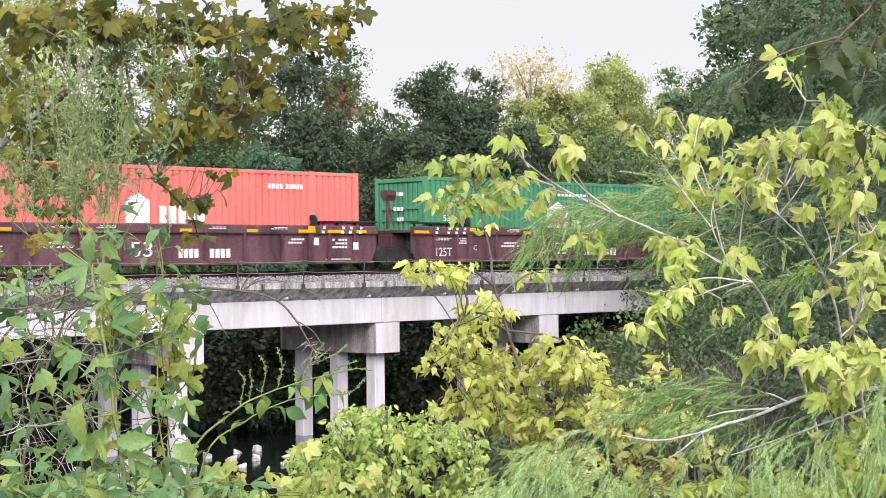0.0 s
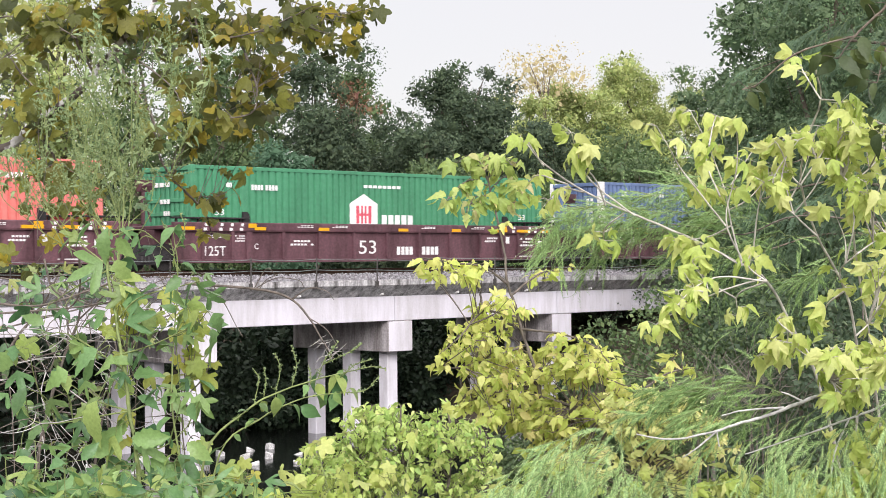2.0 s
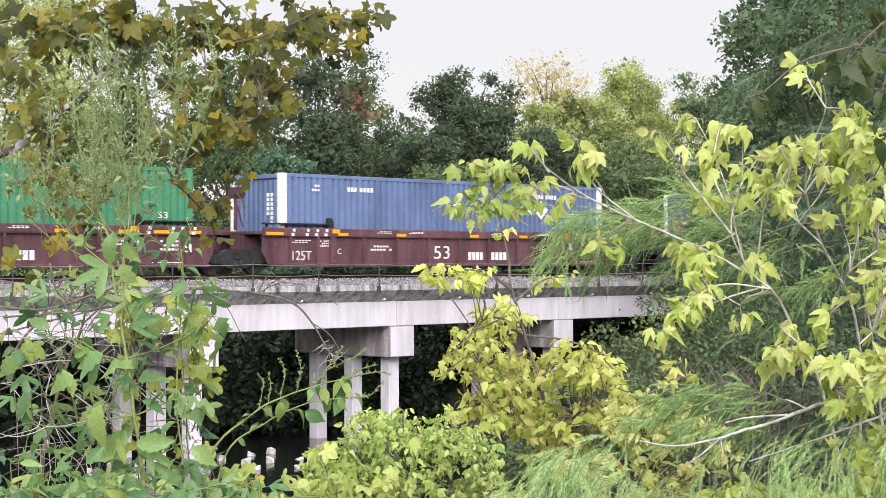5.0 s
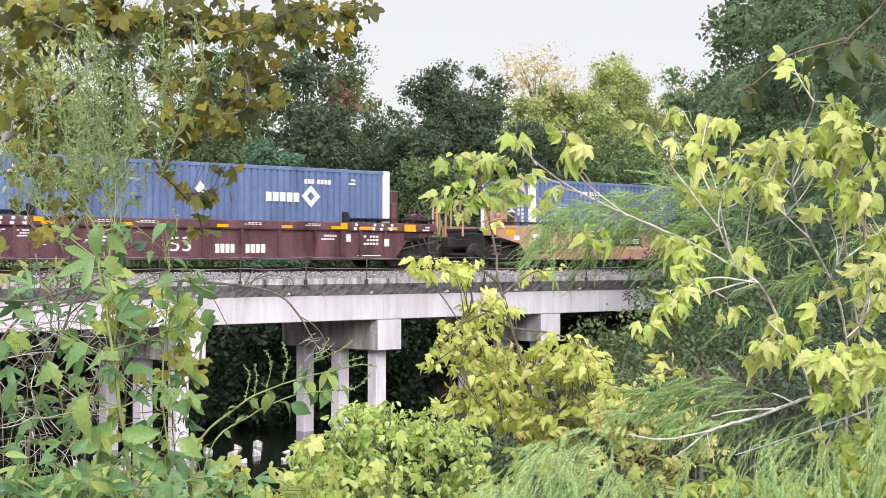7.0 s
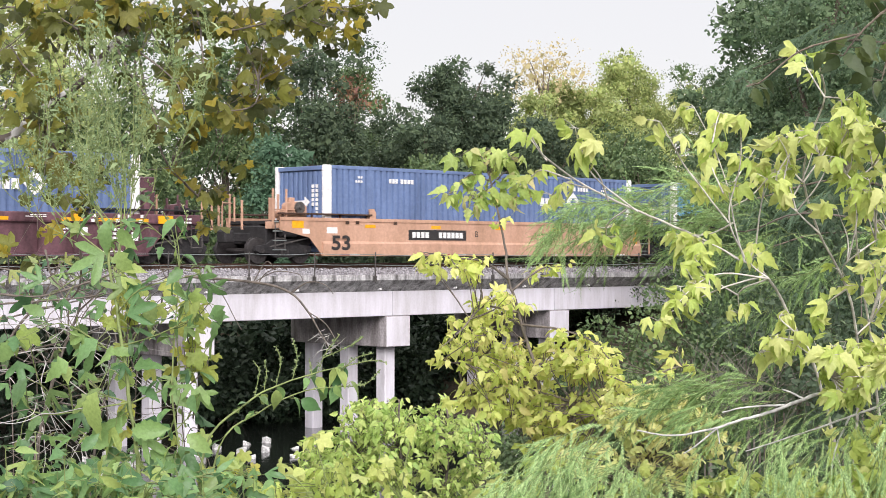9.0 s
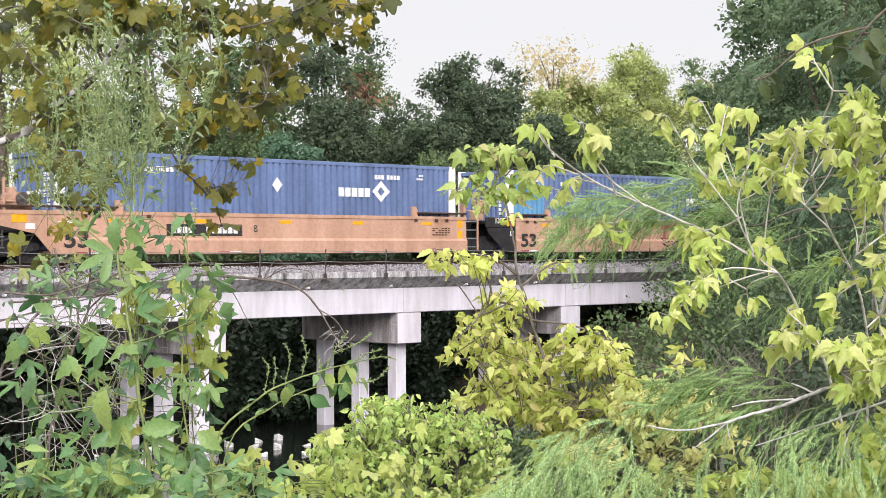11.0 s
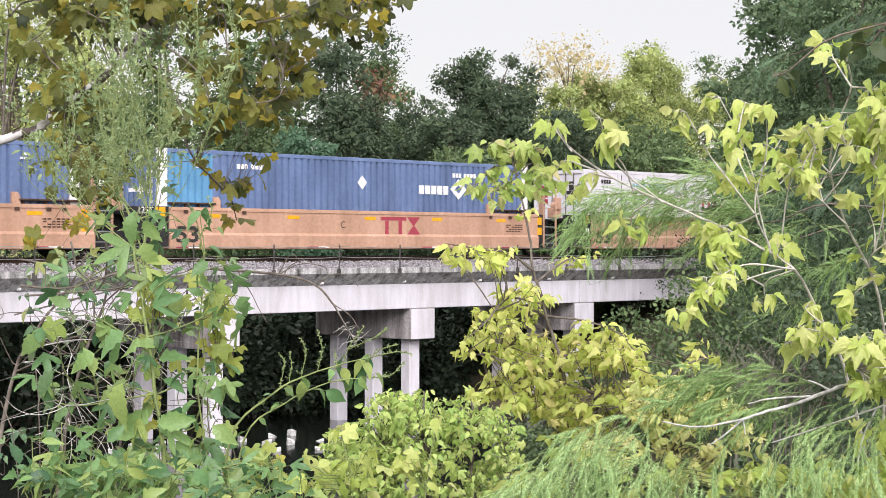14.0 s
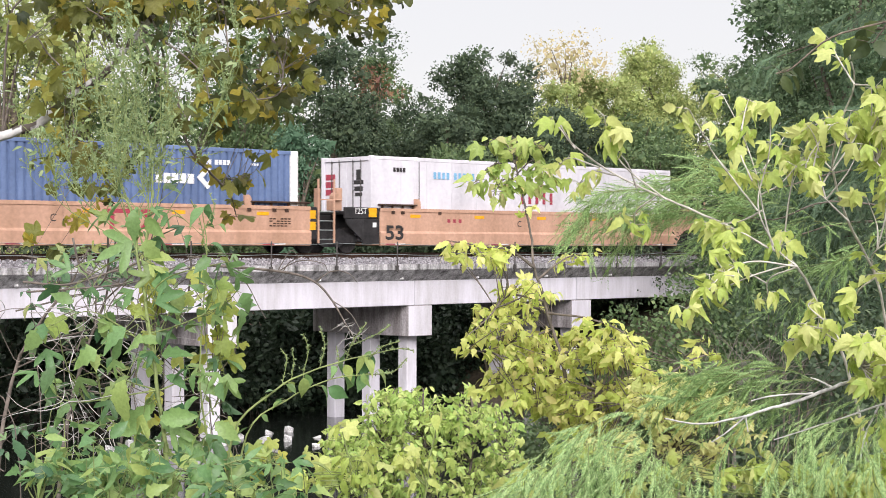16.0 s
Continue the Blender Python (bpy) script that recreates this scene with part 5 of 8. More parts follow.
class Plant:
    """Collects the branches, twigs and leaves of one plant, then builds them under one root."""

    def __init__(self, name, label, category, base, leaf_paint, wood, seed, size, kind="lobed", group="", twig=None, down=0.85):
        self.rng = np.random.default_rng(seed)
        self.base = np.array(base, float)
        self.root = empty(name, label, category, group, at=tuple(base))
        self.leaf_paint, self.wood, self.twig_paint = leaf_paint, wood, twig or wood
        self.size, self.blades = size, [b for k in kind.split() for b in BLADES[k]]
        self.leaves, self.twigs, self.ways, self.down = [], [], [], down

    def limb(self, points, r0, r1, name="branch", wood=None):
        """A branch through world points, tapering from r0 to r1. Returns its smooth line."""
        p = np.array(points, float)
        rad = np.linspace(r0, r1, len(p))
        line = bend(np.hstack([p, rad[:, None]]), 5)
        line[1:-1, :3] += self.rng.normal(size=(len(line) - 2, 3)) * r0 * 0.12
        v, f = tubes([line - np.array([*self.base, 0])], 7)
        big_mesh(name, v, f, wood or self.wood, self.root, True)
        self.ways.append(line[len(line) // 3:, :3])
        return line[:, :3]

    def leaf(self, p, away, size=None, down=None):
        g = self.rng
        d = unit((away + g.normal(size=3) * 0.45 + np.array([0, 0, -(self.down if down is None else down)]))[None])[0]
        n = np.array([0, 0, 0.72]) - 0.55 * FWD + g.normal(size=3) * 0.55
        self.leaves.append((p, d, n, (size or self.size) * g.uniform(0.55, 1.3), int(g.integers(len(self.blades)))))

    def place(self, p, tip, kind=None):
        """One leaf from its stalk's end to its tip, hung on a thin stalk from the nearest branch."""
        g = self.rng
        feed = np.concatenate(self.ways)
        q = feed[np.argmin(np.linalg.norm(feed - p, axis=1))]
        m = (p + q) / 2 + g.normal(size=3) * 0.02 + (0, 0, 0.04)
        self.twigs.append([tuple(x) for x in bend([(*q, 0.003), (*m, 0.0024), (*p, 0.0016)], 4)])
        d = tip - p
        s = np.linalg.norm(d)
        n = np.array([0, 0, 0.6]) - 0.75 * FWD + g.normal(size=3) * 0.3
        self.leaves.append((p, d / s, n, s * 1.08, int(g.integers(len(self.blades))) if kind is None else kind))

    def tuft(self, p, n, away=None, reach=0.5, size=None, down=None):
        """A whorl of leaves on short stalks."""
        g = self.rng
        for i in range(n):
            a = unit(g.normal(size=(1, 3)) * (1, 1, 0.35))[0]
            if away is not None:
                a = unit((a + 0.8 * away)[None])[0]
            stalk = (size or self.size) * reach * g.uniform(0.4, 1.3)
            q = p + a * stalk + np.array([0, 0, 0.1 * stalk])
            self.twigs.append([(*p, 0.0016), (*(p + (q - p) * 0.5 + (0, 0, 0.02 * stalk)), 0.0013), (*q, 0.001)])
            self.leaf(q, a, size, down)

    def dress(self, line, leaves, start=0.35, whorl=3, size=None, reach=0.6, down=None):
        """Whorls along a branch and a fuller one at its tip."""
        g = self.rng
        k = max(1, leaves // whorl)
        for i in range(k):
            t = start + (1 - start) * (i + g.random() * 0.6) / k
            p = line[min(len(line) - 1, int(t * (len(line) - 1)))]
            self.tuft(p, whorl, None, reach, size, down)
        self.tuft(line[-1], whorl + 1, None, reach, size, down)

    def thicket(self, mid, half, tufts, each, feed, size=None, down=None, reach=0.6):
        """Tufts spread through an uneven mass; each hangs on a thin twig from the feeding branch."""
        g = self.rng
        feed = np.concatenate(self.ways)
        for i in range(tufts):
            d = unit(g.normal(size=(1, 3)))[0] * g.random() ** 0.4
            p = np.array(mid) + d[0] * half[0] * SIDE + d[1] * half[1] * FWD + d[2] * half[2] * np.array([0, 0, 1.0])
            q = feed[np.argmin(np.linalg.norm(feed - p - (0, 0, -0.15), axis=1))]
            m = (p + q) / 2 + g.normal(size=3) * 0.06 * np.linalg.norm(p - q)
            self.twigs.append([tuple(x) for x in bend([(*q, 0.004), (*m, 0.003), (*p, 0.0015)], 3)])
            self.tuft(p, each, None, reach, size, down)

    def finish(self, singles=300):
        g = self.rng
        if self.twigs:
            v, f = tubes([np.array(t) - np.array([*self.base, 0]) for t in self.twigs], 3)
            tagged(big_mesh("twig_mass", v, f, self.twig_paint, self.root), kind="stuff")
        if not self.leaves:
            return
        order = np.argsort(-np.array([l[3] for l in self.leaves]))
        shared = []
        for v, f in self.blades:
            me = bpy.data.meshes.new("leaf")
            me.from_pydata(v.tolist(), [], f.tolist())
            me.materials.append(self.leaf_paint)
            me.shade_smooth()
            shared.append(me)
        for i in order[:singles]:
            p, d, n, s, k = self.leaves[i]
            y = np.cross(n, d)
            y /= np.linalg.norm(y)
            z = np.cross(d, y)
            ob = new("leaf", shared[k])
            ob.parent = self.root
            m = Matrix(np.column_stack([d * s, y * s, z * s]).tolist()).to_4x4()
            m.translation = Vector((p - self.base).tolist())
            ob.matrix_basis = m
        rest = [self.leaves[i] for i in order[singles:]]
        if rest:
            vs, fs, at = [], [], 0
            for k in range(len(self.blades)):
                sel = [l for l in rest if l[4] == k]
                if not sel:
                    continue
                v, f = spread(np.array([l[0] for l in sel]) - self.base, np.array([l[1] for l in sel]), np.array([l[2] for l in sel]), np.array([l[3] for l in sel]), *self.blades[k])
                vs.append(v)
                fs.append(f + at)
                at += len(v)
            tagged(big_mesh("foliage", np.concatenate(vs), np.concatenate(fs), self.leaf_paint, self.root, True), kind="stuff")


def line_at(f, *ru, deep=0.0):
    """World points from pairs (metres right, metres above the eye) at f metres ahead; deep: how much farther the end lies."""
    n = len(ru)
    return [spot(r, f + deep * i / max(1, n - 1), u) for i, (r, u) in enumerate(ru)]


def frond_shape(pairs, needle, seed, droop=0.12, wide=0.012, sweep=0.45):
    """A feathery spray: a fine stalk with two rows of needles."""
    g = np.random.default_rng(seed)
    v, f = [], []
    for i in range(pairs):
        x = (i + 0.6) / pairs
        z = -droop * x * x
        ln = needle * math.sin(math.pi * min(1, 0.18 + 0.82 * x)) ** 0.6
        for s in (-1, 1):
            k = len(v)
            lean = sweep + 0.25 * g.random()
            v += [(x - wide, 0, z), (x + wide, 0, z), (x + ln * lean, s * ln * (1.1 - 0.45 * sweep) * (0.6 + 0.4 * g.random()), z - 0.35 * ln * g.random())]
            f.append((k, k + 1, k + 2))
    k = len(v)
    v += [(0, -0.004, 0), (0, 0.004, 0), (1, 0, -droop)]
    f.append((k, k + 1, k + 2))
    return np.array(v), np.array(f)


FRONDS = [frond_shape(22, 0.13, 4, 0.40, 0.019, 0.65), frond_shape(20, 0.15, 5, 0.7, 0.020, 0.8), frond_shape(24, 0.11, 6, 0.25, 0.018, 0.6)]


def feather(root, base, lines, per_metre, length, material, seed, sag=0.25, spread_out=0.8, name="needle_mass", stray=0.5):
    """Fronds along side twigs of cypress branches, as one mass of needles, and the twigs that carry them."""
    g = np.random.default_rng(seed)
    P, D, twigs = [], [], []
    for line in lines:
        line = np.array(line)
        step = np.linalg.norm(np.diff(line, axis=0), axis=1)
        total = step.sum()
        cum = np.concatenate([[0], np.cumsum(step)]) / max(total, 1e-6)
        for t in np.sort(g.random(max(2, int(total * per_metre / 6)))):
            t = 0.12 + 0.88 * t
            p = np.array([np.interp(t, cum, line[:, k]) for k in range(3)])
            i = min(len(line) - 2, int(np.searchsorted(cum, t)) - 1)
            ax = (line[i + 1] - line[i]) / max(step[i], 1e-6)
            d = unit((ax * 0.75 + g.normal(size=3) * spread_out * np.array([1, 1, 0.45]) + (0, 0, -sag * 0.4))[None])[0]
            L = length * g.uniform(0.7, 2.0)
            tip = p + d * L + np.array([0, 0, -sag * L * 0.5])
            twigs.append([(*p, 0.0016), (*((p + tip) / 2 + (0, 0, 0.03 * L)), 0.0012), (*tip, 0.0006)])
            for j in range(6):
                s = 0.2 + 0.8 * j / 5
                P.append(p + (tip - p) * s)
                D.append(unit((d + g.normal(size=3) * stray + (0, 0, -sag * (0.5 + s)))[None])[0])
    P, D = np.array(P), np.array(D)
    n = len(P)
    k = g.integers(0, 3, n)
    vs, fs, at = [], [], 0
    for j in range(3):
        m = k == j
        face = g.normal(size=(m.sum(), 3)) * 0.5 + np.array([0, 0, 0.8]) - 0.4 * FWD
        v, f = spread(P[m] - base, D[m], face, length * g.uniform(0.6, 1.25, m.sum()), *FRONDS[j])
        vs.append(v)
        fs.append(f + at)
        at += len(v)
    tagged(big_mesh(name, np.concatenate(vs), np.concatenate(fs), material, root), kind="stuff")
    v, f = tubes([np.array(t) - np.array([*base, 0]) for t in twigs], 3)
    tagged(big_mesh("twig_mass", v, f, M_STEM, root), kind="stuff")


SPIKE_V = np.array([(0, 0, 0), (0.5, 0.28, 0.05), (1, 0, 0.0), (0.5, -0.28, 0.05)])


def spikes(root, base, stems, material, seed, bead=0.012, side=0.07, from_t=0.2):
    """Seed spikes: slender stems set round with small buds, as one mass."""
    g = np.random.default_rng(seed)
    P, D, lines = [], [], []
    for s in stems:
        line = bend([(*p, 0.0022) for p in s], 5)
        lines.append(line)
        L = np.linalg.norm(np.diff(line[:, :3], axis=0), axis=1).sum()
        for t in np.linspace(from_t, 1, max(6, int(L / bead * 2.2))):
            p = np.array([np.interp(t, np.linspace(0, 1, len(line)), line[:, k]) for k in range(3)])
            P.append(p)
            d = g.normal(size=3) + np.array([0, 0, 0.4])
            D.append(d)
        # short side spikes
        for t in g.uniform(from_t, 0.85, int(L / 0.028)):
            p = np.array([np.interp(t, np.linspace(0, 1, len(line)), line[:, k]) for k in range(3)])
            a = unit((g.normal(size=3) * (1, 1, 0.3) + (0, 0, 0.8))[None])[0]
            ln = side * g.uniform(0.4, 1.2) * (1.15 - t)
            lines.append(np.array([(*p, 0.0014), (*(p + a * ln), 0.0008)]))
            for q in np.linspace(0.15, 1, max(3, int(ln / bead * 2))):
                P.append(p + a * ln * q)
                D.append(g.normal(size=3) + a * 0.6)
    P, D = np.array(P), np.array(D)
    n = len(P)
    v, f = spread(P - base, D, g.normal(size=(n, 3)) + (0, 0, 0.6), bead * g.uniform(0.7, 1.6, n), SPIKE_V, LEAF_F)
    tagged(big_mesh("seed_mass", v, f, material, root), kind="stuff")
    v, f = tubes([l - np.array([*base, 0]) for l in lines], 4)
    tagged(big_mesh("stalk_mass", v, f, M_STEM, root), kind="stuff")

sapling_base = spot(0.55, 9.2)
sapling_base[2] = ground_at(sapling_base[0], sapling_base[1])
sapling = Plant("sapling", "yellow-green lobed-leaf sapling with a slender grey stem", "sapling", sapling_base, M_LEAF_SAP_Y, M_TWIG, 21, 0.064, "droop lobed toothed", "saplings on the bank", down=0.75)
trunk_way = sapling.limb([sapling_base] + line_at(9.2, (0.54, -1.71), (0.51, -1.02), (0.47, -0.67), (0.40, -0.45), (0.35, -0.26), (0.31, -0.14), (0.29, 0.05), (0.25, 0.24), (0.20, 0.46)), 0.0132, 0.0047, "trunk")
sapling.dress(trunk_way, 12, start=0.85)
way = sapling.limb(line_at(9.2, (0.31, -0.14), (0.17, -0.04), (0.02, -0.02), (-0.15, 0.01), deep=-0.3), 0.0075, 0.0025, "branch")
sapling.dress(way, 26, start=0.3)
way = sapling.limb(line_at(9.2, (0.33, -0.20), (0.50, -0.08), (0.65, -0.07), deep=0.25), 0.0075, 0.0025, "branch")
sapling.dress(way, 16, start=0.3)
way = sapling.limb(line_at(9.2, (0.36, -0.32), (0.17, -0.29), (0.05, -0.41), (-0.06, -0.50), deep=-0.3), 0.0075, 0.0025, "branch")
sapling.dress(way, 24, start=0.3)
way = sapling.limb(line_at(9.2, (0.41, -0.48), (0.21, -0.54), (0.02, -0.59), (-0.07, -0.56), deep=-0.3), 0.0075, 0.0025, "branch")
sapling.dress(way, 24, start=0.3)
way = sapling.limb(line_at(9.2, (0.47, -0.67), (0.24, -0.74), (0.02, -0.83), deep=0.25), 0.0075, 0.0025, "branch")
sapling.dress(way, 24, start=0.3)
way = sapling.limb(line_at(9.2, (0.38, -0.39), (0.58, -0.41), (0.76, -0.47), (0.84, -0.56), deep=-0.3), 0.0075, 0.0025, "branch")
sapling.dress(way, 26, start=0.3)
way = sapling.limb(line_at(9.2, (0.46, -0.61), (0.67, -0.60), (0.85, -0.66), (0.99, -0.71), deep=-0.3), 0.0075, 0.0025, "branch")
sapling.dress(way, 24, start=0.3)
way = sapling.limb(line_at(9.2, (0.49, -0.83), (0.67, -0.82), (0.82, -0.72), (0.79, -0.86), deep=-0.3), 0.0075, 0.0025, "branch")
sapling.dress(way, 22, start=0.3)
way = sapling.limb(line_at(9.2, (0.80, -1.05), (0.95, -0.79), (1.13, -0.61), (1.20, -0.52), deep=-0.3), 0.0075, 0.0025, "branch")
sapling.dress(way, 14, start=0.3)
way = sapling.limb(line_at(9.2, (1.06, -0.73), (1.21, -0.65), (1.36, -0.63), deep=0.25), 0.0075, 0.0025, "branch")
sapling.dress(way, 8, start=0.3)
sapling.thicket(spot(0.14, 9.2, -0.45), (0.20, 0.45, 0.14), 27, 6, trunk_way)
sapling.thicket(spot(0.30, 9.2, -0.64), (0.24, 0.45, 0.17), 55, 6, trunk_way)
sapling.thicket(spot(0.68, 9.2, -0.58), (0.24, 0.45, 0.13), 55, 6, trunk_way)
sapling.thicket(spot(0.55, 9.2, -0.89), (0.27, 0.45, 0.14), 65, 6, trunk_way)
sapling.thicket(spot(0.27, 9.2, -0.26), (0.14, 0.45, 0.08), 15, 6, trunk_way)
sapling.thicket(spot(0.84, 9.2, -0.80), (0.17, 0.45, 0.11), 35, 6, trunk_way)
sapling.thicket(spot(0.18, 9.2, -0.80), (0.17, 0.45, 0.08), 25, 6, trunk_way)
sapling.thicket(spot(0.63, 9.2, -1.05), (0.25, 0.45, 0.13), 45, 6, trunk_way)
sapling.thicket(spot(0.05, 9.2, -0.07), (0.19, 0.45, 0.08), 13, 6, trunk_way)
sapling.finish(300)
# its greener, drooping top
sapling.leaves, sapling.twigs, sapling.leaf_paint, sapling.down = [], [], M_LEAF_TOP, 1.15
for pts, n in ((((0.20, 0.41), (0.10, 0.44), (0.00, 0.36), (-0.03, 0.32)), 14),
               (((0.21, 0.38), (0.30, 0.46), (0.36, 0.40), (0.38, 0.35)), 14),
               (((0.20, 0.44), (0.16, 0.54), (0.10, 0.58), (0.03, 0.54)), 14),
               (((0.20, 0.44), (0.24, 0.54), (0.29, 0.55), (0.33, 0.51)), 14),
               (((0.21, 0.35), (0.14, 0.35), (0.10, 0.30), (0.08, 0.26)), 10),
               (((0.21, 0.32), (0.28, 0.33), (0.32, 0.31)), 8),
               (((0.19, 0.46), (0.19, 0.54), (0.20, 0.59)), 10)):
    way = sapling.limb(line_at(9.2, *pts, deep=float(sapling.rng.normal()) * 0.15), 0.0045, 0.0018, "branch")
    sapling.dress(way, int(n * 1.6), start=0.15, size=0.078)
sapling.finish(60)

maple_base = spot(0.97, 8.2)
maple_base[2] = ground_at(maple_base[0], maple_base[1])
maple = Plant("sapling", "pale yellow small-leaved sapling among cypress sprays", "sapling", maple_base, M_LEAF_YEL, M_TWIG, 22, 0.046, "maple", "saplings on the bank", down=0.4)
trunk_way = maple.limb([maple_base] + line_at(8.2, (1.00, -1.52), (0.97, -1.13), (0.94, -0.88), (1.03, -0.71)), 0.0084, 0.0028, "trunk")
maple.dress(trunk_way, 12)
maple.thicket(spot(0.97, 8.2, -0.81), (0.24, 0.35, 0.12), 46, 4, trunk_way)
maple.thicket(spot(1.17, 8.2, -0.78), (0.15, 0.35, 0.10), 20, 4, trunk_way)
maple.thicket(spot(0.84, 8.2, -0.77), (0.11, 0.35, 0.13), 18, 4, trunk_way)
maple.thicket(spot(0.97, 8.2, -0.87), (0.13, 0.25, 0.08), 22, 4, trunk_way)
maple.thicket(spot(1.17, 8.2, -0.75), (0.11, 0.25, 0.06), 14, 4, trunk_way)
maple.thicket(spot(1.03, 8.2, -0.70), (0.11, 0.25, 0.06), 14, 4, trunk_way)
maple.thicket(spot(0.86, 8.2, -0.98), (0.17, 0.25, 0.08), 18, 4, trunk_way)
maple.thicket(spot(0.61, 8.2, -1.06), (0.20, 0.25, 0.11), 16, 4, trunk_way)
maple.thicket(spot(1.11, 8.2, -1.06), (0.17, 0.25, 0.11), 20, 4, trunk_way)
maple.thicket(spot(1.28, 8.2, -0.95), (0.14, 0.25, 0.08), 12, 4, trunk_way)
maple.finish(300)

tall_base = spot(1.74, 7.3)
tall_base[2] = ground_at(tall_base[0], tall_base[1])
tall = Plant("sapling", "tall yellow-green sapling with drooping broad leaves", "sapling", tall_base, M_LEAF_SAP, M_TWIG_PALE, 23, 0.068, "droop", "saplings on the bank", down=0.75)
trunk_way = tall.limb([tall_base] + line_at(7.3, (1.76, -1.60), (1.68, -0.96), (1.56, -0.54), (1.45, -0.34), (1.30, -0.10), (1.16, -0.02), (0.97, 0.07), (0.72, 0.17), (0.51, 0.26), (0.35, 0.36), (0.29, 0.43), deep=-1.2), 0.0080, 0.0030, "trunk")
side_way = tall.limb([tall_base] + line_at(7.3, (1.74, -1.35), (1.74, -0.84), (1.72, -0.44), (1.64, -0.15), (1.49, 0.09), (1.40, 0.29), (1.39, 0.44), (1.42, 0.60), (1.37, 0.71), deep=-1.1), 0.0076, 0.0030, "trunk")
far_way = tall.limb([tall_base] + line_at(7.3, (1.89, -1.11), (1.81, -0.59), (1.73, -0.34), (1.62, 0.02), (1.55, 0.28), (1.45, 0.42), deep=-1.1), 0.0072, 0.0028, "trunk")
tall.dress(far_way, 14, start=0.5)
way = tall.limb(line_at(6.2, (0.69, 0.16), (0.52, 0.29), (0.46, 0.41), (0.44, 0.46), deep=-0.2), 0.0036, 0.0016, "branch")
tall.dress(way, 3, start=0.6, whorl=3)
way = tall.limb(line_at(6.2, (0.58, 0.20), (0.54, 0.29), (0.48, 0.36), (0.50, 0.40), deep=-0.2), 0.0036, 0.0016, "branch")
tall.dress(way, 3, start=0.6, whorl=3)
way = tall.limb(line_at(6.2, (0.35, 0.35), (0.30, 0.43), (0.27, 0.47), deep=0.2), 0.0036, 0.0016, "branch")
tall.dress(way, 3, start=0.6, whorl=3)
way = tall.limb(line_at(6.2, (0.50, 0.25), (0.42, 0.27), (0.38, 0.23), deep=0.2), 0.0036, 0.0016, "branch")
tall.dress(way, 8, start=0.5, whorl=5)
way = tall.limb(line_at(6.2, (0.44, 0.28), (0.34, 0.32), (0.30, 0.30), deep=0.2), 0.0036, 0.0016, "branch")
tall.dress(way, 3, start=0.6, whorl=3)
way = tall.limb(line_at(6.2, (0.65, 0.17), (0.59, 0.12), (0.59, 0.07), deep=0.2), 0.0036, 0.0016, "branch")
tall.dress(way, 3, start=0.6, whorl=3)
way = tall.limb(line_at(6.2, (1.09, -0.03), (1.06, 0.12), (1.04, 0.27), (0.99, 0.43), (0.93, 0.57), deep=0.2), 0.0036, 0.0016, "branch")
tall.dress(way, 10, start=0.5, whorl=5)
way = tall.limb(line_at(6.2, (1.09, -0.01), (1.02, 0.14), (1.05, 0.33), (1.04, 0.50), deep=-0.2), 0.0036, 0.0016, "branch")
tall.dress(way, 10, start=0.5, whorl=5)
way = tall.limb(line_at(6.2, (1.03, 0.12), (0.87, 0.31), (0.80, 0.41), (0.75, 0.48), deep=-0.2), 0.0036, 0.0016, "branch")
tall.dress(way, 4, start=0.6, whorl=3)
way = tall.limb(line_at(6.2, (1.05, 0.27), (1.12, 0.36), (1.18, 0.43), deep=0.2), 0.0036, 0.0016, "branch")
tall.dress(way, 4, start=0.6, whorl=3)
way = tall.limb(line_at(6.2, (1.01, 0.23), (0.98, 0.34), (0.99, 0.40), deep=0.2), 0.0036, 0.0016, "branch")
tall.dress(way, 4, start=0.6, whorl=3)
way = tall.limb(line_at(6.2, (0.97, 0.42), (1.00, 0.50), (1.03, 0.55), deep=0.2), 0.0036, 0.0016, "branch")
tall.dress(way, 9, start=0.5, whorl=5)
way = tall.limb(line_at(6.2, (0.88, 0.31), (0.94, 0.27), (0.98, 0.26), deep=0.2), 0.0036, 0.0016, "branch")
tall.dress(way, 8, start=0.5, whorl=5)
way = tall.limb(line_at(6.2, (1.31, 0.27), (1.26, 0.34), (1.23, 0.31), deep=0.2), 0.0036, 0.0016, "branch")
tall.dress(way, 9, start=0.5, whorl=5)
way = tall.limb(line_at(6.2, (1.37, 0.08), (1.27, 0.16), (1.19, 0.22), (1.14, 0.27), deep=-0.2), 0.0036, 0.0016, "branch")
tall.dress(way, 9, start=0.5, whorl=5)
way = tall.limb(line_at(6.2, (1.39, 0.59), (1.35, 0.70), (1.35, 0.77), deep=0.2), 0.0036, 0.0016, "branch")
tall.dress(way, 8, start=0.5, whorl=5)
way = tall.limb(line_at(6.2, (1.39, 0.59), (1.49, 0.59), (1.57, 0.55), deep=0.2), 0.0036, 0.0016, "branch")
tall.dress(way, 14, start=0.5, whorl=5)
way = tall.limb(line_at(6.2, (1.33, 0.42), (1.28, 0.45), (1.26, 0.43), deep=0.2), 0.0036, 0.0016, "branch")
tall.dress(way, 9, start=0.5, whorl=5)
way = tall.limb(line_at(6.2, (1.31, 0.27), (1.43, 0.42), (1.48, 0.51), deep=0.2), 0.0036, 0.0016, "branch")
tall.dress(way, 14, start=0.5, whorl=5)
way = tall.limb(line_at(6.2, (1.50, 0.27), (1.63, 0.38), (1.68, 0.51), deep=0.2), 0.0036, 0.0016, "branch")
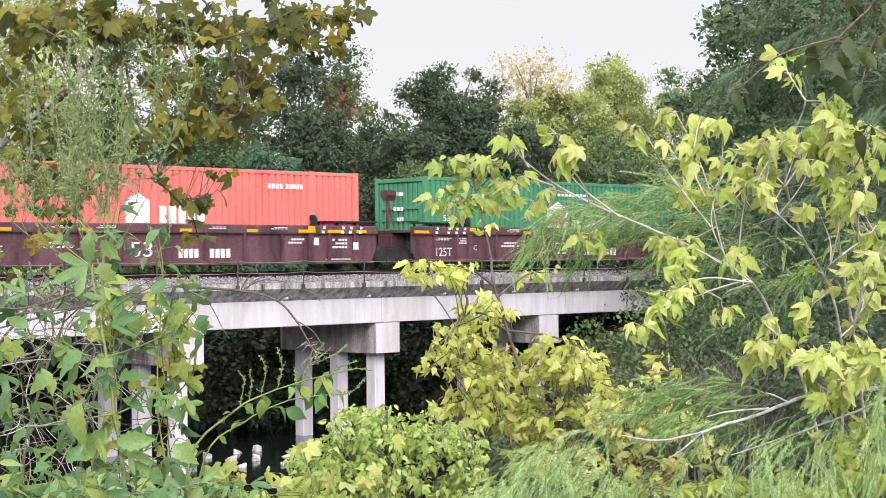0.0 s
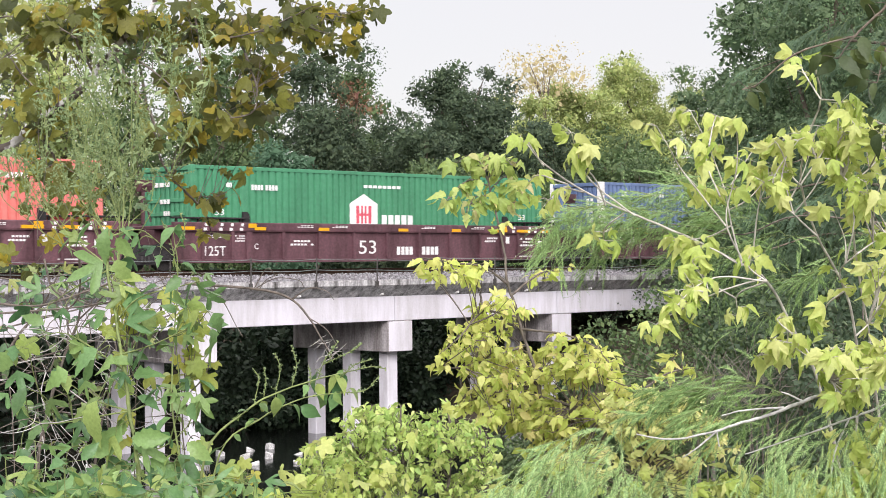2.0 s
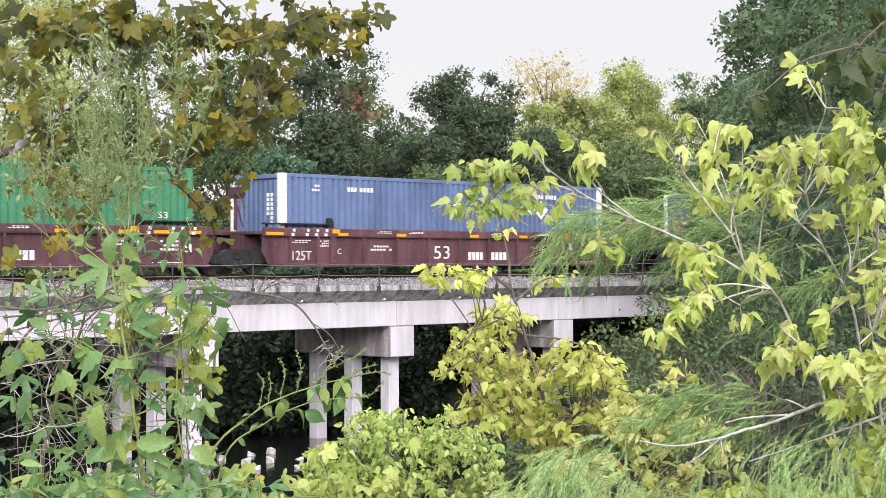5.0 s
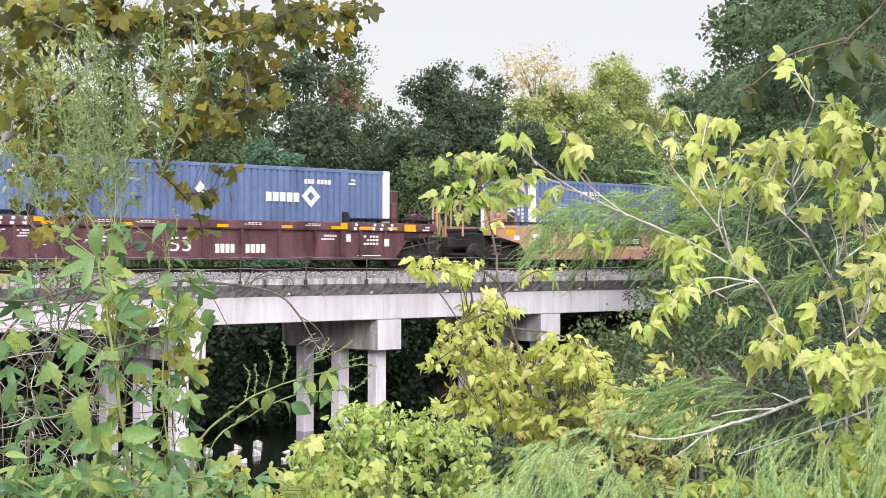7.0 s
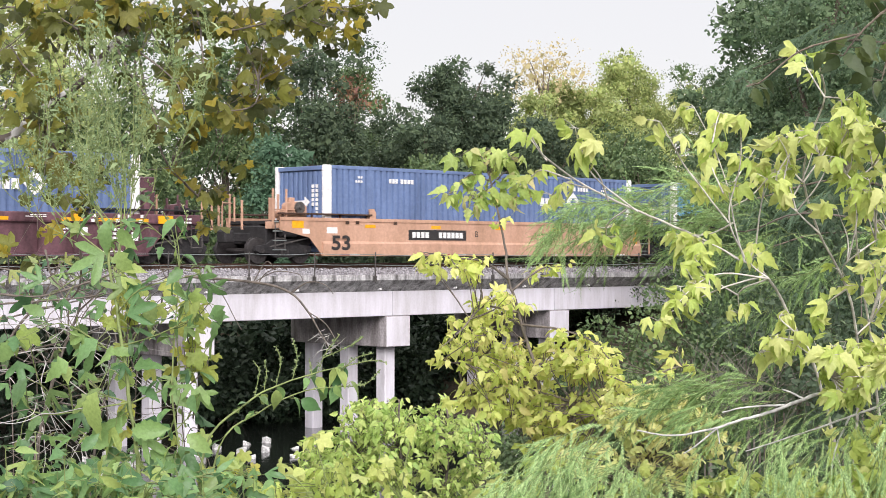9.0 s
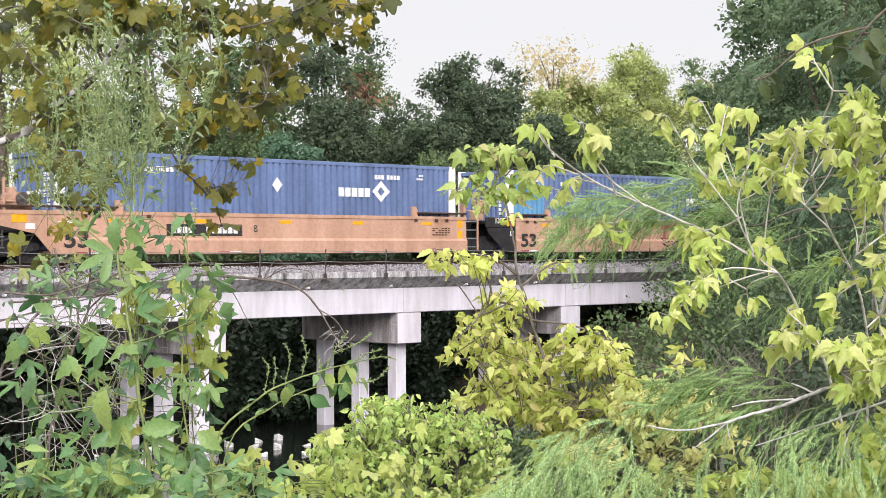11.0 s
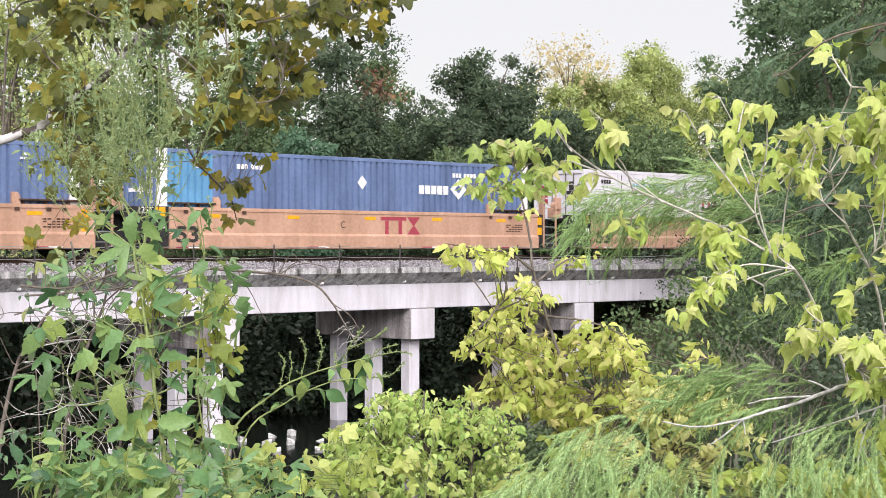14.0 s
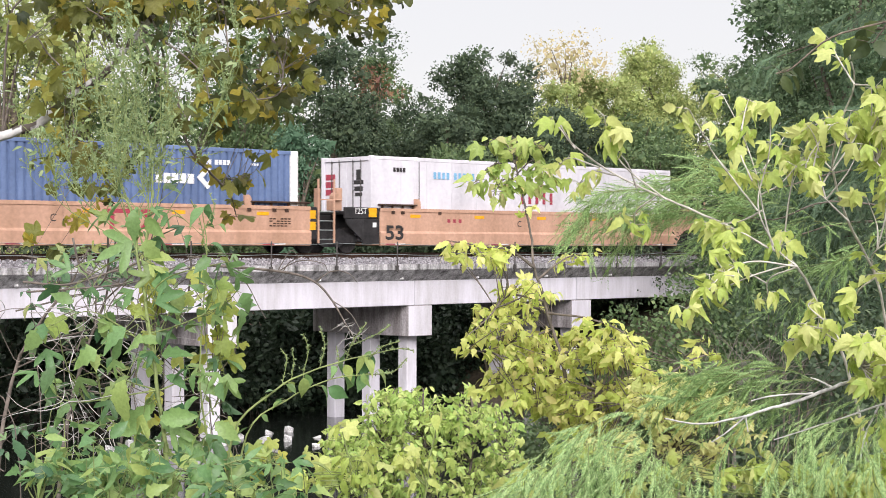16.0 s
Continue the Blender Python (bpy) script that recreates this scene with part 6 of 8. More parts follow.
tall.dress(way, 16, start=0.5, whorl=5)
way = tall.limb(line_at(6.2, (1.52, 0.01), (1.64, 0.08), (1.70, 0.12), deep=0.2), 0.0036, 0.0016, "branch")
tall.dress(way, 12, start=0.5, whorl=5)
way = tall.limb(line_at(6.2, (1.07, -0.02), (0.98, 0.04), (0.91, 0.03), deep=0.2), 0.0036, 0.0016, "branch")
tall.dress(way, 9, start=0.5, whorl=5)
way = tall.limb(line_at(6.2, (1.18, -0.09), (1.00, -0.07), (0.89, -0.11), (0.82, -0.17), deep=-0.2), 0.0036, 0.0016, "branch")
tall.dress(way, 16, start=0.5, whorl=5)
way = tall.limb(line_at(6.2, (1.16, -0.08), (0.98, -0.13), (0.80, -0.21), (0.74, -0.24), deep=-0.2), 0.0036, 0.0016, "branch")
tall.dress(way, 12, start=0.5, whorl=5)
way = tall.limb(line_at(6.2, (1.18, -0.09), (1.09, -0.14), (1.11, -0.23), deep=0.2), 0.0036, 0.0016, "branch")
tall.dress(way, 4, start=0.6, whorl=3)
way = tall.limb(line_at(6.2, (1.29, -0.30), (1.24, -0.24), (1.29, -0.23), deep=0.2), 0.0036, 0.0016, "branch")
tall.dress(way, 8, start=0.5, whorl=5)
way = tall.limb(line_at(6.2, (1.31, -0.32), (1.24, -0.33), (1.18, -0.38), deep=0.2), 0.0036, 0.0016, "branch")
tall.dress(way, 9, start=0.5, whorl=5)
way = tall.limb(line_at(6.2, (1.35, -0.39), (1.33, -0.33), (1.31, -0.38), deep=0.2), 0.0036, 0.0016, "branch")
tall.dress(way, 9, start=0.5, whorl=5)
way = tall.limb(line_at(6.2, (1.47, -0.13), (1.43, -0.18), (1.43, -0.26), deep=0.2), 0.0036, 0.0016, "branch")
tall.dress(way, 4, start=0.6, whorl=3)
way = tall.limb(line_at(6.2, (1.52, -0.39), (1.63, -0.35), (1.69, -0.44), deep=0.2), 0.0036, 0.0016, "branch")
tall.dress(way, 12, start=0.5, whorl=5)
way = tall.limb(line_at(6.2, (1.51, -0.30), (1.61, -0.22), (1.66, -0.09), deep=0.2), 0.0036, 0.0016, "branch")
tall.dress(way, 12, start=0.5, whorl=5)
way = tall.limb(line_at(6.2, (1.52, 0.01), (1.48, -0.05), (1.52, -0.12), deep=0.2), 0.0036, 0.0016, "branch")
tall.dress(way, 4, start=0.6, whorl=3)
way = tall.limb(line_at(6.2, (1.45, -0.51), (1.43, -0.44), (1.52, -0.40), deep=0.2), 0.0036, 0.0016, "branch")
tall.dress(way, 9, start=0.5, whorl=5)
way = tall.limb(line_at(6.2, (1.18, -0.09), (1.13, -0.03), (1.17, 0.04), deep=0.2), 0.0036, 0.0016, "branch")
tall.dress(way, 9, start=0.5, whorl=5)
way = tall.limb(line_at(6.2, (1.05, 0.12), (0.98, 0.08), (0.89, 0.07), deep=0.2), 0.0036, 0.0016, "branch")
tall.dress(way, 8, start=0.5, whorl=5)
way = tall.limb(line_at(6.2, (1.50, 0.27), (1.48, 0.32), (1.48, 0.34), deep=0.2), 0.0036, 0.0016, "branch")
tall.dress(way, 9, start=0.5, whorl=5)
tall.thicket(spot(1.47, 6.2, 0.50), (0.13, 0.30, 0.10), 6, 3, far_way)
tall.thicket(spot(1.60, 6.2, 0.42), (0.08, 0.30, 0.11), 5, 3, far_way)
tall.thicket(spot(0.92, 6.2, -0.07), (0.13, 0.30, 0.08), 6, 3, trunk_way)
tall.thicket(spot(1.58, 6.2, -0.03), (0.10, 0.30, 0.13), 7, 3, far_way)
tall.thicket(spot(1.56, 6.2, -0.39), (0.11, 0.30, 0.11), 7, 3, far_way)
tall.thicket(spot(1.24, 6.2, -0.32), (0.10, 0.30, 0.07), 4, 3, trunk_way)
tall.thicket(spot(1.52, 6.2, 0.23), (0.13, 0.30, 0.08), 4, 3, far_way)
tall.thicket(spot(1.41, 6.2, 0.44), (0.13, 0.30, 0.13), 3, 3, far_way)
tall.thicket(spot(1.47, 6.2, -0.49), (0.07, 0.25, 0.07), 9, 5, far_way)
tall.thicket(spot(1.58, 6.2, -0.40), (0.06, 0.25, 0.08), 9, 5, far_way)
tall.thicket(spot(1.52, 6.2, 0.47), (0.10, 0.25, 0.06), 9, 5, far_way)
tall.thicket(spot(1.60, 6.2, 0.26), (0.05, 0.25, 0.06), 6, 5, far_way)
tall.thicket(spot(1.39, 6.2, -0.36), (0.06, 0.25, 0.04), 5, 5, far_way)
tall.thicket(spot(1.27, 6.2, 0.43), (0.06, 0.25, 0.03), 4, 5, far_way)
tall.thicket(spot(1.22, 6.2, 0.30), (0.05, 0.25, 0.03), 4, 5, far_way)
tall.finish(600)

low_base = spot(1.55, 6.6)
low_base[2] = ground_at(low_base[0], low_base[1])
low = Plant("sapling", "low yellow-green sapling shoots under the cypress sprays", "sapling", low_base, M_LEAF_SAP, M_STEM, 30, 0.066, "droop", "saplings on the bank", down=0.7)
way = low.limb([low_base] + line_at(6.6, (1.52, -1.68), (1.50, -1.11), (1.48, -0.91)), 0.0045, 0.0023, "stem")
low.dress(way, 6)
way = low.limb([low_base] + line_at(6.6, (1.73, -1.68), (1.71, -1.11), (1.72, -0.86)), 0.0045, 0.0023, "stem")
low.dress(way, 8)
way = low.limb([low_base] + line_at(6.6, (1.39, -1.68), (1.38, -1.13), (1.39, -0.93)), 0.0045, 0.0023, "stem")
low.dress(way, 6)
low.thicket(spot(1.48, 6.6, -0.93), (0.20, 0.20, 0.04), 10, 3, 0)
low.thicket(spot(1.71, 6.6, -0.88), (0.09, 0.20, 0.08), 10, 3, 0)
low.thicket(spot(1.46, 6.6, -0.90), (0.11, 0.25, 0.06), 10, 3, 0)
low.thicket(spot(1.66, 6.6, -0.88), (0.10, 0.25, 0.09), 14, 3, 0)
low.thicket(spot(1.57, 6.6, -0.79), (0.09, 0.25, 0.06), 6, 3, 0)
low.thicket(spot(1.68, 6.6, -0.70), (0.07, 0.25, 0.07), 6, 3, 0)
low.thicket(spot(1.39, 6.6, -0.95), (0.09, 0.25, 0.03), 6, 3, 0)
low.thicket(spot(0.83, 6.6, -0.90), (0.11, 0.25, 0.06), 6, 3, 0)
low.thicket(spot(0.60, 6.6, -0.95), (0.11, 0.25, 0.03), 5, 3, 0)
low.thicket(spot(1.16, 6.6, -0.88), (0.14, 0.25, 0.07), 6, 3, 0)
low.thicket(spot(0.37, 6.6, -0.83), (0.06, 0.25, 0.06), 4, 3, 0)
low.thicket(spot(1.62, 6.6, -0.95), (0.14, 0.25, 0.04), 8, 3, 0)
low.thicket(spot(1.72, 6.6, -0.81), (0.06, 0.25, 0.07), 6, 3, 0)
low.thicket(spot(1.05, 6.6, -0.92), (0.11, 0.25, 0.05), 6, 3, 0)
low.thicket(spot(1.28, 6.6, -0.92), (0.11, 0.25, 0.05), 6, 3, 0)
low.finish(300)

shade_base = spot(1.71, 6)
shade_base[2] = ground_at(shade_base[0], shade_base[1])
shade = Plant("overhanging_branch", "broad leaves on an overhanging branch, coloured dark as if backlit", "branch", shade_base, M_LEAF_SHADE, M_BARK, 24, 0.09, "ovate toothed", "")
trunk_way = shade.limb([shade_base] + line_at(6, (1.88, -0.91), (1.86, 0.32), (1.71, 0.98), (1.57, 0.89), (1.47, 0.80), (1.41, 0.72)), 0.0103, 0.0025, "trunk")
shade.dress(trunk_way, 12, start=0.6)
way = shade.limb(line_at(6, (1.71, 0.98), (1.59, 0.77), (1.55, 0.63)), 0.0051, 0.0021, "branch")
shade.dress(way, 10, start=0.4)
way = shade.limb(line_at(6, (1.86, 0.32), (1.67, 0.42), (1.59, 0.47)), 0.0062, 0.0021, "branch")
shade.dress(way, 6)
way = shade.limb(line_at(6, (1.47, 0.80), (1.26, 0.74), (1.12, 0.63), (1.06, 0.61)), 0.0041, 0.0016, "branch")
shade.dress(way, 4, start=0.8)
shade.finish(300)

sycamore_base = spot(-5.35, 13)
sycamore_base[2] = ground_at(sycamore_base[0], sycamore_base[1])
sycamore = Plant("sycamore_tree", "sycamore with turning olive and yellow leaves and peeling pale bark", "tree", sycamore_base, M_LEAF_SYC, M_TWIG, 25, 0.122, "syc", "", twig=M_TWIG, down=0.6)
trunk_way = sycamore.limb([sycamore_base] + line_at(13, (-5.26, -1.97), (-4.95, -0.19), (-4.19, 0.56), (-3.75, 0.84), (-3.48, 0.93), (-3.26, 1.12), (-2.99, 1.30), (-2.82, 1.48), (-2.66, 1.67), (-2.53, 1.81), (-2.37, 1.99), (-2.19, 2.30)), 0.0489, 0.0178, "trunk", M_BARK_PALE)
way = sycamore.limb(line_at(13, (-2.44, 1.90), (-1.99, 1.73), (-1.75, 1.71), (-1.47, 1.74), (-1.24, 1.80), (-1.02, 1.88), deep=-0.8), 0.0107, 0.0036, "branch")
sycamore.dress(way, 26, start=0.3)
way = sycamore.limb(line_at(13, (-2.66, 1.65), (-2.48, 1.38), (-2.28, 1.14), (-2.16, 0.93), deep=-0.8), 0.0107, 0.0036, "branch")
sycamore.dress(way, 12, start=0.3)
way = sycamore.limb(line_at(13, (-2.64, 1.67), (-2.41, 1.55), (-2.10, 1.31), (-1.98, 1.07), deep=-0.8), 0.0107, 0.0036, "branch")
sycamore.dress(way, 12, start=0.3)
way = sycamore.limb(line_at(13, (-2.82, 1.50), (-2.89, 1.73), (-2.70, 1.90), (-2.43, 1.99), deep=-0.8), 0.0107, 0.0036, "branch")
sycamore.dress(way, 14, start=0.3)
way = sycamore.limb(line_at(13, (-2.19, 2.30), (-1.73, 2.29), (-1.44, 2.18), (-1.04, 2.03), (-0.77, 2.04), deep=0.8), 0.0107, 0.0036, "branch")
sycamore.dress(way, 30, start=0.3)
way = sycamore.limb(line_at(13, (-2.19, 2.30), (-1.82, 2.06), (-1.67, 1.68), (-1.55, 1.52), (-1.43, 1.31), deep=0.8), 0.0107, 0.0036, "branch")
sycamore.dress(way, 22, start=0.3)
way = sycamore.limb(line_at(13, (-1.62, 1.63), (-1.50, 1.34), (-1.51, 1.12), (-1.73, 1.05), deep=-0.8), 0.0107, 0.0036, "branch")
sycamore.dress(way, 14, start=0.3)
way = sycamore.limb(line_at(13, (-3.22, 1.15), (-3.31, 0.99), (-3.46, 0.79), deep=0.8), 0.0107, 0.0036, "branch")
sycamore.dress(way, 10, start=0.3)
way = sycamore.limb(line_at(13, (-3.75, 0.84), (-3.50, 1.55), (-3.21, 1.39), (-3.02, 1.20), deep=-0.8), 0.0107, 0.0036, "branch")
sycamore.dress(way, 12, start=0.3)
way = sycamore.limb(line_at(13, (-3.75, 0.84), (-3.59, 1.81), (-3.08, 1.82), (-2.77, 1.66), deep=-0.8), 0.0107, 0.0036, "branch")
sycamore.dress(way, 16, start=0.3)
way = sycamore.limb(line_at(13, (-2.37, 1.19), (-2.32, 0.80), (-2.17, 0.58), (-1.97, 0.52), (-1.88, 0.53), deep=0.8), 0.0107, 0.0036, "branch")
sycamore.dress(way, 14, start=0.3)
way = sycamore.limb(line_at(13, (-2.11, 0.56), (-2.01, 0.40), (-2.01, 0.22), deep=0.8), 0.0107, 0.0036, "branch")
sycamore.dress(way, 8, start=0.3)
way = sycamore.limb(line_at(13, (-3.21, 0.96), (-3.13, 0.72), (-2.99, 0.58), deep=0.8), 0.0107, 0.0036, "branch")
sycamore.dress(way, 10, start=0.3)
way = sycamore.limb(line_at(13, (-2.19, 2.30), (-1.98, 1.90), (-1.89, 1.52), (-1.83, 1.32), deep=-0.8), 0.0107, 0.0036, "branch")
sycamore.dress(way, 12, start=0.3)
way = sycamore.limb(line_at(13, (-2.37, 1.99), (-2.31, 1.73), (-2.35, 1.54), deep=0.8), 0.0107, 0.0036, "branch")
sycamore.dress(way, 8, start=0.3)
sycamore.thicket(spot(-2.95, 13, 1.90), (0.49, 0.90, 0.17), 20, 3, trunk_way)
sycamore.thicket(spot(-2.33, 13, 1.85), (0.40, 0.90, 0.17), 20, 3, trunk_way)
sycamore.thicket(spot(-1.79, 13, 1.90), (0.40, 0.90, 0.18), 23, 3, trunk_way)
sycamore.thicket(spot(-1.26, 13, 1.90), (0.36, 0.90, 0.17), 18, 3, trunk_way)
sycamore.thicket(spot(-0.88, 13, 1.76), (0.20, 0.90, 0.12), 9, 3, trunk_way)
sycamore.thicket(spot(-0.71, 13, 1.94), (0.11, 0.90, 0.09), 5, 3, trunk_way)
sycamore.thicket(spot(-1.57, 13, 1.54), (0.13, 0.90, 0.13), 7, 3, trunk_way)
sycamore.thicket(spot(-1.53, 13, 1.19), (0.20, 0.90, 0.05), 5, 3, trunk_way)
sycamore.thicket(spot(-1.79, 13, 1.11), (0.20, 0.90, 0.05), 5, 3, trunk_way)
sycamore.thicket(spot(-2.11, 13, 1.08), (0.13, 0.90, 0.09), 3, 3, trunk_way)
sycamore.thicket(spot(-3.31, 13, 1.28), (0.18, 0.90, 0.22), 7, 3, trunk_way)
sycamore.thicket(spot(-3.22, 13, 0.79), (0.22, 0.90, 0.11), 5, 3, trunk_way)
sycamore.thicket(spot(-3.15, 13, 0.61), (0.18, 0.90, 0.18), 5, 3, trunk_way)
sycamore.thicket(spot(-2.99, 13, 0.39), (0.16, 0.90, 0.11), 3, 3, trunk_way)
sycamore.thicket(spot(-3.28, 13, 0.25), (0.13, 0.90, 0.13), 2, 3, trunk_way)
sycamore.thicket(spot(-2.75, 13, 0.70), (0.13, 0.90, 0.13), 3, 3, trunk_way)
sycamore.thicket(spot(-3.35, 13, -0.06), (0.18, 0.90, 0.09), 2, 3, trunk_way)
sycamore.thicket(spot(-3.22, 13, 1.89), (0.27, 0.90, 0.11), 12, 2, trunk_way)
sycamore.thicket(spot(-3.39, 13, 1.69), (0.13, 0.90, 0.13), 6, 2, trunk_way)
sycamore.thicket(spot(-3.24, 13, 1.27), (0.18, 0.90, 0.13), 9, 2, trunk_way)
sycamore.thicket(spot(-3.42, 13, 1.12), (0.11, 0.90, 0.13), 4, 2, trunk_way)
sycamore.thicket(spot(-3.22, 13, 1.07), (0.16, 0.90, 0.09), 6, 2, trunk_way)
sycamore.thicket(spot(-2.99, 13, 1.78), (0.18, 0.90, 0.11), 7, 2, trunk_way)
sycamore.thicket(spot(-2.71, 13, 1.89), (0.22, 0.90, 0.10), 9, 2, trunk_way)
sycamore.thicket(spot(-2.35, 13, 1.87), (0.22, 0.90, 0.11), 8, 2, trunk_way)
sycamore.thicket(spot(-1.48, 13, 1.49), (0.13, 0.90, 0.16), 8, 2, trunk_way)
sycamore.thicket(spot(-1.73, 13, 1.27), (0.18, 0.90, 0.08), 6, 2, trunk_way)
sycamore.thicket(spot(-1.97, 13, 1.14), (0.16, 0.90, 0.07), 6, 2, trunk_way)
sycamore.thicket(spot(-1.73, 13, 1.06), (0.20, 0.90, 0.07), 7, 2, trunk_way)
sycamore.thicket(spot(-1.99, 13, 0.94), (0.16, 0.90, 0.06), 4, 2, trunk_way)
sycamore.thicket(spot(-1.32, 13, 1.21), (0.06, 0.90, 0.06), 2, 2, trunk_way)
sycamore.thicket(spot(-2.23, 13, 1.43), (0.10, 0.90, 0.09), 3, 2, trunk_way)
sycamore.thicket(spot(-1.91, 13, 1.40), (0.09, 0.90, 0.10), 3, 2, trunk_way)
sycamore.thicket(spot(-2.04, 13, 1.67), (0.09, 0.90, 0.16), 4, 2, trunk_way)
sycamore.thicket(spot(-3.35, 13, 0.67), (0.11, 0.90, 0.08), 3, 2, trunk_way)
sycamore.thicket(spot(-3.11, 13, 0.74), (0.11, 0.90, 0.11), 3, 2, trunk_way)
sycamore.thicket(spot(-1.77, 13, 0.72), (0.06, 0.90, 0.04), 2, 2, trunk_way)
sycamore.thicket(spot(-1.08, 13, 1.74), (0.13, 0.90, 0.09), 4, 2, trunk_way)
sycamore.thicket(spot(-1.40, 13, 1.69), (0.18, 0.90, 0.13), 4, 2, trunk_way)
sycamore.finish(300)

vine_base = spot(-1.32, 7)
vine_base[2] = ground_at(vine_base[0], vine_base[1])
vine = Plant("tall_weed", "tall leafy weed with lobed green and yellowing leaves", "weed", vine_base, M_LEAF_VINE, M_STEM, 26, 0.105, "tri toothed tri lobed", "weeds on the bank")
trunk_way = vine.limb([vine_base] + line_at(7, (-1.31, -1.78), (-1.33, -1.02), (-1.34, -0.82), (-1.37, -0.63), (-1.39, -0.46), (-1.41, -0.34), (-1.43, -0.20), (-1.46, -0.03), (-1.45, 0.14)), 0.0120, 0.0048, "stalk")
vine.dress(trunk_way, 18, start=0.3, whorl=2)
way = vine.limb(line_at(7, (-1.39, -0.46), (-1.54, -0.37), (-1.63, -0.33), deep=0.2), 0.0038, 0.0017, "branch")
vine.dress(way, 2, start=0.35, whorl=2)
way = vine.limb(line_at(7, (-1.40, -0.39), (-1.24, -0.34), (-1.06, -0.26), (-0.99, -0.20), deep=-0.3), 0.0038, 0.0017, "branch")
vine.dress(way, 6, start=0.35, whorl=2)
way = vine.limb(line_at(7, (-1.36, -0.63), (-1.22, -0.57), (-1.12, -0.50), deep=0.2), 0.0038, 0.0017, "branch")
vine.dress(way, 4, start=0.35, whorl=2)
way = vine.limb(line_at(7, (-1.34, -0.82), (-1.22, -0.78), (-1.14, -0.70), deep=0.2), 0.0038, 0.0017, "branch")
vine.dress(way, 4, start=0.35, whorl=2)
way = vine.limb(line_at(7, (-1.34, -0.92), (-1.51, -0.83), (-1.63, -0.77), deep=0.2), 0.0038, 0.0017, "branch")
vine.dress(way, 3, start=0.35, whorl=2)
way = vine.limb(line_at(7, (-1.42, -0.25), (-1.31, -0.15), (-1.12, -0.10), (-1.02, -0.08), deep=-0.3), 0.0038, 0.0017, "branch")
vine.dress(way, 4, start=0.35, whorl=2)
way = vine.limb(line_at(7, (-1.45, -0.03), (-1.61, -0.10), (-1.78, -0.20), deep=0.2), 0.0038, 0.0017, "branch")
vine.dress(way, 3, start=0.35, whorl=2)
way = vine.limb(line_at(7, (-1.37, -0.63), (-1.54, -0.59), (-1.68, -0.52), deep=0.2), 0.0038, 0.0017, "branch")
vine.dress(way, 3, start=0.35, whorl=2)
way = vine.limb(line_at(7, (-1.33, -0.99), (-1.14, -0.95), (-0.94, -0.89), (-0.83, -0.90), deep=-0.3), 0.0038, 0.0017, "branch")
vine.dress(way, 5, start=0.35, whorl=2)
way = vine.limb(line_at(7, (-1.33, -1.06), (-1.50, -0.95), (-1.68, -0.91), (-1.75, -0.85), deep=-0.3), 0.0038, 0.0017, "branch")
vine.dress(way, 5, start=0.35, whorl=2)
way = vine.limb(line_at(7, (-1.39, -0.44), (-1.30, -0.25), (-1.12, -0.16), deep=0.2), 0.0038, 0.0017, "branch")
vine.dress(way, 3, start=0.35, whorl=2)
way = vine.limb(line_at(7, (-1.45, 0.09), (-1.54, 0.19), (-1.61, 0.12), deep=0.2), 0.0038, 0.0017, "branch")
vine.dress(way, 2, start=0.35, whorl=2)
way = vine.limb(line_at(7, (-1.45, 0.11), (-1.34, 0.14), (-1.26, 0.07), deep=0.2), 0.0038, 0.0017, "branch")
vine.dress(way, 3, start=0.35, whorl=2)
way = vine.limb(line_at(7, (-1.37, -0.63), (-1.76, -0.69), (-1.90, -0.60), deep=0.2), 0.0038, 0.0017, "branch")
vine.dress(way, 4, start=0.35, whorl=2)
vine.thicket(spot(-1.16, 7, -0.32), (0.13, 0.30, 0.14), 4, 2, trunk_way)
vine.thicket(spot(-1.23, 7, -0.89), (0.19, 0.30, 0.08), 5, 2, trunk_way)
vine.thicket(spot(-0.92, 7, -0.95), (0.11, 0.30, 0.07), 4, 2, trunk_way)
vine.thicket(spot(-1.47, 7, -0.94), (0.13, 0.30, 0.08), 3, 2, trunk_way)
vine.thicket(spot(-1.73, 7, -0.93), (0.13, 0.30, 0.08), 3, 2, trunk_way)
vine.thicket(spot(-1.76, 7, -0.44), (0.11, 0.30, 0.10), 2, 2, trunk_way)
vine.thicket(spot(-1.09, 7, -0.56), (0.08, 0.30, 0.13), 2, 2, trunk_way)
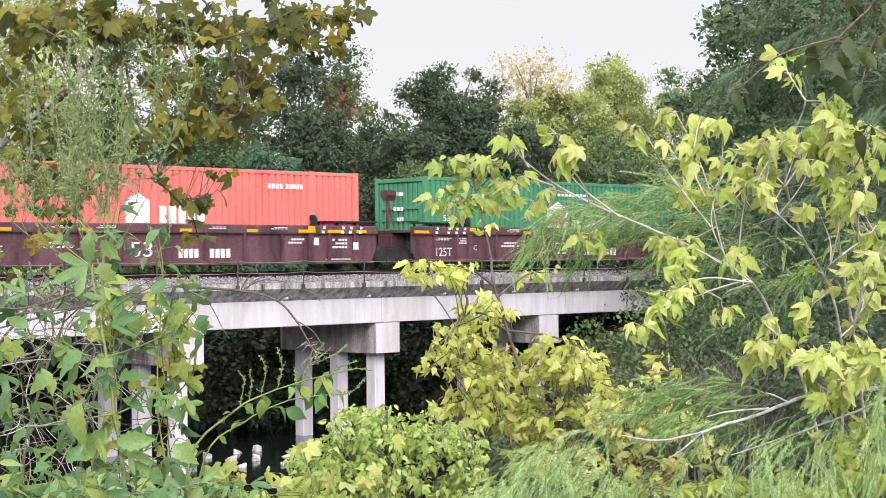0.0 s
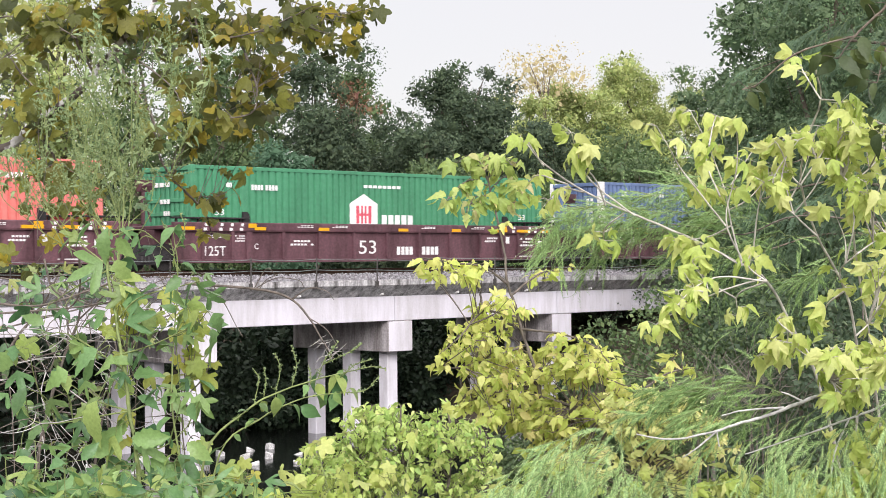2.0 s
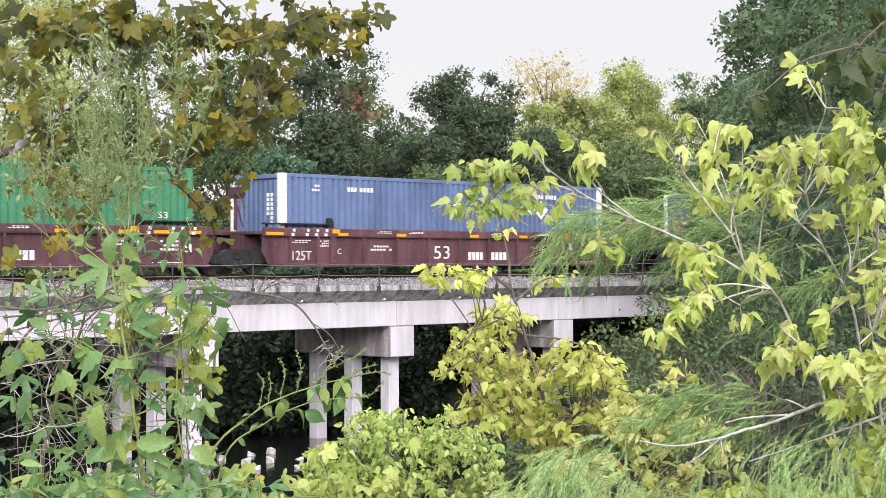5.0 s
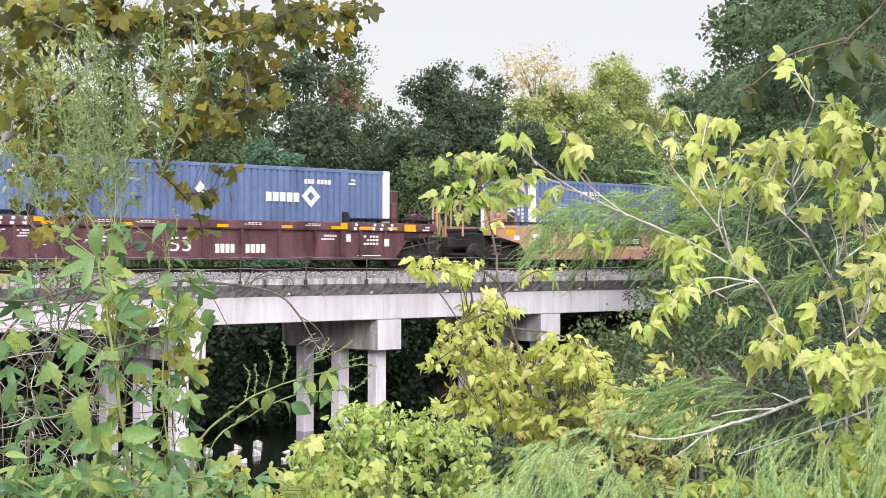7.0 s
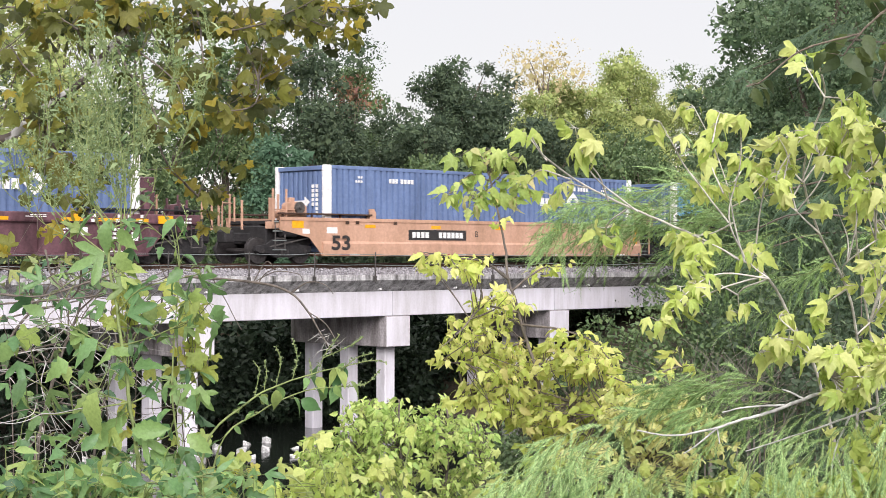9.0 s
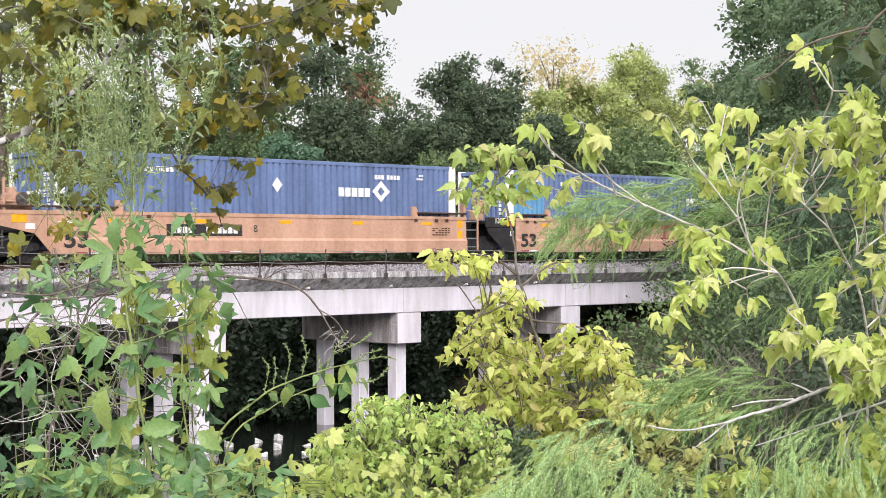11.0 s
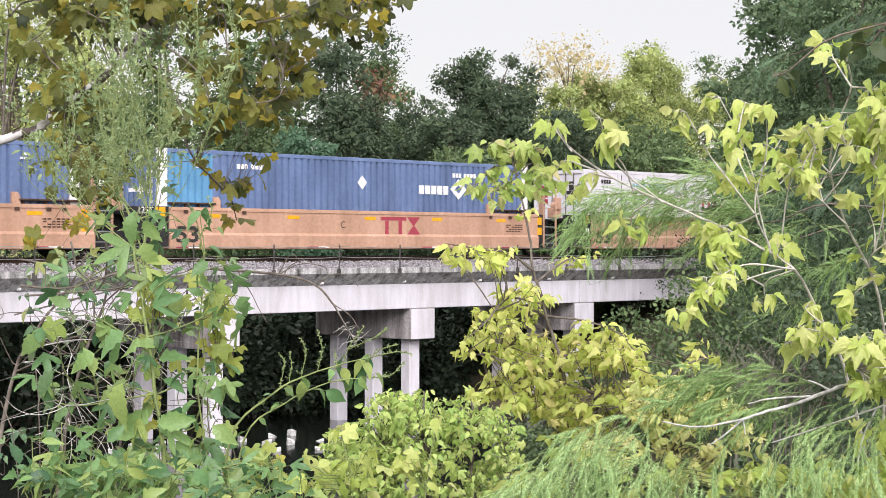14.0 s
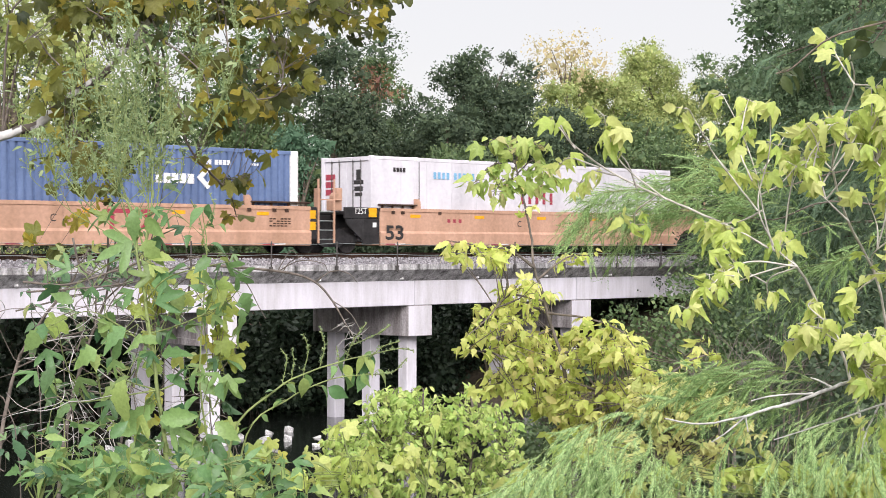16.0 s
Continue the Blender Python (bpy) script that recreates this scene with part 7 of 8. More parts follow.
# the large lobed leaves: stalk end and tip, metres right of and above the eye
for r0, u0, r1, u1 in ((-1.48, 0.00, -1.64, -0.07), (-1.40, 0.03, -1.39, -0.07), (-1.48, -0.21, -1.60, -0.25), (-1.66, -0.19, -1.68, -0.28), (-1.64, -0.33, -1.67, -0.42),
                       (-1.48, -0.36, -1.59, -0.45), (-1.52, -0.39, -1.56, -0.51), (-1.59, -0.45, -1.70, -0.50), (-1.56, -0.50, -1.55, -0.59), (-1.47, -0.57, -1.54, -0.74),
                       (-1.48, -0.57, -1.59, -0.60), (-1.78, -0.52, -1.83, -0.63), (-1.70, -0.57, -1.66, -0.68), (-1.73, -0.69, -1.82, -0.76), (-1.40, -0.69, -1.54, -0.83),
                       (-1.42, -0.73, -1.49, -0.85), (-1.61, -0.78, -1.70, -0.82), (-1.47, -0.89, -1.62, -0.98), (-1.37, -0.91, -1.48, -1.04), (-1.73, -0.89, -1.83, -1.01),
                       (-1.68, -0.93, -1.61, -1.05), (-1.36, -0.26, -1.25, -0.19), (-1.37, -0.36, -1.29, -0.41), (-1.36, -0.31, -1.24, -0.34), (-1.35, -0.48, -1.23, -0.45),
                       (-1.34, -0.57, -1.24, -0.60), (-1.36, -0.43, -1.43, -0.38), (-1.33, -0.74, -1.18, -0.72), (-1.31, -0.78, -1.19, -0.82), (-1.30, -0.91, -1.17, -0.96),
                       (-1.28, -0.83, -1.15, -0.91), (-1.39, -0.17, -1.29, -0.12), (-1.39, -0.15, -1.49, -0.12), (-1.42, -0.07, -1.31, -0.05), (-1.73, -0.26, -1.81, -0.21),
                       (-1.74, -0.12, -1.83, -0.07), (-1.09, -0.19, -1.16, -0.26), (-1.05, -0.36, -1.09, -0.46), (-1.28, -0.69, -1.29, -0.82), (-1.21, -0.60, -1.12, -0.65),
                       (-1.16, -0.83, -1.08, -0.96), (-1.80, -0.36, -1.89, -0.45), (-1.83, -0.45, -1.79, -0.55), (-1.84, -0.79, -1.78, -0.88), (-1.56, -0.67, -1.61, -0.76),
                       (-1.11, -0.60, -1.04, -0.68), (-1.09, -0.74, -0.99, -0.81), (-1.06, -0.91, -0.98, -1.00)):
    deep = 7 + vine.rng.normal() * 0.12
    vine.place(spot(r0, deep, u0), spot(r1, deep - 0.03, u1))
vine.finish(320)

grape_base = spot(-1.14, 7.2)
grape_base[2] = ground_at(grape_base[0], grape_base[1])
grape = Plant("vine", "climbing vine with rounded yellow leaves among the weeds", "vine", grape_base, M_LEAF_GRAPE, M_TWIG, 31, 0.075, "round", "weeds on the bank", down=0.7)
way = grape.limb([grape_base] + line_at(7.2, (-1.14, -1.58), (-1.15, -1.04), (-1.18, -0.70), (-1.15, -0.45), (-1.12, -0.22)), 0.0039, 0.0020, "stalk")
grape.dress(way, 4, whorl=2, start=0.4)
way = grape.limb(line_at(7.2, (-1.17, -0.65), (-1.31, -0.57), (-1.41, -0.45), (-1.42, -0.23)), 0.0034, 0.0017, "stalk")
grape.dress(way, 3, whorl=2, start=0.5)
way = grape.limb(line_at(7.2, (-1.15, -1.04), (-1.02, -0.97), (-0.90, -0.94)), 0.0034, 0.0017, "stalk")
grape.dress(way, 4, whorl=2, start=0.3)
grape.thicket(spot(-1.13, 7.2, -0.25), (0.07, 0.20, 0.06), 3, 2, 0)
grape.thicket(spot(-1.34, 7.2, -0.22), (0.10, 0.20, 0.10), 3, 2, 0)
grape.thicket(spot(-1.19, 7.2, -0.40), (0.10, 0.20, 0.10), 3, 2, 0)
grape.thicket(spot(-1.10, 7.2, -0.45), (0.06, 0.20, 0.05), 2, 2, 0)
grape.thicket(spot(-1.41, 7.2, -0.25), (0.05, 0.20, 0.06), 2, 2, 0)
grape.thicket(spot(-0.99, 7.2, -0.97), (0.15, 0.20, 0.06), 4, 2, 0)
grape.thicket(spot(-1.44, 7.2, -0.84), (0.07, 0.20, 0.10), 2, 2, 0)
for r0, u0, r1, u1 in ((-1.40, -0.12, -1.45, -0.26), (-1.44, -0.17, -1.39, -0.27), (-1.13, -0.17, -1.12, -0.30), (-1.09, -0.27, -1.10, -0.38), (-1.12, -0.43, -1.06, -0.53),
                       (-1.41, -0.52, -1.46, -0.62), (-1.41, -0.66, -1.45, -0.77), (-1.22, -0.13, -1.25, -0.23), (-1.19, -0.29, -1.15, -0.39), (-0.98, -0.88, -0.95, -1.00),
                       (-1.07, -0.93, -1.12, -1.04), (-1.44, -0.39, -1.40, -0.47), (-1.28, -0.22, -1.31, -0.33), (-0.90, -0.86, -0.93, -0.94), (-1.84, -0.33, -1.88, -0.47),
                       (-1.07, -0.78, -1.12, -0.86)):
    grape.place(spot(r0, 7.15, u0), spot(r0 + 0.62 * (r1 - r0), 7.12, u0 + 0.62 * (u1 - u0)))
grape.finish(300)

ragweed_base = spot(-1.04, 7)
ragweed_base[2] = ground_at(ragweed_base[0], ragweed_base[1])
ragweed = Plant("ragweed_plant", "green ragweed with slender upright seed spikes", "weed", ragweed_base, M_LEAF_VINE, M_STEM, 27, 0.085, "ovate", "weeds on the bank")
way = ragweed.limb([ragweed_base] + line_at(7, (-1.07, -1.30), (-1.05, -0.82), (-0.87, -0.63), (-0.75, -0.56), (-0.57, -0.50), (-0.44, -0.47)), 0.0072, 0.0022, "stalk")
ragweed.dress(way, 10, whorl=2, start=0.4)
way = ragweed.limb([ragweed_base] + line_at(7, (-1.05, -1.30), (-0.99, -0.82), (-0.82, -0.67), (-0.63, -0.58), (-0.46, -0.56)), 0.0060, 0.0019, "stalk")
ragweed.dress(way, 8, whorl=2, start=0.4)
way = ragweed.limb([ragweed_base] + line_at(7, (-1.09, -1.30), (-1.16, -0.82), (-1.19, -0.58), (-1.18, -0.34), (-1.16, -0.06), (-1.18, 0.14)), 0.0060, 0.0019, "stalk")
ragweed.dress(way, 14, whorl=2, start=0.3)
ragweed.finish(300)
spikes(ragweed.root, ragweed_base, [line_at(7, (-0.57, -0.50), (-0.54, -0.42), (-0.48, -0.34)),
    line_at(7, (-0.44, -0.47), (-0.34, -0.45), (-0.28, -0.46)),
    line_at(7, (-0.46, -0.56), (-0.37, -0.55), (-0.31, -0.49)),
    line_at(7, (-0.68, -0.53), (-0.66, -0.44), (-0.68, -0.36)),
    line_at(7, (-0.75, -0.56), (-0.73, -0.46), (-0.75, -0.39)),
    line_at(7, (-0.84, -0.60), (-0.82, -0.50), (-0.84, -0.46)),
    line_at(7, (-0.55, -0.44), (-0.44, -0.39), (-0.38, -0.35)),
    line_at(7, (-0.63, -0.58), (-0.60, -0.51), (-0.61, -0.44)),
    line_at(7, (-0.48, -0.50), (-0.41, -0.44), (-0.34, -0.42)),
    line_at(7, (-0.80, -0.58), (-0.79, -0.50), (-0.80, -0.45)),
    line_at(7, (-1.16, -0.06), (-1.19, 0.09), (-1.23, 0.18)),
    line_at(7, (-1.18, 0.04), (-1.13, 0.14), (-1.15, 0.21))], M_WEED, 41, 0.010, 0.022, 0.05)

tangle_base = spot(-2.19, 8.6)
tangle_base[2] = ground_at(tangle_base[0], tangle_base[1])
tangle = Plant("shrub", "tangled green shrub with bare brown branches on the bank", "shrub", tangle_base, M_LEAF_TANGLE, M_TWIG, 35, 0.07, "ovate toothed lobed tri", "shrubs on the bank", down=0.3)
a_way = tangle.limb([tangle_base] + line_at(8.6, (-2.22, -1.89), (-2.19, -1.30), (-2.14, -0.89), (-2.04, -0.54), (-1.95, -0.30), (-1.92, -0.13)), 0.0147, 0.0044, "stem")
tangle.dress(a_way, 4)
b_way = tangle.limb([tangle_base] + line_at(8.6, (-2.48, -1.89), (-2.51, -1.18), (-2.42, -0.66), (-2.27, -0.39), (-2.13, -0.21), (-2.04, -0.04)), 0.0147, 0.0044, "stem")
tangle.dress(b_way, 3)
c_way = tangle.limb([tangle_base] + line_at(8.6, (-1.86, -1.89), (-1.89, -1.30), (-1.83, -0.83), (-1.75, -0.54), (-1.78, -0.30)), 0.0118, 0.0035, "stem")
tangle.dress(c_way, 3)
way = tangle.limb(line_at(8.6, (-2.42, -0.36), (-2.03, -0.26), (-1.75, -0.19), (-1.49, -0.07), (-1.37, -0.06), deep=0.3), 0.0048, 0.0018, "branch")
tangle.dress(way, 2, start=0.2)
way = tangle.limb(line_at(8.6, (-2.39, -0.07), (-2.10, -0.12), (-1.82, -0.22), (-1.49, -0.24), deep=-0.3), 0.0048, 0.0018, "branch")
tangle.dress(way, 2, start=0.2)
way = tangle.limb(line_at(8.6, (-2.36, -0.54), (-1.93, -0.43), (-1.59, -0.31), (-1.37, -0.26), deep=-0.3), 0.0048, 0.0018, "branch")
tangle.dress(way, 2, start=0.2)
way = tangle.limb(line_at(8.6, (-2.04, -0.54), (-2.22, -0.31), (-2.42, -0.19), deep=0.3), 0.0048, 0.0018, "branch")
tangle.dress(way, 2, start=0.2)
way = tangle.limb(line_at(8.6, (-1.95, -0.30), (-1.75, -0.12), (-1.65, 0.08), (-1.59, 0.28), deep=-0.3), 0.0048, 0.0018, "branch")
tangle.dress(way, 2, start=0.2)
way = tangle.limb(line_at(8.6, (-2.14, -0.89), (-1.96, -0.71), (-1.68, -0.58), (-1.51, -0.60), deep=-0.3), 0.0048, 0.0018, "branch")
tangle.dress(way, 2, start=0.2)
way = tangle.limb(line_at(8.6, (-2.42, -0.66), (-2.16, -0.56), (-1.93, -0.58), (-1.77, -0.69), deep=-0.3), 0.0048, 0.0018, "branch")
tangle.dress(way, 2, start=0.2)
way = tangle.limb(line_at(8.6, (-1.83, -0.83), (-2.08, -0.79), (-2.32, -0.83), deep=0.3), 0.0048, 0.0018, "branch")
tangle.dress(way, 2, start=0.2)
way = tangle.limb(line_at(8.6, (-1.75, -0.54), (-1.60, -0.43), (-1.56, -0.31), deep=0.3), 0.0048, 0.0018, "branch")
tangle.dress(way, 2, start=0.2)
tangle.thicket(spot(-2.16, 8.6, -0.24), (0.24, 0.60, 0.15), 6, 3, a_way)
tangle.thicket(spot(-1.92, 8.6, -0.39), (0.24, 0.60, 0.16), 3, 3, a_way)
tangle.thicket(spot(-2.22, 8.6, -0.57), (0.18, 0.60, 0.18), 3, 3, a_way)
tangle.thicket(spot(-1.98, 8.6, -0.10), (0.26, 0.60, 0.10), 5, 3, a_way)
tangle.thicket(spot(-2.01, 8.6, -0.77), (0.32, 0.60, 0.16), 3, 3, a_way)
tangle.thicket(spot(-1.69, 8.6, -0.66), (0.21, 0.60, 0.18), 2, 3, a_way)
tangle.thicket(spot(-2.19, 8.6, -1.04), (0.24, 0.60, 0.18), 6, 3, a_way)
tangle.thicket(spot(-1.78, 8.6, -1.01), (0.24, 0.60, 0.18), 4, 3, a_way)
tangle.thicket(spot(-2.16, 8.6, -0.09), (0.13, 0.40, 0.06), 7, 3, a_way)
tangle.thicket(spot(-1.97, 8.6, -0.16), (0.12, 0.40, 0.06), 6, 3, a_way)
tangle.thicket(spot(-2.22, 8.6, -0.23), (0.09, 0.40, 0.06), 5, 3, a_way)
tangle.thicket(spot(-2.25, 8.6, -0.47), (0.06, 0.40, 0.07), 4, 3, a_way)
tangle.thicket(spot(-1.86, 8.6, -0.06), (0.09, 0.40, 0.04), 4, 3, a_way)
tangle.finish(300)

weeds_base = spot(-1.45, 6.4)
weeds_base[2] = ground_at(weeds_base[0], weeds_base[1])
weeds = Plant("weed_clump", "low bank weed clump with light green narrow leaves", "weed", weeds_base, M_LEAF_VINE, M_STEM, 36, 0.085, "tri toothed lance lobed", "weeds on the bank", down=0.1)
way = weeds.limb([weeds_base] + line_at(6.4, (-1.70, -1.52), (-1.69, -1.08), (-1.68, -0.73), deep=-0.2), 0.0039, 0.0017, "stalk")
weeds.dress(way, 6, start=0.45, whorl=2)
way = weeds.limb([weeds_base] + line_at(6.4, (-1.58, -1.52), (-1.62, -1.12), (-1.67, -0.71), deep=0.2), 0.0039, 0.0017, "stalk")
weeds.dress(way, 6, start=0.45, whorl=2)
way = weeds.limb([weeds_base] + line_at(6.4, (-1.47, -1.52), (-1.47, -1.08), (-1.46, -0.75), deep=-0.2), 0.0039, 0.0017, "stalk")
weeds.dress(way, 6, start=0.45, whorl=2)
way = weeds.limb([weeds_base] + line_at(6.4, (-1.35, -1.52), (-1.39, -1.12), (-1.43, -0.86), deep=0.2), 0.0039, 0.0017, "stalk")
weeds.dress(way, 6, start=0.45, whorl=2)
way = weeds.limb([weeds_base] + line_at(6.4, (-1.21, -1.52), (-1.21, -1.08), (-1.21, -0.80), deep=-0.2), 0.0039, 0.0017, "stalk")
weeds.dress(way, 6, start=0.45, whorl=2)
way = weeds.limb([weeds_base] + line_at(6.4, (-1.08, -1.52), (-1.11, -1.12), (-1.15, -0.89), deep=0.2), 0.0039, 0.0017, "stalk")
weeds.dress(way, 6, start=0.45, whorl=2)
way = weeds.limb([weeds_base] + line_at(6.4, (-0.94, -1.52), (-0.94, -1.08), (-0.94, -0.83), deep=-0.2), 0.0039, 0.0017, "stalk")
weeds.dress(way, 6, start=0.45, whorl=2)
way = weeds.limb([weeds_base] + line_at(6.4, (-0.79, -1.52), (-0.81, -1.12), (-0.84, -0.90), deep=0.2), 0.0039, 0.0017, "stalk")
weeds.dress(way, 6, start=0.45, whorl=2)
way = weeds.limb([weeds_base] + line_at(6.4, (-0.65, -1.52), (-0.66, -1.08), (-0.67, -0.85), deep=-0.2), 0.0039, 0.0017, "stalk")
weeds.dress(way, 6, start=0.45, whorl=2)
way = weeds.limb([weeds_base] + line_at(6.4, (-1.64, -1.52), (-1.68, -1.12), (-1.72, -0.89), deep=0.2), 0.0039, 0.0017, "stalk")
weeds.dress(way, 6, start=0.45, whorl=2)
way = weeds.limb([weeds_base] + line_at(6.4, (-1.42, -1.52), (-1.41, -1.08), (-1.41, -0.85), deep=-0.2), 0.0039, 0.0017, "stalk")
weeds.dress(way, 6, start=0.45, whorl=2)
weeds.thicket(spot(-1.67, 6.4, -0.85), (0.13, 0.40, 0.10), 6, 3, 0)
weeds.thicket(spot(-1.50, 6.4, -0.90), (0.15, 0.40, 0.07), 5, 3, 0)
weeds.thicket(spot(-1.28, 6.4, -0.93), (0.15, 0.40, 0.05), 5, 3, 0)
weeds.thicket(spot(-1.04, 6.4, -0.93), (0.15, 0.40, 0.05), 4, 3, 0)
weeds.thicket(spot(-0.77, 6.4, -0.93), (0.15, 0.40, 0.05), 4, 3, 0)
weeds.thicket(spot(-1.65, 6.4, -0.85), (0.08, 0.30, 0.07), 7, 4, 0)
weeds.thicket(spot(-1.50, 6.4, -0.91), (0.10, 0.30, 0.03), 7, 4, 0)
weeds.thicket(spot(-1.32, 6.4, -0.89), (0.09, 0.30, 0.03), 5, 4, 0)
weeds.thicket(spot(-1.15, 6.4, -0.87), (0.07, 0.30, 0.04), 5, 4, 0)
weeds.thicket(spot(-1.63, 6.4, -0.95), (0.10, 0.30, 0.04), 7, 4, 0)
weeds.thicket(spot(-1.43, 6.4, -0.96), (0.11, 0.30, 0.04), 7, 4, 0)
weeds.thicket(spot(-1.23, 6.4, -0.96), (0.10, 0.30, 0.04), 7, 4, 0)
weeds.thicket(spot(-1.04, 6.4, -0.95), (0.10, 0.30, 0.04), 7, 4, 0)
weeds.thicket(spot(-0.86, 6.4, -0.94), (0.08, 0.30, 0.04), 5, 4, 0)
weeds.finish(300)

cypress_base = spot(2.6, 6.6)
cypress_base[2] = ground_at(cypress_base[0], cypress_base[1])
cypress = Plant("cypress_tree", "bald cypress with pale bare limb and feathery green sprays", "tree", cypress_base, M_CYPRESS, M_LIMB, 51, 0.1)
cypress.limb([cypress_base, cypress_base + (0.05, 0, 2.2), cypress_base + (0.0, 0.05, 4.5)], 0.12, 0.06, "trunk", M_BARK)
cypress.limb(line_at(6.4, (2.53, -0.41), (1.83, -0.49), (1.57, -0.52), (1.41, -0.54), (1.30, -0.58), (1.19, -0.62), (1.08, -0.65), (0.98, -0.68), (0.84, -0.70), (0.71, -0.68)), 0.0102, 0.0030, "branch")
cypress.limb(line_at(6.4, (2.53, -0.39), (1.87, -0.50), (1.68, -0.57), (1.52, -0.63), (1.35, -0.69), (1.13, -0.76)), 0.0072, 0.0022, "branch")
cypress.limb(line_at(6.4, (1.53, -0.63), (1.48, -0.74), (1.46, -0.85)), 0.0044, 0.0026, "branch")
cypress.limb(line_at(6.4, (1.28, -0.58), (1.13, -0.59), (1.04, -0.61)), 0.0044, 0.0022, "branch")
cypress.limb(line_at(6.4, (1.02, -0.67), (0.95, -0.73), (0.89, -0.77)), 0.0044, 0.0022, "branch")
cypress.limb(line_at(6.4, (1.36, -0.56), (1.30, -0.53), (1.27, -0.52)), 0.0044, 0.0022, "branch")
cypress.limb(line_at(6.4, (1.02, -0.67), (1.03, -0.73)), 0.0033, 0.0022, "branch")
cypress.limb(line_at(7.2, (2.84, 0.19), (2.01, 0.14), (1.52, 0.18), (1.27, 0.10), (1.02, 0.14), (0.78, 0.15)), 0.005, 0.002, "branch", M_TWIG)
# bright plumes sweeping down, a clump over the bare limb, hanging sprays, and those before the train
feather(cypress.root, cypress_base, [
    line_at(6.4, (0.71, -0.69), (0.60, -0.64), (0.47, -0.65), (0.34, -0.71), (0.23, -0.77), deep=-0.3),
    line_at(6.4, (0.73, -0.71), (0.58, -0.70), (0.43, -0.73), (0.28, -0.80), (0.16, -0.83), deep=-0.5),
    line_at(6.4, (0.71, -0.73), (0.56, -0.76), (0.38, -0.83), (0.21, -0.87), (0.08, -0.91), deep=-0.3),
    line_at(6.4, (0.76, -0.74), (0.63, -0.80), (0.47, -0.87), (0.34, -0.96), deep=-0.5),
    line_at(6.4, (0.65, -0.68), (0.52, -0.71), (0.41, -0.76), (0.32, -0.85), deep=-0.3),
    line_at(6.4, (0.60, -0.66), (0.47, -0.69), (0.36, -0.74), (0.25, -0.83), deep=-0.1),
    line_at(6.4, (0.76, -0.76), (0.67, -0.83), (0.56, -0.92), (0.47, -0.99), deep=-0.3),
    line_at(6.4, (0.80, -0.76), (0.76, -0.85), (0.67, -0.96), deep=-0.3),
    line_at(6.4, (0.47, -0.76), (0.32, -0.81), (0.19, -0.86), (0.07, -0.89), deep=-0.5),
    line_at(6.4, (0.52, -0.83), (0.36, -0.89), (0.21, -0.95), deep=-0.5),
    line_at(6.4, (0.87, -0.75), (0.82, -0.83), (0.73, -0.92), (0.67, -1.00), deep=0.2),
    line_at(6.4, (0.98, -0.74), (0.91, -0.83), (0.82, -0.92), (0.76, -0.99), deep=0.2)], 100, 0.13, M_CYPRESS, 52, sag=0.4, spread_out=0.42, stray=0.38)
# the clump takes the shade-toned needles, as do the sprays before the train
feather(cypress.root, cypress_base, [
    line_at(6.4, (1.39, -0.56), (1.26, -0.52), (1.13, -0.51), (1.00, -0.52), (0.89, -0.54), deep=0.3),
    line_at(6.4, (1.35, -0.57), (1.22, -0.57), (1.08, -0.57), (0.96, -0.59), deep=0.2),
    line_at(6.4, (1.33, -0.54), (1.19, -0.49), (1.08, -0.47), (0.96, -0.49), deep=0.4),
    line_at(6.4, (1.26, -0.60), (1.15, -0.62), (1.04, -0.63), (0.91, -0.66), deep=0.2),
    line_at(6.4, (1.24, -0.54), (1.13, -0.54), (1.02, -0.56), (0.94, -0.58), deep=0.5),
    line_at(6.4, (1.13, -0.52), (1.02, -0.51), (0.91, -0.52), (0.78, -0.55), deep=0.5),
    line_at(6.4, (1.06, -0.59), (0.95, -0.61), (0.84, -0.62), (0.76, -0.64), deep=0.4)], 120, 0.13, M_CYPRESS_MID, 53, sag=0.25, spread_out=0.45, stray=0.3)
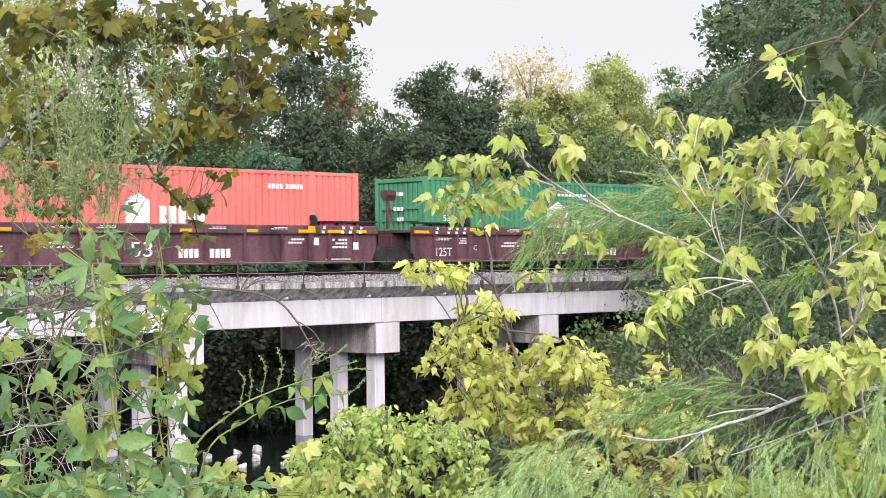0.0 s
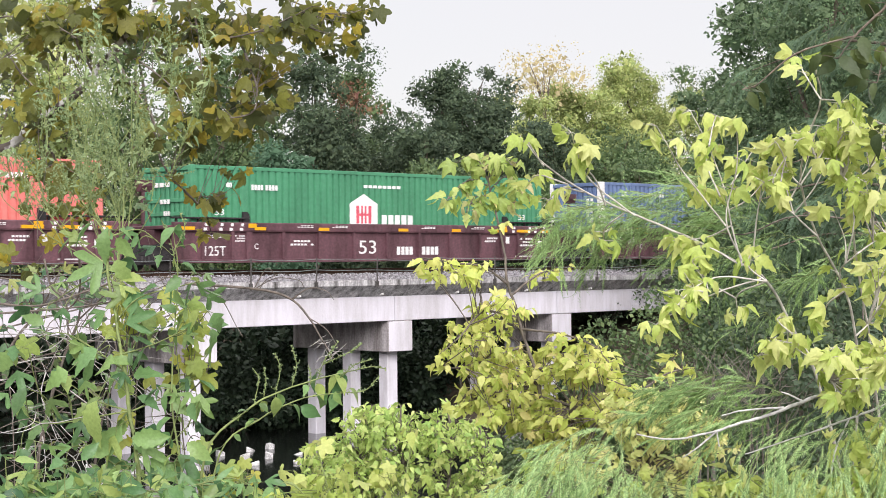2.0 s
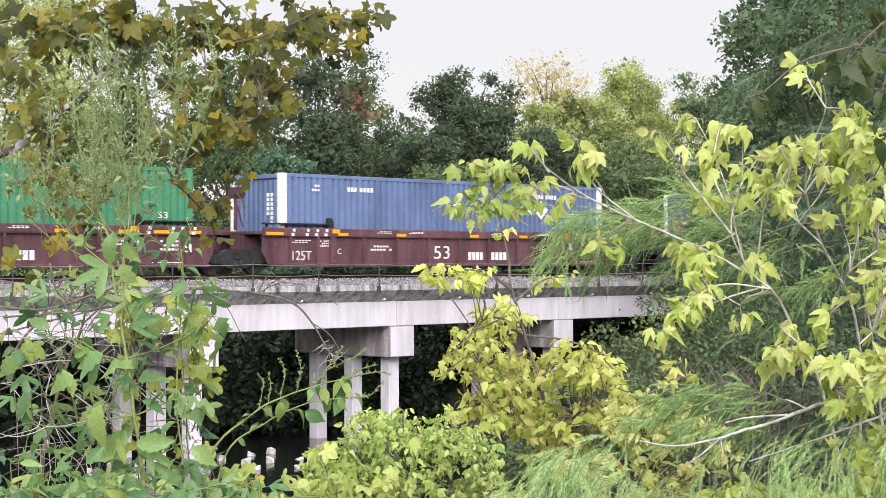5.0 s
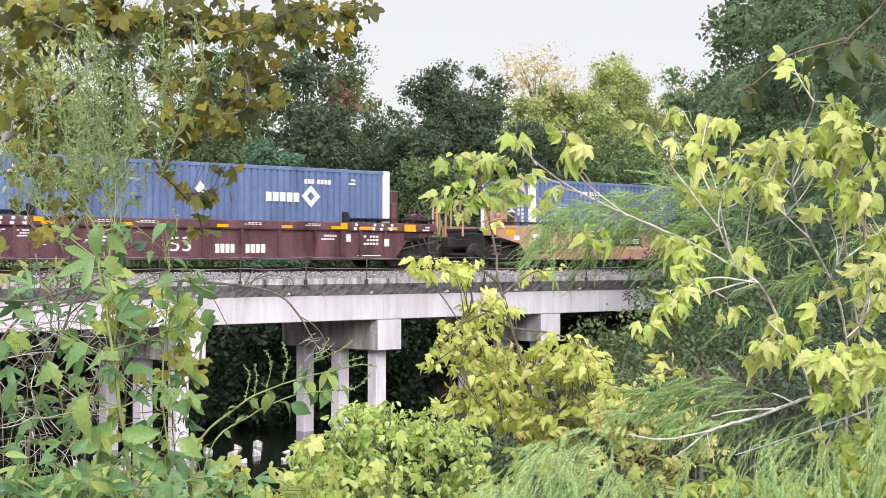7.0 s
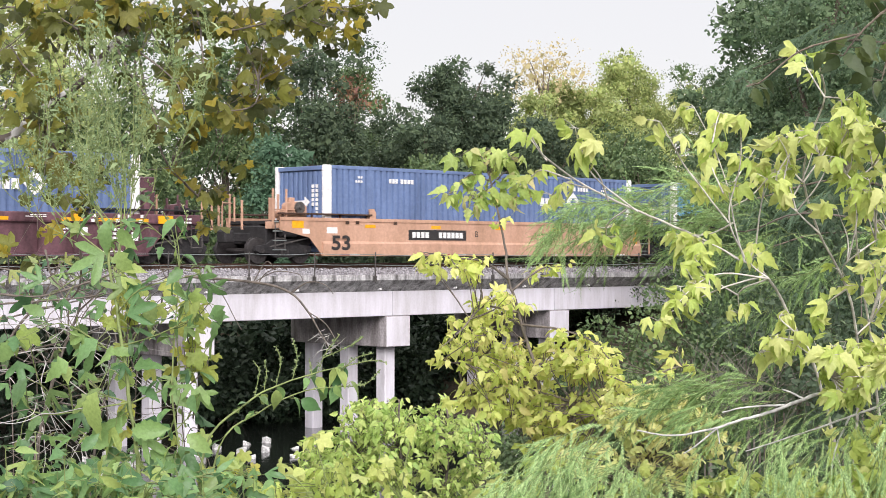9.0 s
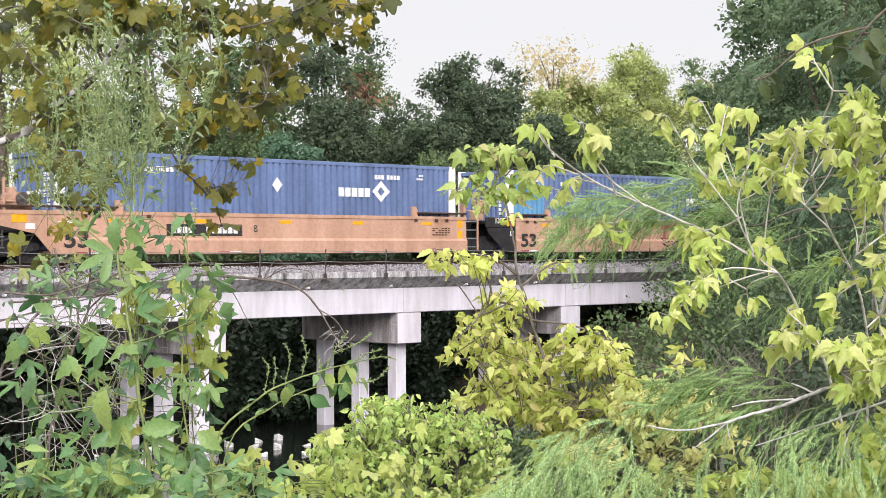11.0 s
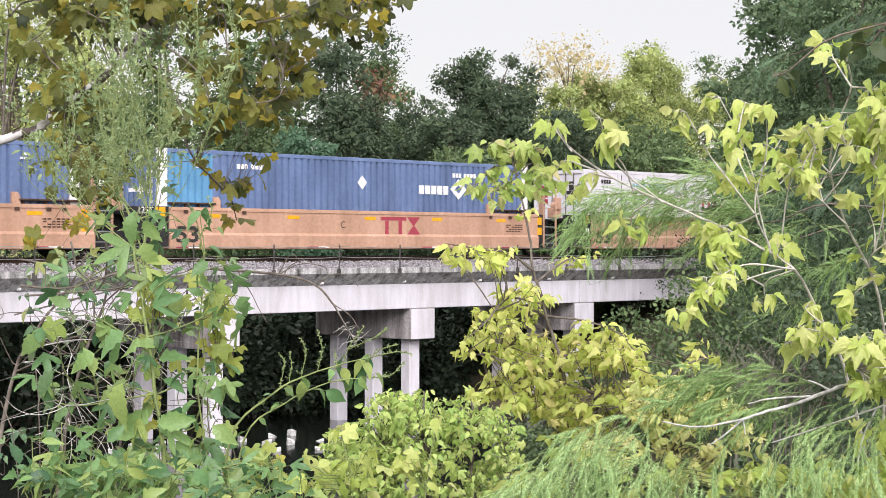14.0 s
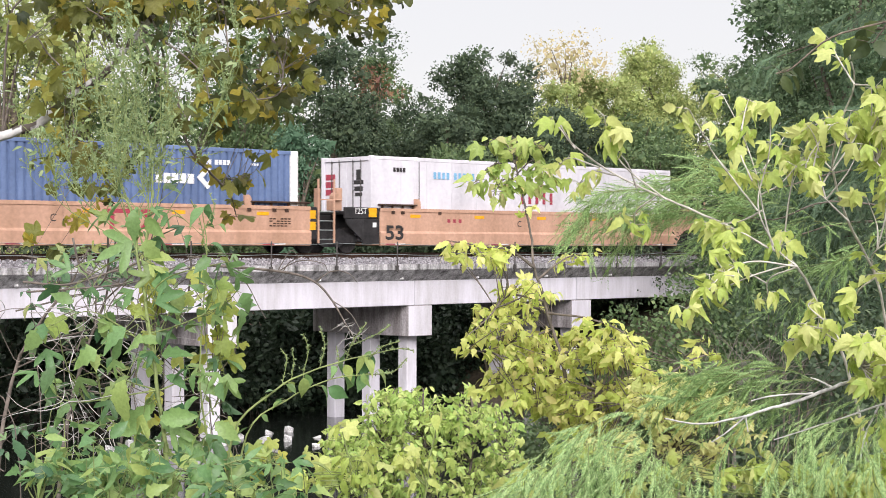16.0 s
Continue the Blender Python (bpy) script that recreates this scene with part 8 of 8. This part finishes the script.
feather(cypress.root, cypress_base, [
    line_at(6.4, (1.70, -0.57), (1.57, -0.62), (1.43, -0.68), (1.33, -0.74), (1.24, -0.80), deep=-0.3),
    line_at(6.4, (1.65, -0.59), (1.52, -0.66), (1.39, -0.74), (1.30, -0.83), deep=-0.3),
    line_at(6.4, (1.52, -0.64), (1.37, -0.68), (1.24, -0.71), (1.13, -0.76), (1.06, -0.83), deep=-0.3),
    line_at(6.4, (1.39, -0.66), (1.26, -0.70), (1.15, -0.74), (1.05, -0.79), deep=-0.3),
    line_at(6.4, (1.71, -0.63), (1.63, -0.72), (1.57, -0.81), (1.52, -0.89), deep=-0.3),
    line_at(6.4, (1.57, -0.64), (1.50, -0.74), (1.46, -0.83), (1.43, -0.92), deep=-0.3),
    line_at(6.4, (1.76, -0.33), (1.70, -0.41), (1.66, -0.52), (1.65, -0.63), deep=-0.3),
    line_at(6.4, (1.78, -0.41), (1.71, -0.50), (1.68, -0.61), (1.63, -0.72), deep=-0.3),
    line_at(6.4, (1.78, -0.24), (1.72, -0.33), (1.67, -0.41), (1.64, -0.50), deep=-0.3),
    line_at(6.4, (1.35, -0.69), (1.30, -0.76), (1.27, -0.84), (1.24, -0.92), deep=-0.3),
    line_at(6.4, (1.22, -0.72), (1.17, -0.80), (1.13, -0.87), (1.08, -0.95), deep=0.2),
    line_at(6.4, (1.76, -0.68), (1.70, -0.76), (1.65, -0.87), (1.63, -0.96), deep=-0.3),
    line_at(6.4, (1.43, -0.63), (1.35, -0.65), (1.24, -0.66), (1.13, -0.68), deep=0.3),
    line_at(6.4, (1.63, -0.54), (1.54, -0.58), (1.46, -0.59), (1.37, -0.63), deep=0.3)], 70, 0.13, M_CYPRESS, 55, sag=0.55, spread_out=0.45, stray=0.4)
feather(cypress.root, cypress_base, [
    line_at(7.2, (1.34, 0.12), (1.15, 0.17), (0.95, 0.20), (0.73, 0.17), (0.53, 0.10), deep=-0.3),
    line_at(7.2, (1.39, 0.20), (1.20, 0.24), (1.02, 0.26), (0.85, 0.23), deep=0.3),
    line_at(7.2, (1.32, 0.24), (1.15, 0.30), (1.00, 0.32), (0.88, 0.28), deep=0.4),
    line_at(7.2, (1.02, 0.17), (0.83, 0.21), (0.65, 0.21), (0.51, 0.15), (0.41, 0.07), deep=-0.3),
    line_at(7.2, (0.97, 0.15), (0.80, 0.12), (0.68, 0.07), (0.61, -0.04), deep=0.2),
    line_at(7.2, (1.52, 0.01), (1.34, 0.04), (1.20, 0.01), (1.05, -0.05), deep=0.3),
    line_at(7.2, (0.85, 0.21), (0.68, 0.23), (0.53, 0.21), (0.43, 0.15), deep=-0.3),
    line_at(7.2, (0.80, 0.17), (0.66, 0.18), (0.56, 0.17), (0.46, 0.15), deep=-0.3),
    line_at(7.2, (1.57, -0.11), (1.44, -0.05), (1.29, -0.07), (1.17, -0.12), deep=0.4),
    line_at(7.2, (1.76, -0.01), (1.64, -0.05), (1.52, -0.15), (1.44, -0.26), deep=0.4),
    line_at(7.2, (1.37, 0.32), (1.27, 0.36), (1.15, 0.38), (1.05, 0.35), deep=0.6),
    line_at(7.2, (2.01, 0.12), (1.88, 0.10), (1.76, 0.01), (1.69, -0.08), deep=0.5),
    line_at(7.2, (0.73, 0.17), (0.62, 0.15), (0.52, 0.12), (0.46, 0.07), deep=0.3),
    line_at(7.2, (1.37, 0.10), (1.17, 0.15), (0.97, 0.15), (0.75, 0.12), (0.58, 0.07), deep=-0.15),
    line_at(7.2, (1.32, 0.07), (1.12, 0.11), (0.93, 0.12), (0.73, 0.07), deep=0),
    line_at(7.2, (1.27, 0.21), (1.10, 0.27), (0.95, 0.29), (0.80, 0.26), deep=0.15),
    line_at(7.2, (0.97, 0.21), (0.80, 0.24), (0.65, 0.24), (0.53, 0.21), deep=0.3),
    line_at(7.2, (1.17, 0.17), (1.00, 0.20), (0.83, 0.17), (0.68, 0.12), deep=-0.15),
    line_at(7.2, (1.47, 0.12), (1.29, 0.17), (1.15, 0.17), (1.00, 0.12), deep=0),
    line_at(7.2, (1.34, -0.01), (1.20, 0.04), (1.05, 0.04), (0.93, 0.01), deep=0.15),
    line_at(7.2, (1.57, 0.07), (1.44, 0.10), (1.32, 0.07), (1.20, 0.04), deep=0.3)], 165, 0.1, M_CYPRESS_MID, 54, sag=0.1, spread_out=0.5, stray=0.4)

shrub_base = spot(-0.45, 14)
shrub_base[2] = ground_at(shrub_base[0], shrub_base[1])
shrub = Plant("shrub", "dense bright green leafy shrub on the creek bank", "shrub", shrub_base, M_LEAF_SHRUB, M_TWIG, 28, 0.072, "droop lobed toothed", "shrubs on the bank")
a_way = shrub.limb([shrub_base] + line_at(14, (-0.88, -3.08), (-0.83, -2.12), (-0.78, -1.55), (-0.69, -1.23)), 0.0239, 0.0072, "stem")
shrub.dress(a_way, 20)
b_way = shrub.limb([shrub_base] + line_at(14, (-0.40, -3.08), (-0.40, -2.12), (-0.45, -1.55), (-0.45, -1.23)), 0.0239, 0.0072, "stem")
shrub.dress(b_way, 20)
c_way = shrub.limb([shrub_base] + line_at(14, (-0.11, -3.08), (-0.07, -2.12), (-0.02, -1.55), (-0.07, -1.19)), 0.0239, 0.0072, "stem")
shrub.dress(c_way, 20)
d_way = shrub.limb([shrub_base] + line_at(14, (-1.07, -3.08), (-1.12, -2.12), (-1.22, -1.59)), 0.0239, 0.0072, "stem")
shrub.dress(d_way, 20)
e_way = shrub.limb([shrub_base] + line_at(14, (0.27, -3.08), (0.27, -2.12), (0.24, -1.59), (0.20, -1.38)), 0.0239, 0.0072, "stem")
shrub.dress(e_way, 20)
shrub.thicket(spot(-0.69, 14, -1.38), (0.29, 0.90, 0.17), 90, 4, a_way)
shrub.thicket(spot(-0.88, 14, -1.64), (0.33, 0.90, 0.22), 90, 4, a_way)
shrub.thicket(spot(-0.40, 14, -1.55), (0.36, 0.90, 0.29), 135, 4, b_way)
shrub.thicket(spot(-0.02, 14, -1.47), (0.26, 0.90, 0.24), 90, 4, c_way)
shrub.thicket(spot(0.24, 14, -1.69), (0.14, 0.90, 0.22), 54, 4, e_way)
shrub.thicket(spot(-1.14, 14, -1.74), (0.17, 0.90, 0.22), 51, 4, d_way)
shrub.thicket(spot(-0.40, 14, -1.95), (0.72, 0.90, 0.19), 165, 4, b_way)
shrub.thicket(spot(-1.02, 14, -1.98), (0.33, 0.90, 0.14), 54, 4, d_way)
shrub.thicket(spot(0.17, 14, -2.02), (0.29, 0.90, 0.19), 54, 4, e_way)
shrub.finish(300)

heart_base = spot(-0.53, 9.5)
heart_base[2] = ground_at(heart_base[0], heart_base[1])
heart = Plant("shrub", "yellow-green broad-leaved sapling shoots beside the shrub", "shrub", heart_base, M_LEAF_SAP, M_STEM, 29, 0.085, "ovate syc toothed", "shrubs on the bank")
a_way = heart.limb([heart_base] + line_at(9.5, (-0.60, -2.41), (-0.63, -1.60), (-0.73, -1.28), (-0.79, -1.05)), 0.0097, 0.0032, "stem")
heart.dress(a_way, 10)
b_way = heart.limb([heart_base] + line_at(9.5, (-0.31, -2.41), (-0.31, -1.60), (-0.27, -1.21), (-0.22, -0.98)), 0.0097, 0.0032, "stem")
heart.dress(b_way, 8)
c_way = heart.limb([heart_base] + line_at(9.5, (0.38, -2.41), (0.34, -1.60), (0.31, -1.31)), 0.0097, 0.0032, "stem")
heart.dress(c_way, 8)
heart.thicket(spot(-0.69, 9.5, -1.26), (0.28, 0.35, 0.13), 18, 3, a_way)
heart.thicket(spot(-0.31, 9.5, -1.28), (0.16, 0.35, 0.13), 12, 3, b_way)
heart.thicket(spot(0.38, 9.5, -1.34), (0.23, 0.35, 0.08), 10, 3, c_way)
heart.thicket(spot(-0.99, 9.5, -1.36), (0.19, 0.35, 0.06), 8, 3, a_way)
heart.finish(300)


def build_bare_twigs():
    """Leafless brown and grey twigs tangled among the weeds."""
    g = np.random.default_rng(61)
    base = spot(-1.4, 7.6)
    base[2] = ground_at(base[0], base[1])
    root = empty("dead_brush", "tangle of leafless grey and brown twigs on the bank", "brush", at=tuple(base))
    for i in range(5):
        r, f = -2.1 + 0.165 * i + g.normal() * 0.03, g.uniform(6.8, 8.4)
        p = spot(r, f, g.uniform(-0.9, -0.5))
        low = np.array([p[0], p[1], ground_at(p[0], p[1])])
        top = p + SIDE * g.normal() * 0.25 + (0, 0, g.uniform(0.2, 0.5))
        line = bend([(*low, 0.0034), (*p, 0.0026), (*(p * 0.5 + top * 0.5 + g.normal(size=3) * 0.1), 0.0024), (*top, 0.001)], 6)
        v, fc = tubes([line - np.array([*base, 0])], 5)
        big_mesh("dry_stem", v, fc, M_TWIG, root, True)
        for k in range(7):
            q = line[int(g.integers(len(line) // 3, len(line) - 1)), :3]
            a, pts, way = g.uniform(0, 6.3), [], unit(g.normal(size=(1, 3)) * (1, 1, 0.5))[0]
            way = way @ SIDE * SIDE + 0.3 * way @ FWD * FWD + np.array([0, 0, way[2] * 0.8])
            n = int(g.integers(5, 9))
            for m in range(n):
                pts.append((*q, 0.0022 * (1 - 0.7 * m / n)))
                way = way + g.normal(size=3) * 0.3
                way /= np.linalg.norm(way)
                q = q + way * 0.075
            v, fc = tubes([bend(pts, 4) - np.array([*base, 0])], 5)
            big_mesh("twig", v, fc, M_TWIG_WHITE if k % 3 else M_TWIG, root, True)
    # crooked boughs, dark ones and bleached ones
    for pale, line in ((0, ((-2.16, -0.17), (-1.93, -0.18), (-1.74, -0.15), (-1.57, -0.08))),
                       (0, ((-2.16, -0.25), (-1.90, -0.21), (-1.69, -0.21), (-1.58, -0.18))),
                       (0, ((-1.94, 0.03), (-1.89, -0.10), (-1.86, -0.21), (-1.84, -0.40))),
                       (0, ((-1.77, 0.03), (-1.82, -0.13), (-1.93, -0.24), (-2.06, -0.29))),
                       (0, ((-1.32, -0.64), (-1.26, -0.72), (-1.23, -0.80))),
                       (0, ((-1.52, -0.40), (-1.40, -0.29), (-1.32, -0.18), (-1.29, -0.05))),
                       (1, ((-2.04, -0.29), (-1.85, -0.31), (-1.79, -0.40), (-1.69, -0.53), (-1.48, -0.61))),
                       (1, ((-2.09, -0.66), (-1.99, -0.80), (-1.97, -0.93), (-2.01, -1.06))),
                       (1, ((-1.86, -1.09), (-1.80, -0.90), (-1.72, -0.72), (-1.67, -0.56))),
                       (1, ((-1.82, -0.34), (-1.72, -0.40), (-1.58, -0.45), (-1.48, -0.42))),
                       (1, ((-2.04, -0.72), (-1.93, -0.83), (-1.97, -1.01), (-1.93, -1.15))),
                       (1, ((-1.64, -0.61), (-1.48, -0.57), (-1.40, -0.66))),
                       (1, ((-2.09, -0.45), (-1.93, -0.40), (-1.82, -0.29), (-1.93, -0.25))),
                       (1, ((-1.80, -0.61), (-1.66, -0.72), (-1.54, -0.84))),
                       (1, ((-2.12, -0.34), (-1.98, -0.32), (-1.88, -0.40), (-1.66, -0.42))),
                       (1, ((-2.06, -0.50), (-1.90, -0.45), (-1.74, -0.50), (-1.58, -0.64))),
                       (1, ((-1.74, -1.01), (-1.77, -0.88), (-1.85, -0.77), (-1.96, -0.66))),
                       (1, ((-2.09, -0.88), (-1.93, -0.85), (-1.77, -0.93), (-1.66, -1.06))),
                       (1, ((-1.93, -0.50), (-1.89, -0.66), (-1.80, -0.80))),
                       (1, ((-1.72, -0.29), (-1.64, -0.40), (-1.66, -0.53), (-1.58, -0.64)))):
        pts = line_at(7.8, *line, deep=float(g.normal()) * 0.3)
        r = (0.0027 if pale else 0.0058) * g.uniform(0.8, 1.2)
        way = bend([(*(p + g.normal(size=3) * 0.015), r * (1 - 0.55 * i / len(pts))) for i, p in enumerate(pts)], 6)
        v, fc = tubes([way - np.array([*base, 0])], 6)
        big_mesh("bough", v, fc, M_TWIG_WHITE if pale else M_TWIG, root, True)
        for k in range(3):
            q = way[int(g.integers(3, len(way) - 1)), :3]
            a = SIDE * g.normal() + np.array([0, 0, g.normal() * 0.8])
            e = q + a * 0.13
            tw = bend([(*q, r * 0.5), (*((q + e) / 2 + g.normal(size=3) * 0.025), r * 0.4), (*e, r * 0.2)], 4)
            v, fc = tubes([tw - np.array([*base, 0])], 4)
            big_mesh("twig", v, fc, M_TWIG_WHITE if pale else M_TWIG, root, True)

    hang = line_at(15, (-2.43, -0.20), (-1.76, -0.26), (-1.47, -0.35), (-1.31, -0.52), (-1.21, -0.69), (-1.09, -0.89))
    offs = [line_at(15, (-1.81, -0.26), (-1.61, -0.16), (-1.40, -0.18), (-1.35, -0.25)), line_at(15, (-1.47, -0.35), (-1.30, -0.25), (-1.15, -0.28), (-1.08, -0.36)), line_at(15, (-2.17, -0.23), (-2.05, -0.43), (-1.98, -0.57), (-1.91, -0.69)), line_at(15, (-1.81, -0.26), (-1.69, -0.07), (-1.61, -0.13)), line_at(15, (-1.31, -0.52), (-1.15, -0.63), (-1.05, -0.79)), line_at(15, (-1.76, -0.26), (-1.69, -0.17), (-1.56, -0.11)), line_at(15, (-1.46, -0.36), (-1.35, -0.27), (-1.25, -0.25))]
    for line, r in [(hang, 0.015)] + [(o, 0.006) for o in offs]:
        l = bend([(*p, r * (1 - 0.7 * i / len(line))) for i, p in enumerate(line)], 6)
        v, fc = tubes([l - np.array([*base, 0])], 6)
        big_mesh("hanging_twig", v, fc, M_TWIG, root, True)
    # pale dead sprigs towards its tip
    for k in range(26):
        t = g.random()
        q = np.array(hang[4]) * (1 - t) + np.array(hang[5]) * t
        e = q + SIDE * g.normal() * 0.07 + FWD * g.normal() * 0.05 + (0, 0, g.normal() * 0.07)
        v, fc = tubes([np.array([(*q, 0.004), (*((q + e) / 2 + g.normal(size=3) * 0.012), 0.003), (*e, 0.0015)]) - np.array([*base, 0])], 4)
        big_mesh("sprig", v, fc, M_TWIG_WHITE, root, True)



def build_ragweed_stand():
    """A stand of slender stems with pale green seed spikes, rising over the train."""
    g = np.random.default_rng(62)
    base = spot(-1.6, 8.2)
    base[2] = ground_at(base[0], base[1])
    p = Plant("ragweed_stand", "stand of tall pale green ragweed with seed spikes", "weed", base, M_WEED, M_STEM, 63, 0.05, "lance", "weeds on the bank")
    stems = []
    for i in range(10):
        r, f = -2.25 + 0.105 * i + g.uniform(-0.05, 0.05), g.uniform(7.6, 8.9)
        top = spot(r + g.normal() * 0.1, f, g.uniform(0.55, 1.02) * (1 - 0.2 * abs(r + 1.6)))
        k = f / 7
        low = spot(-1.42 * k, f, g.uniform(-0.28, -0.02) * k)
        m = low * 0.45 + top * 0.55 + SIDE * (g.normal() * 0.06 + 0.22 * (r + 1.6)) + (0, 0, -0.05)
        way = [low, m, top]
        if i % 3 == 0:
            foot = spot(-1.31 * k, f)
            foot[2] = ground_at(foot[0], foot[1])
            way = [foot, spot(-1.33 * k, f, -1.02 * k), spot(-1.37 * k, f, -0.63 * k)] + way
        line = p.limb(way, 0.0042, 0.0015, "stalk")
        p.dress(line[-11:], 4, 0.1, 2, reach=0.5, down=0.1)
        stems.append([m, (m + top) / 2 + g.normal(size=3) * 0.03, top])
        for k in range(6):
            q = line[-1 - int(11 * g.uniform(0.1, 0.75))]
            e = q + SIDE * g.normal() * 0.12 + FWD * g.normal() * 0.1 + (0, 0, g.uniform(0.22, 0.5))
            c = (q + e) / 2 + SIDE * np.sign((e - q) @ SIDE) * 0.05 + (0, 0, -0.02)
            way = p.limb([q, c, e], 0.0022, 0.001, "side_shoot")
            p.dress(way, 2, 0.2, 1, reach=0.4, down=0.1)
            stems.append([c, (c + e) / 2 + g.normal(size=3) * 0.012, e])
    p.finish(0)
    spikes(p.root, base, stems, M_WEED, 64, 0.012, 0.13, 0.0)


def build_dark_cypress():
    """The tall dark cypress on the bank, its sprays in layers."""
    base = spot(6.9, 24)
    base[2] = ground_at(base[0], base[1])
    g = np.random.default_rng(65)
    p = Plant("cypress_tree", "tall dark green bald cypress on the bank", "tree", base, M_CYPRESS, M_BARK, 66, 0.1)
    trunk = p.limb([base, base + (0.1, 0, 4), base + (0, 0.1, 8), base + (0.1, 0, 12.5)], 0.22, 0.05, "trunk")
    lines = []
    for i in range(95):
        z = g.uniform(2.0, 12.0)
        a = g.uniform(0, 2 * math.pi)
        L = (4.0 - 0.13 * z) * g.uniform(0.6, 1.1)
        q = base + (0.05, 0.05, z)
        d = np.array([math.cos(a), math.sin(a), 0.0])
        l = [q, q + d * L * 0.5 + (0, 0, 0.22), q + d * L + (0, 0, -0.1)]
        if i < 40:
            p.limb(l, 0.03, 0.006)
        lines.append(l)
        side = np.cross(d, (0, 0, 1.0))
        for s in (-1, 1):
            lines.append([q + d * L * 0.4, q + d * L * 0.6 + side * s * L * 0.2, q + d * L * 0.75 + side * s * L * 0.42 + (0, 0, -0.15)])
    feather(p.root, base, lines, 30, 0.34, M_CYPRESS_DARK, 67, sag=0.4, spread_out=0.55, stray=0.35)
    # broadleaf trees behind it
    for i, (r, f, top, w, n) in enumerate(((7.35, 33, 14.2, 2.2, 44000), (8.8, 37, 18, 3.0, 46000), (8.4, 31, 13, 2.4, 26000), (8.4, 40, 15.5, 2.4, 26000), (11.2, 48, 20, 3.2, 22000), (15.0, 47, 21, 3.8, 12000), (9.3, 54, 13.0, 2.0, 24000))):
        q = spot(r, f)
        tree("tree", "dark green broadleaf tree on the near bank", "tree", (q[0], q[1], ground_at(q[0], q[1])), top, w, n, M_BANK_TREE, 300 + i, leaf=0.07 if i < 3 else 0.13, bare=0.05, clumps=110, group="trees on the near bank")
    # three bushes take the darker leaf, a colour stand-in for the bank's shade
    for i, (r, f, hh, w, n) in enumerate(((2.9, 23, -0.9, 1.0, 6000), (4.2, 18, -0.2, 1.2, 5000), (5.0, 20, 0.6, 1.3, 5000), (2.15, 24.5, -0.75, 1.1, 11000), (3.9, 21, -0.4, 1.1, 5000))):
        q = spot(r, f)
        z = ground_at(q[0], q[1])
        bush("bush", "shaded green bush on the near bank", (q[0], q[1], z), 6.4 + hh - z, w, n, M_FAR_DARK if i in (1, 2, 4) else M_FAR_MID, 320 + i, 0.08, clumps=36)


def build_creek_bushes():
    """Dark leafy bushes at the water's edge below the bridge."""
    for i, (r, f, u, w, n) in enumerate(((0.85, 24, -2.35, 0.9, 9000), (1.7, 27, -2.1, 1.2, 10000), (0.35, 22, -2.75, 0.6, 6000), (2.25, 22, -0.95, 1.0, 16000), (3.2, 24, -0.7, 1.2, 16000), (4.6, 23, -0.3, 1.3, 14000))):
        q = spot(r, f)
        z = ground_at(q[0], q[1])
        bush("bush", "dark green leafy bush at the edge of the creek", (q[0], q[1], z), 6.4 + u - z, w, n, M_FAR_MID, 340 + i, 0.07, clumps=30)


def build_dry_thicket():
    """Grey leafless brush on the bank below the bridge."""
    g = np.random.default_rng(68)
    base = spot(3.3, 20)
    base[2] = ground_at(base[0], base[1])
    root = empty("dry_thicket", "grey leafless brush thicket on the shaded bank", "brush", at=tuple(base))
    lines = []
    for i in range(110):
        p = spot(3.3 + g.uniform(-0.6, 0.6), 20 + g.uniform(-0.8, 0.8), g.uniform(-2.2, -1.5))
        q = p + SIDE * g.normal() * 0.4 + FWD * g.normal() * 0.2 + (0, 0, g.uniform(0.3, 0.8))
        lines.append(bend([(*p, 0.005), (*((p + q) / 2 + g.normal(size=3) * 0.12), 0.004), (*q, 0.002)], 5))
    for i in range(9):
        p = spot(3.3 + g.uniform(-0.5, 0.5), 20 + g.uniform(-0.8, 0.8), -2.2)
        lines.append(bend([(p[0], p[1], ground_at(p[0], p[1]), 0.02), (p[0], p[1], p[2] * 0.5, 0.016), (*p, 0.012)], 4))
    v, f = tubes([l - np.array([*base, 0]) for l in lines], 4)
    tagged(big_mesh("twig_mass", v, f, M_DRY, root), kind="stuff")


def build_grass():
    """Rough grass and low weeds over the near bank."""
    g = np.random.default_rng(70)
    n = 30000
    r, f = g.uniform(-7, 9, n), g.uniform(3, 26, n)
    p = f[:, None] * FWD + r[:, None] * SIDE
    p[:, 2] = lay(p[:, 0], p[:, 1])
    keep = p[:, 2] > 0.35
    p = p[keep]
    n = len(p)
    v, fc = spread(p, g.normal(size=(n, 3)) * 0.35 + (0, 0, 1.0), g.normal(size=(n, 3)), g.uniform(0.2, 0.6, n), np.array([(0, 0.02, 0), (0, -0.02, 0), (1, 0, 0.2)]), np.array([(0, 1, 2)]))
    tagged(big_mesh("grass", v, fc, M_GRASS), "rough green bank grass and low weeds", "grass", kind="stuff")


build_bare_twigs()
build_ragweed_stand()
build_dark_cypress()
build_creek_bushes()
build_dry_thicket()
build_grass()



# ---- what moves: the train rolls towards the left bank, its wheels turn ----
def motions():
    for ob, x, z in MOVING:
        walk(ob, [(t, pose(x - s, AXLE, z)) for t, s in RUN])
    ts = [k * 0.1 for k in range(161)]
    far = np.interp(ts, [t for t, _ in RUN], [s for _, s in RUN])
    for w, ax in ROLLING:
        walk(w, [(t, pose(ax, 0, 0.42) @ Matrix.Rotation(-s / 0.42, 4, "Y")) for t, s in zip(ts, far)])


motions()
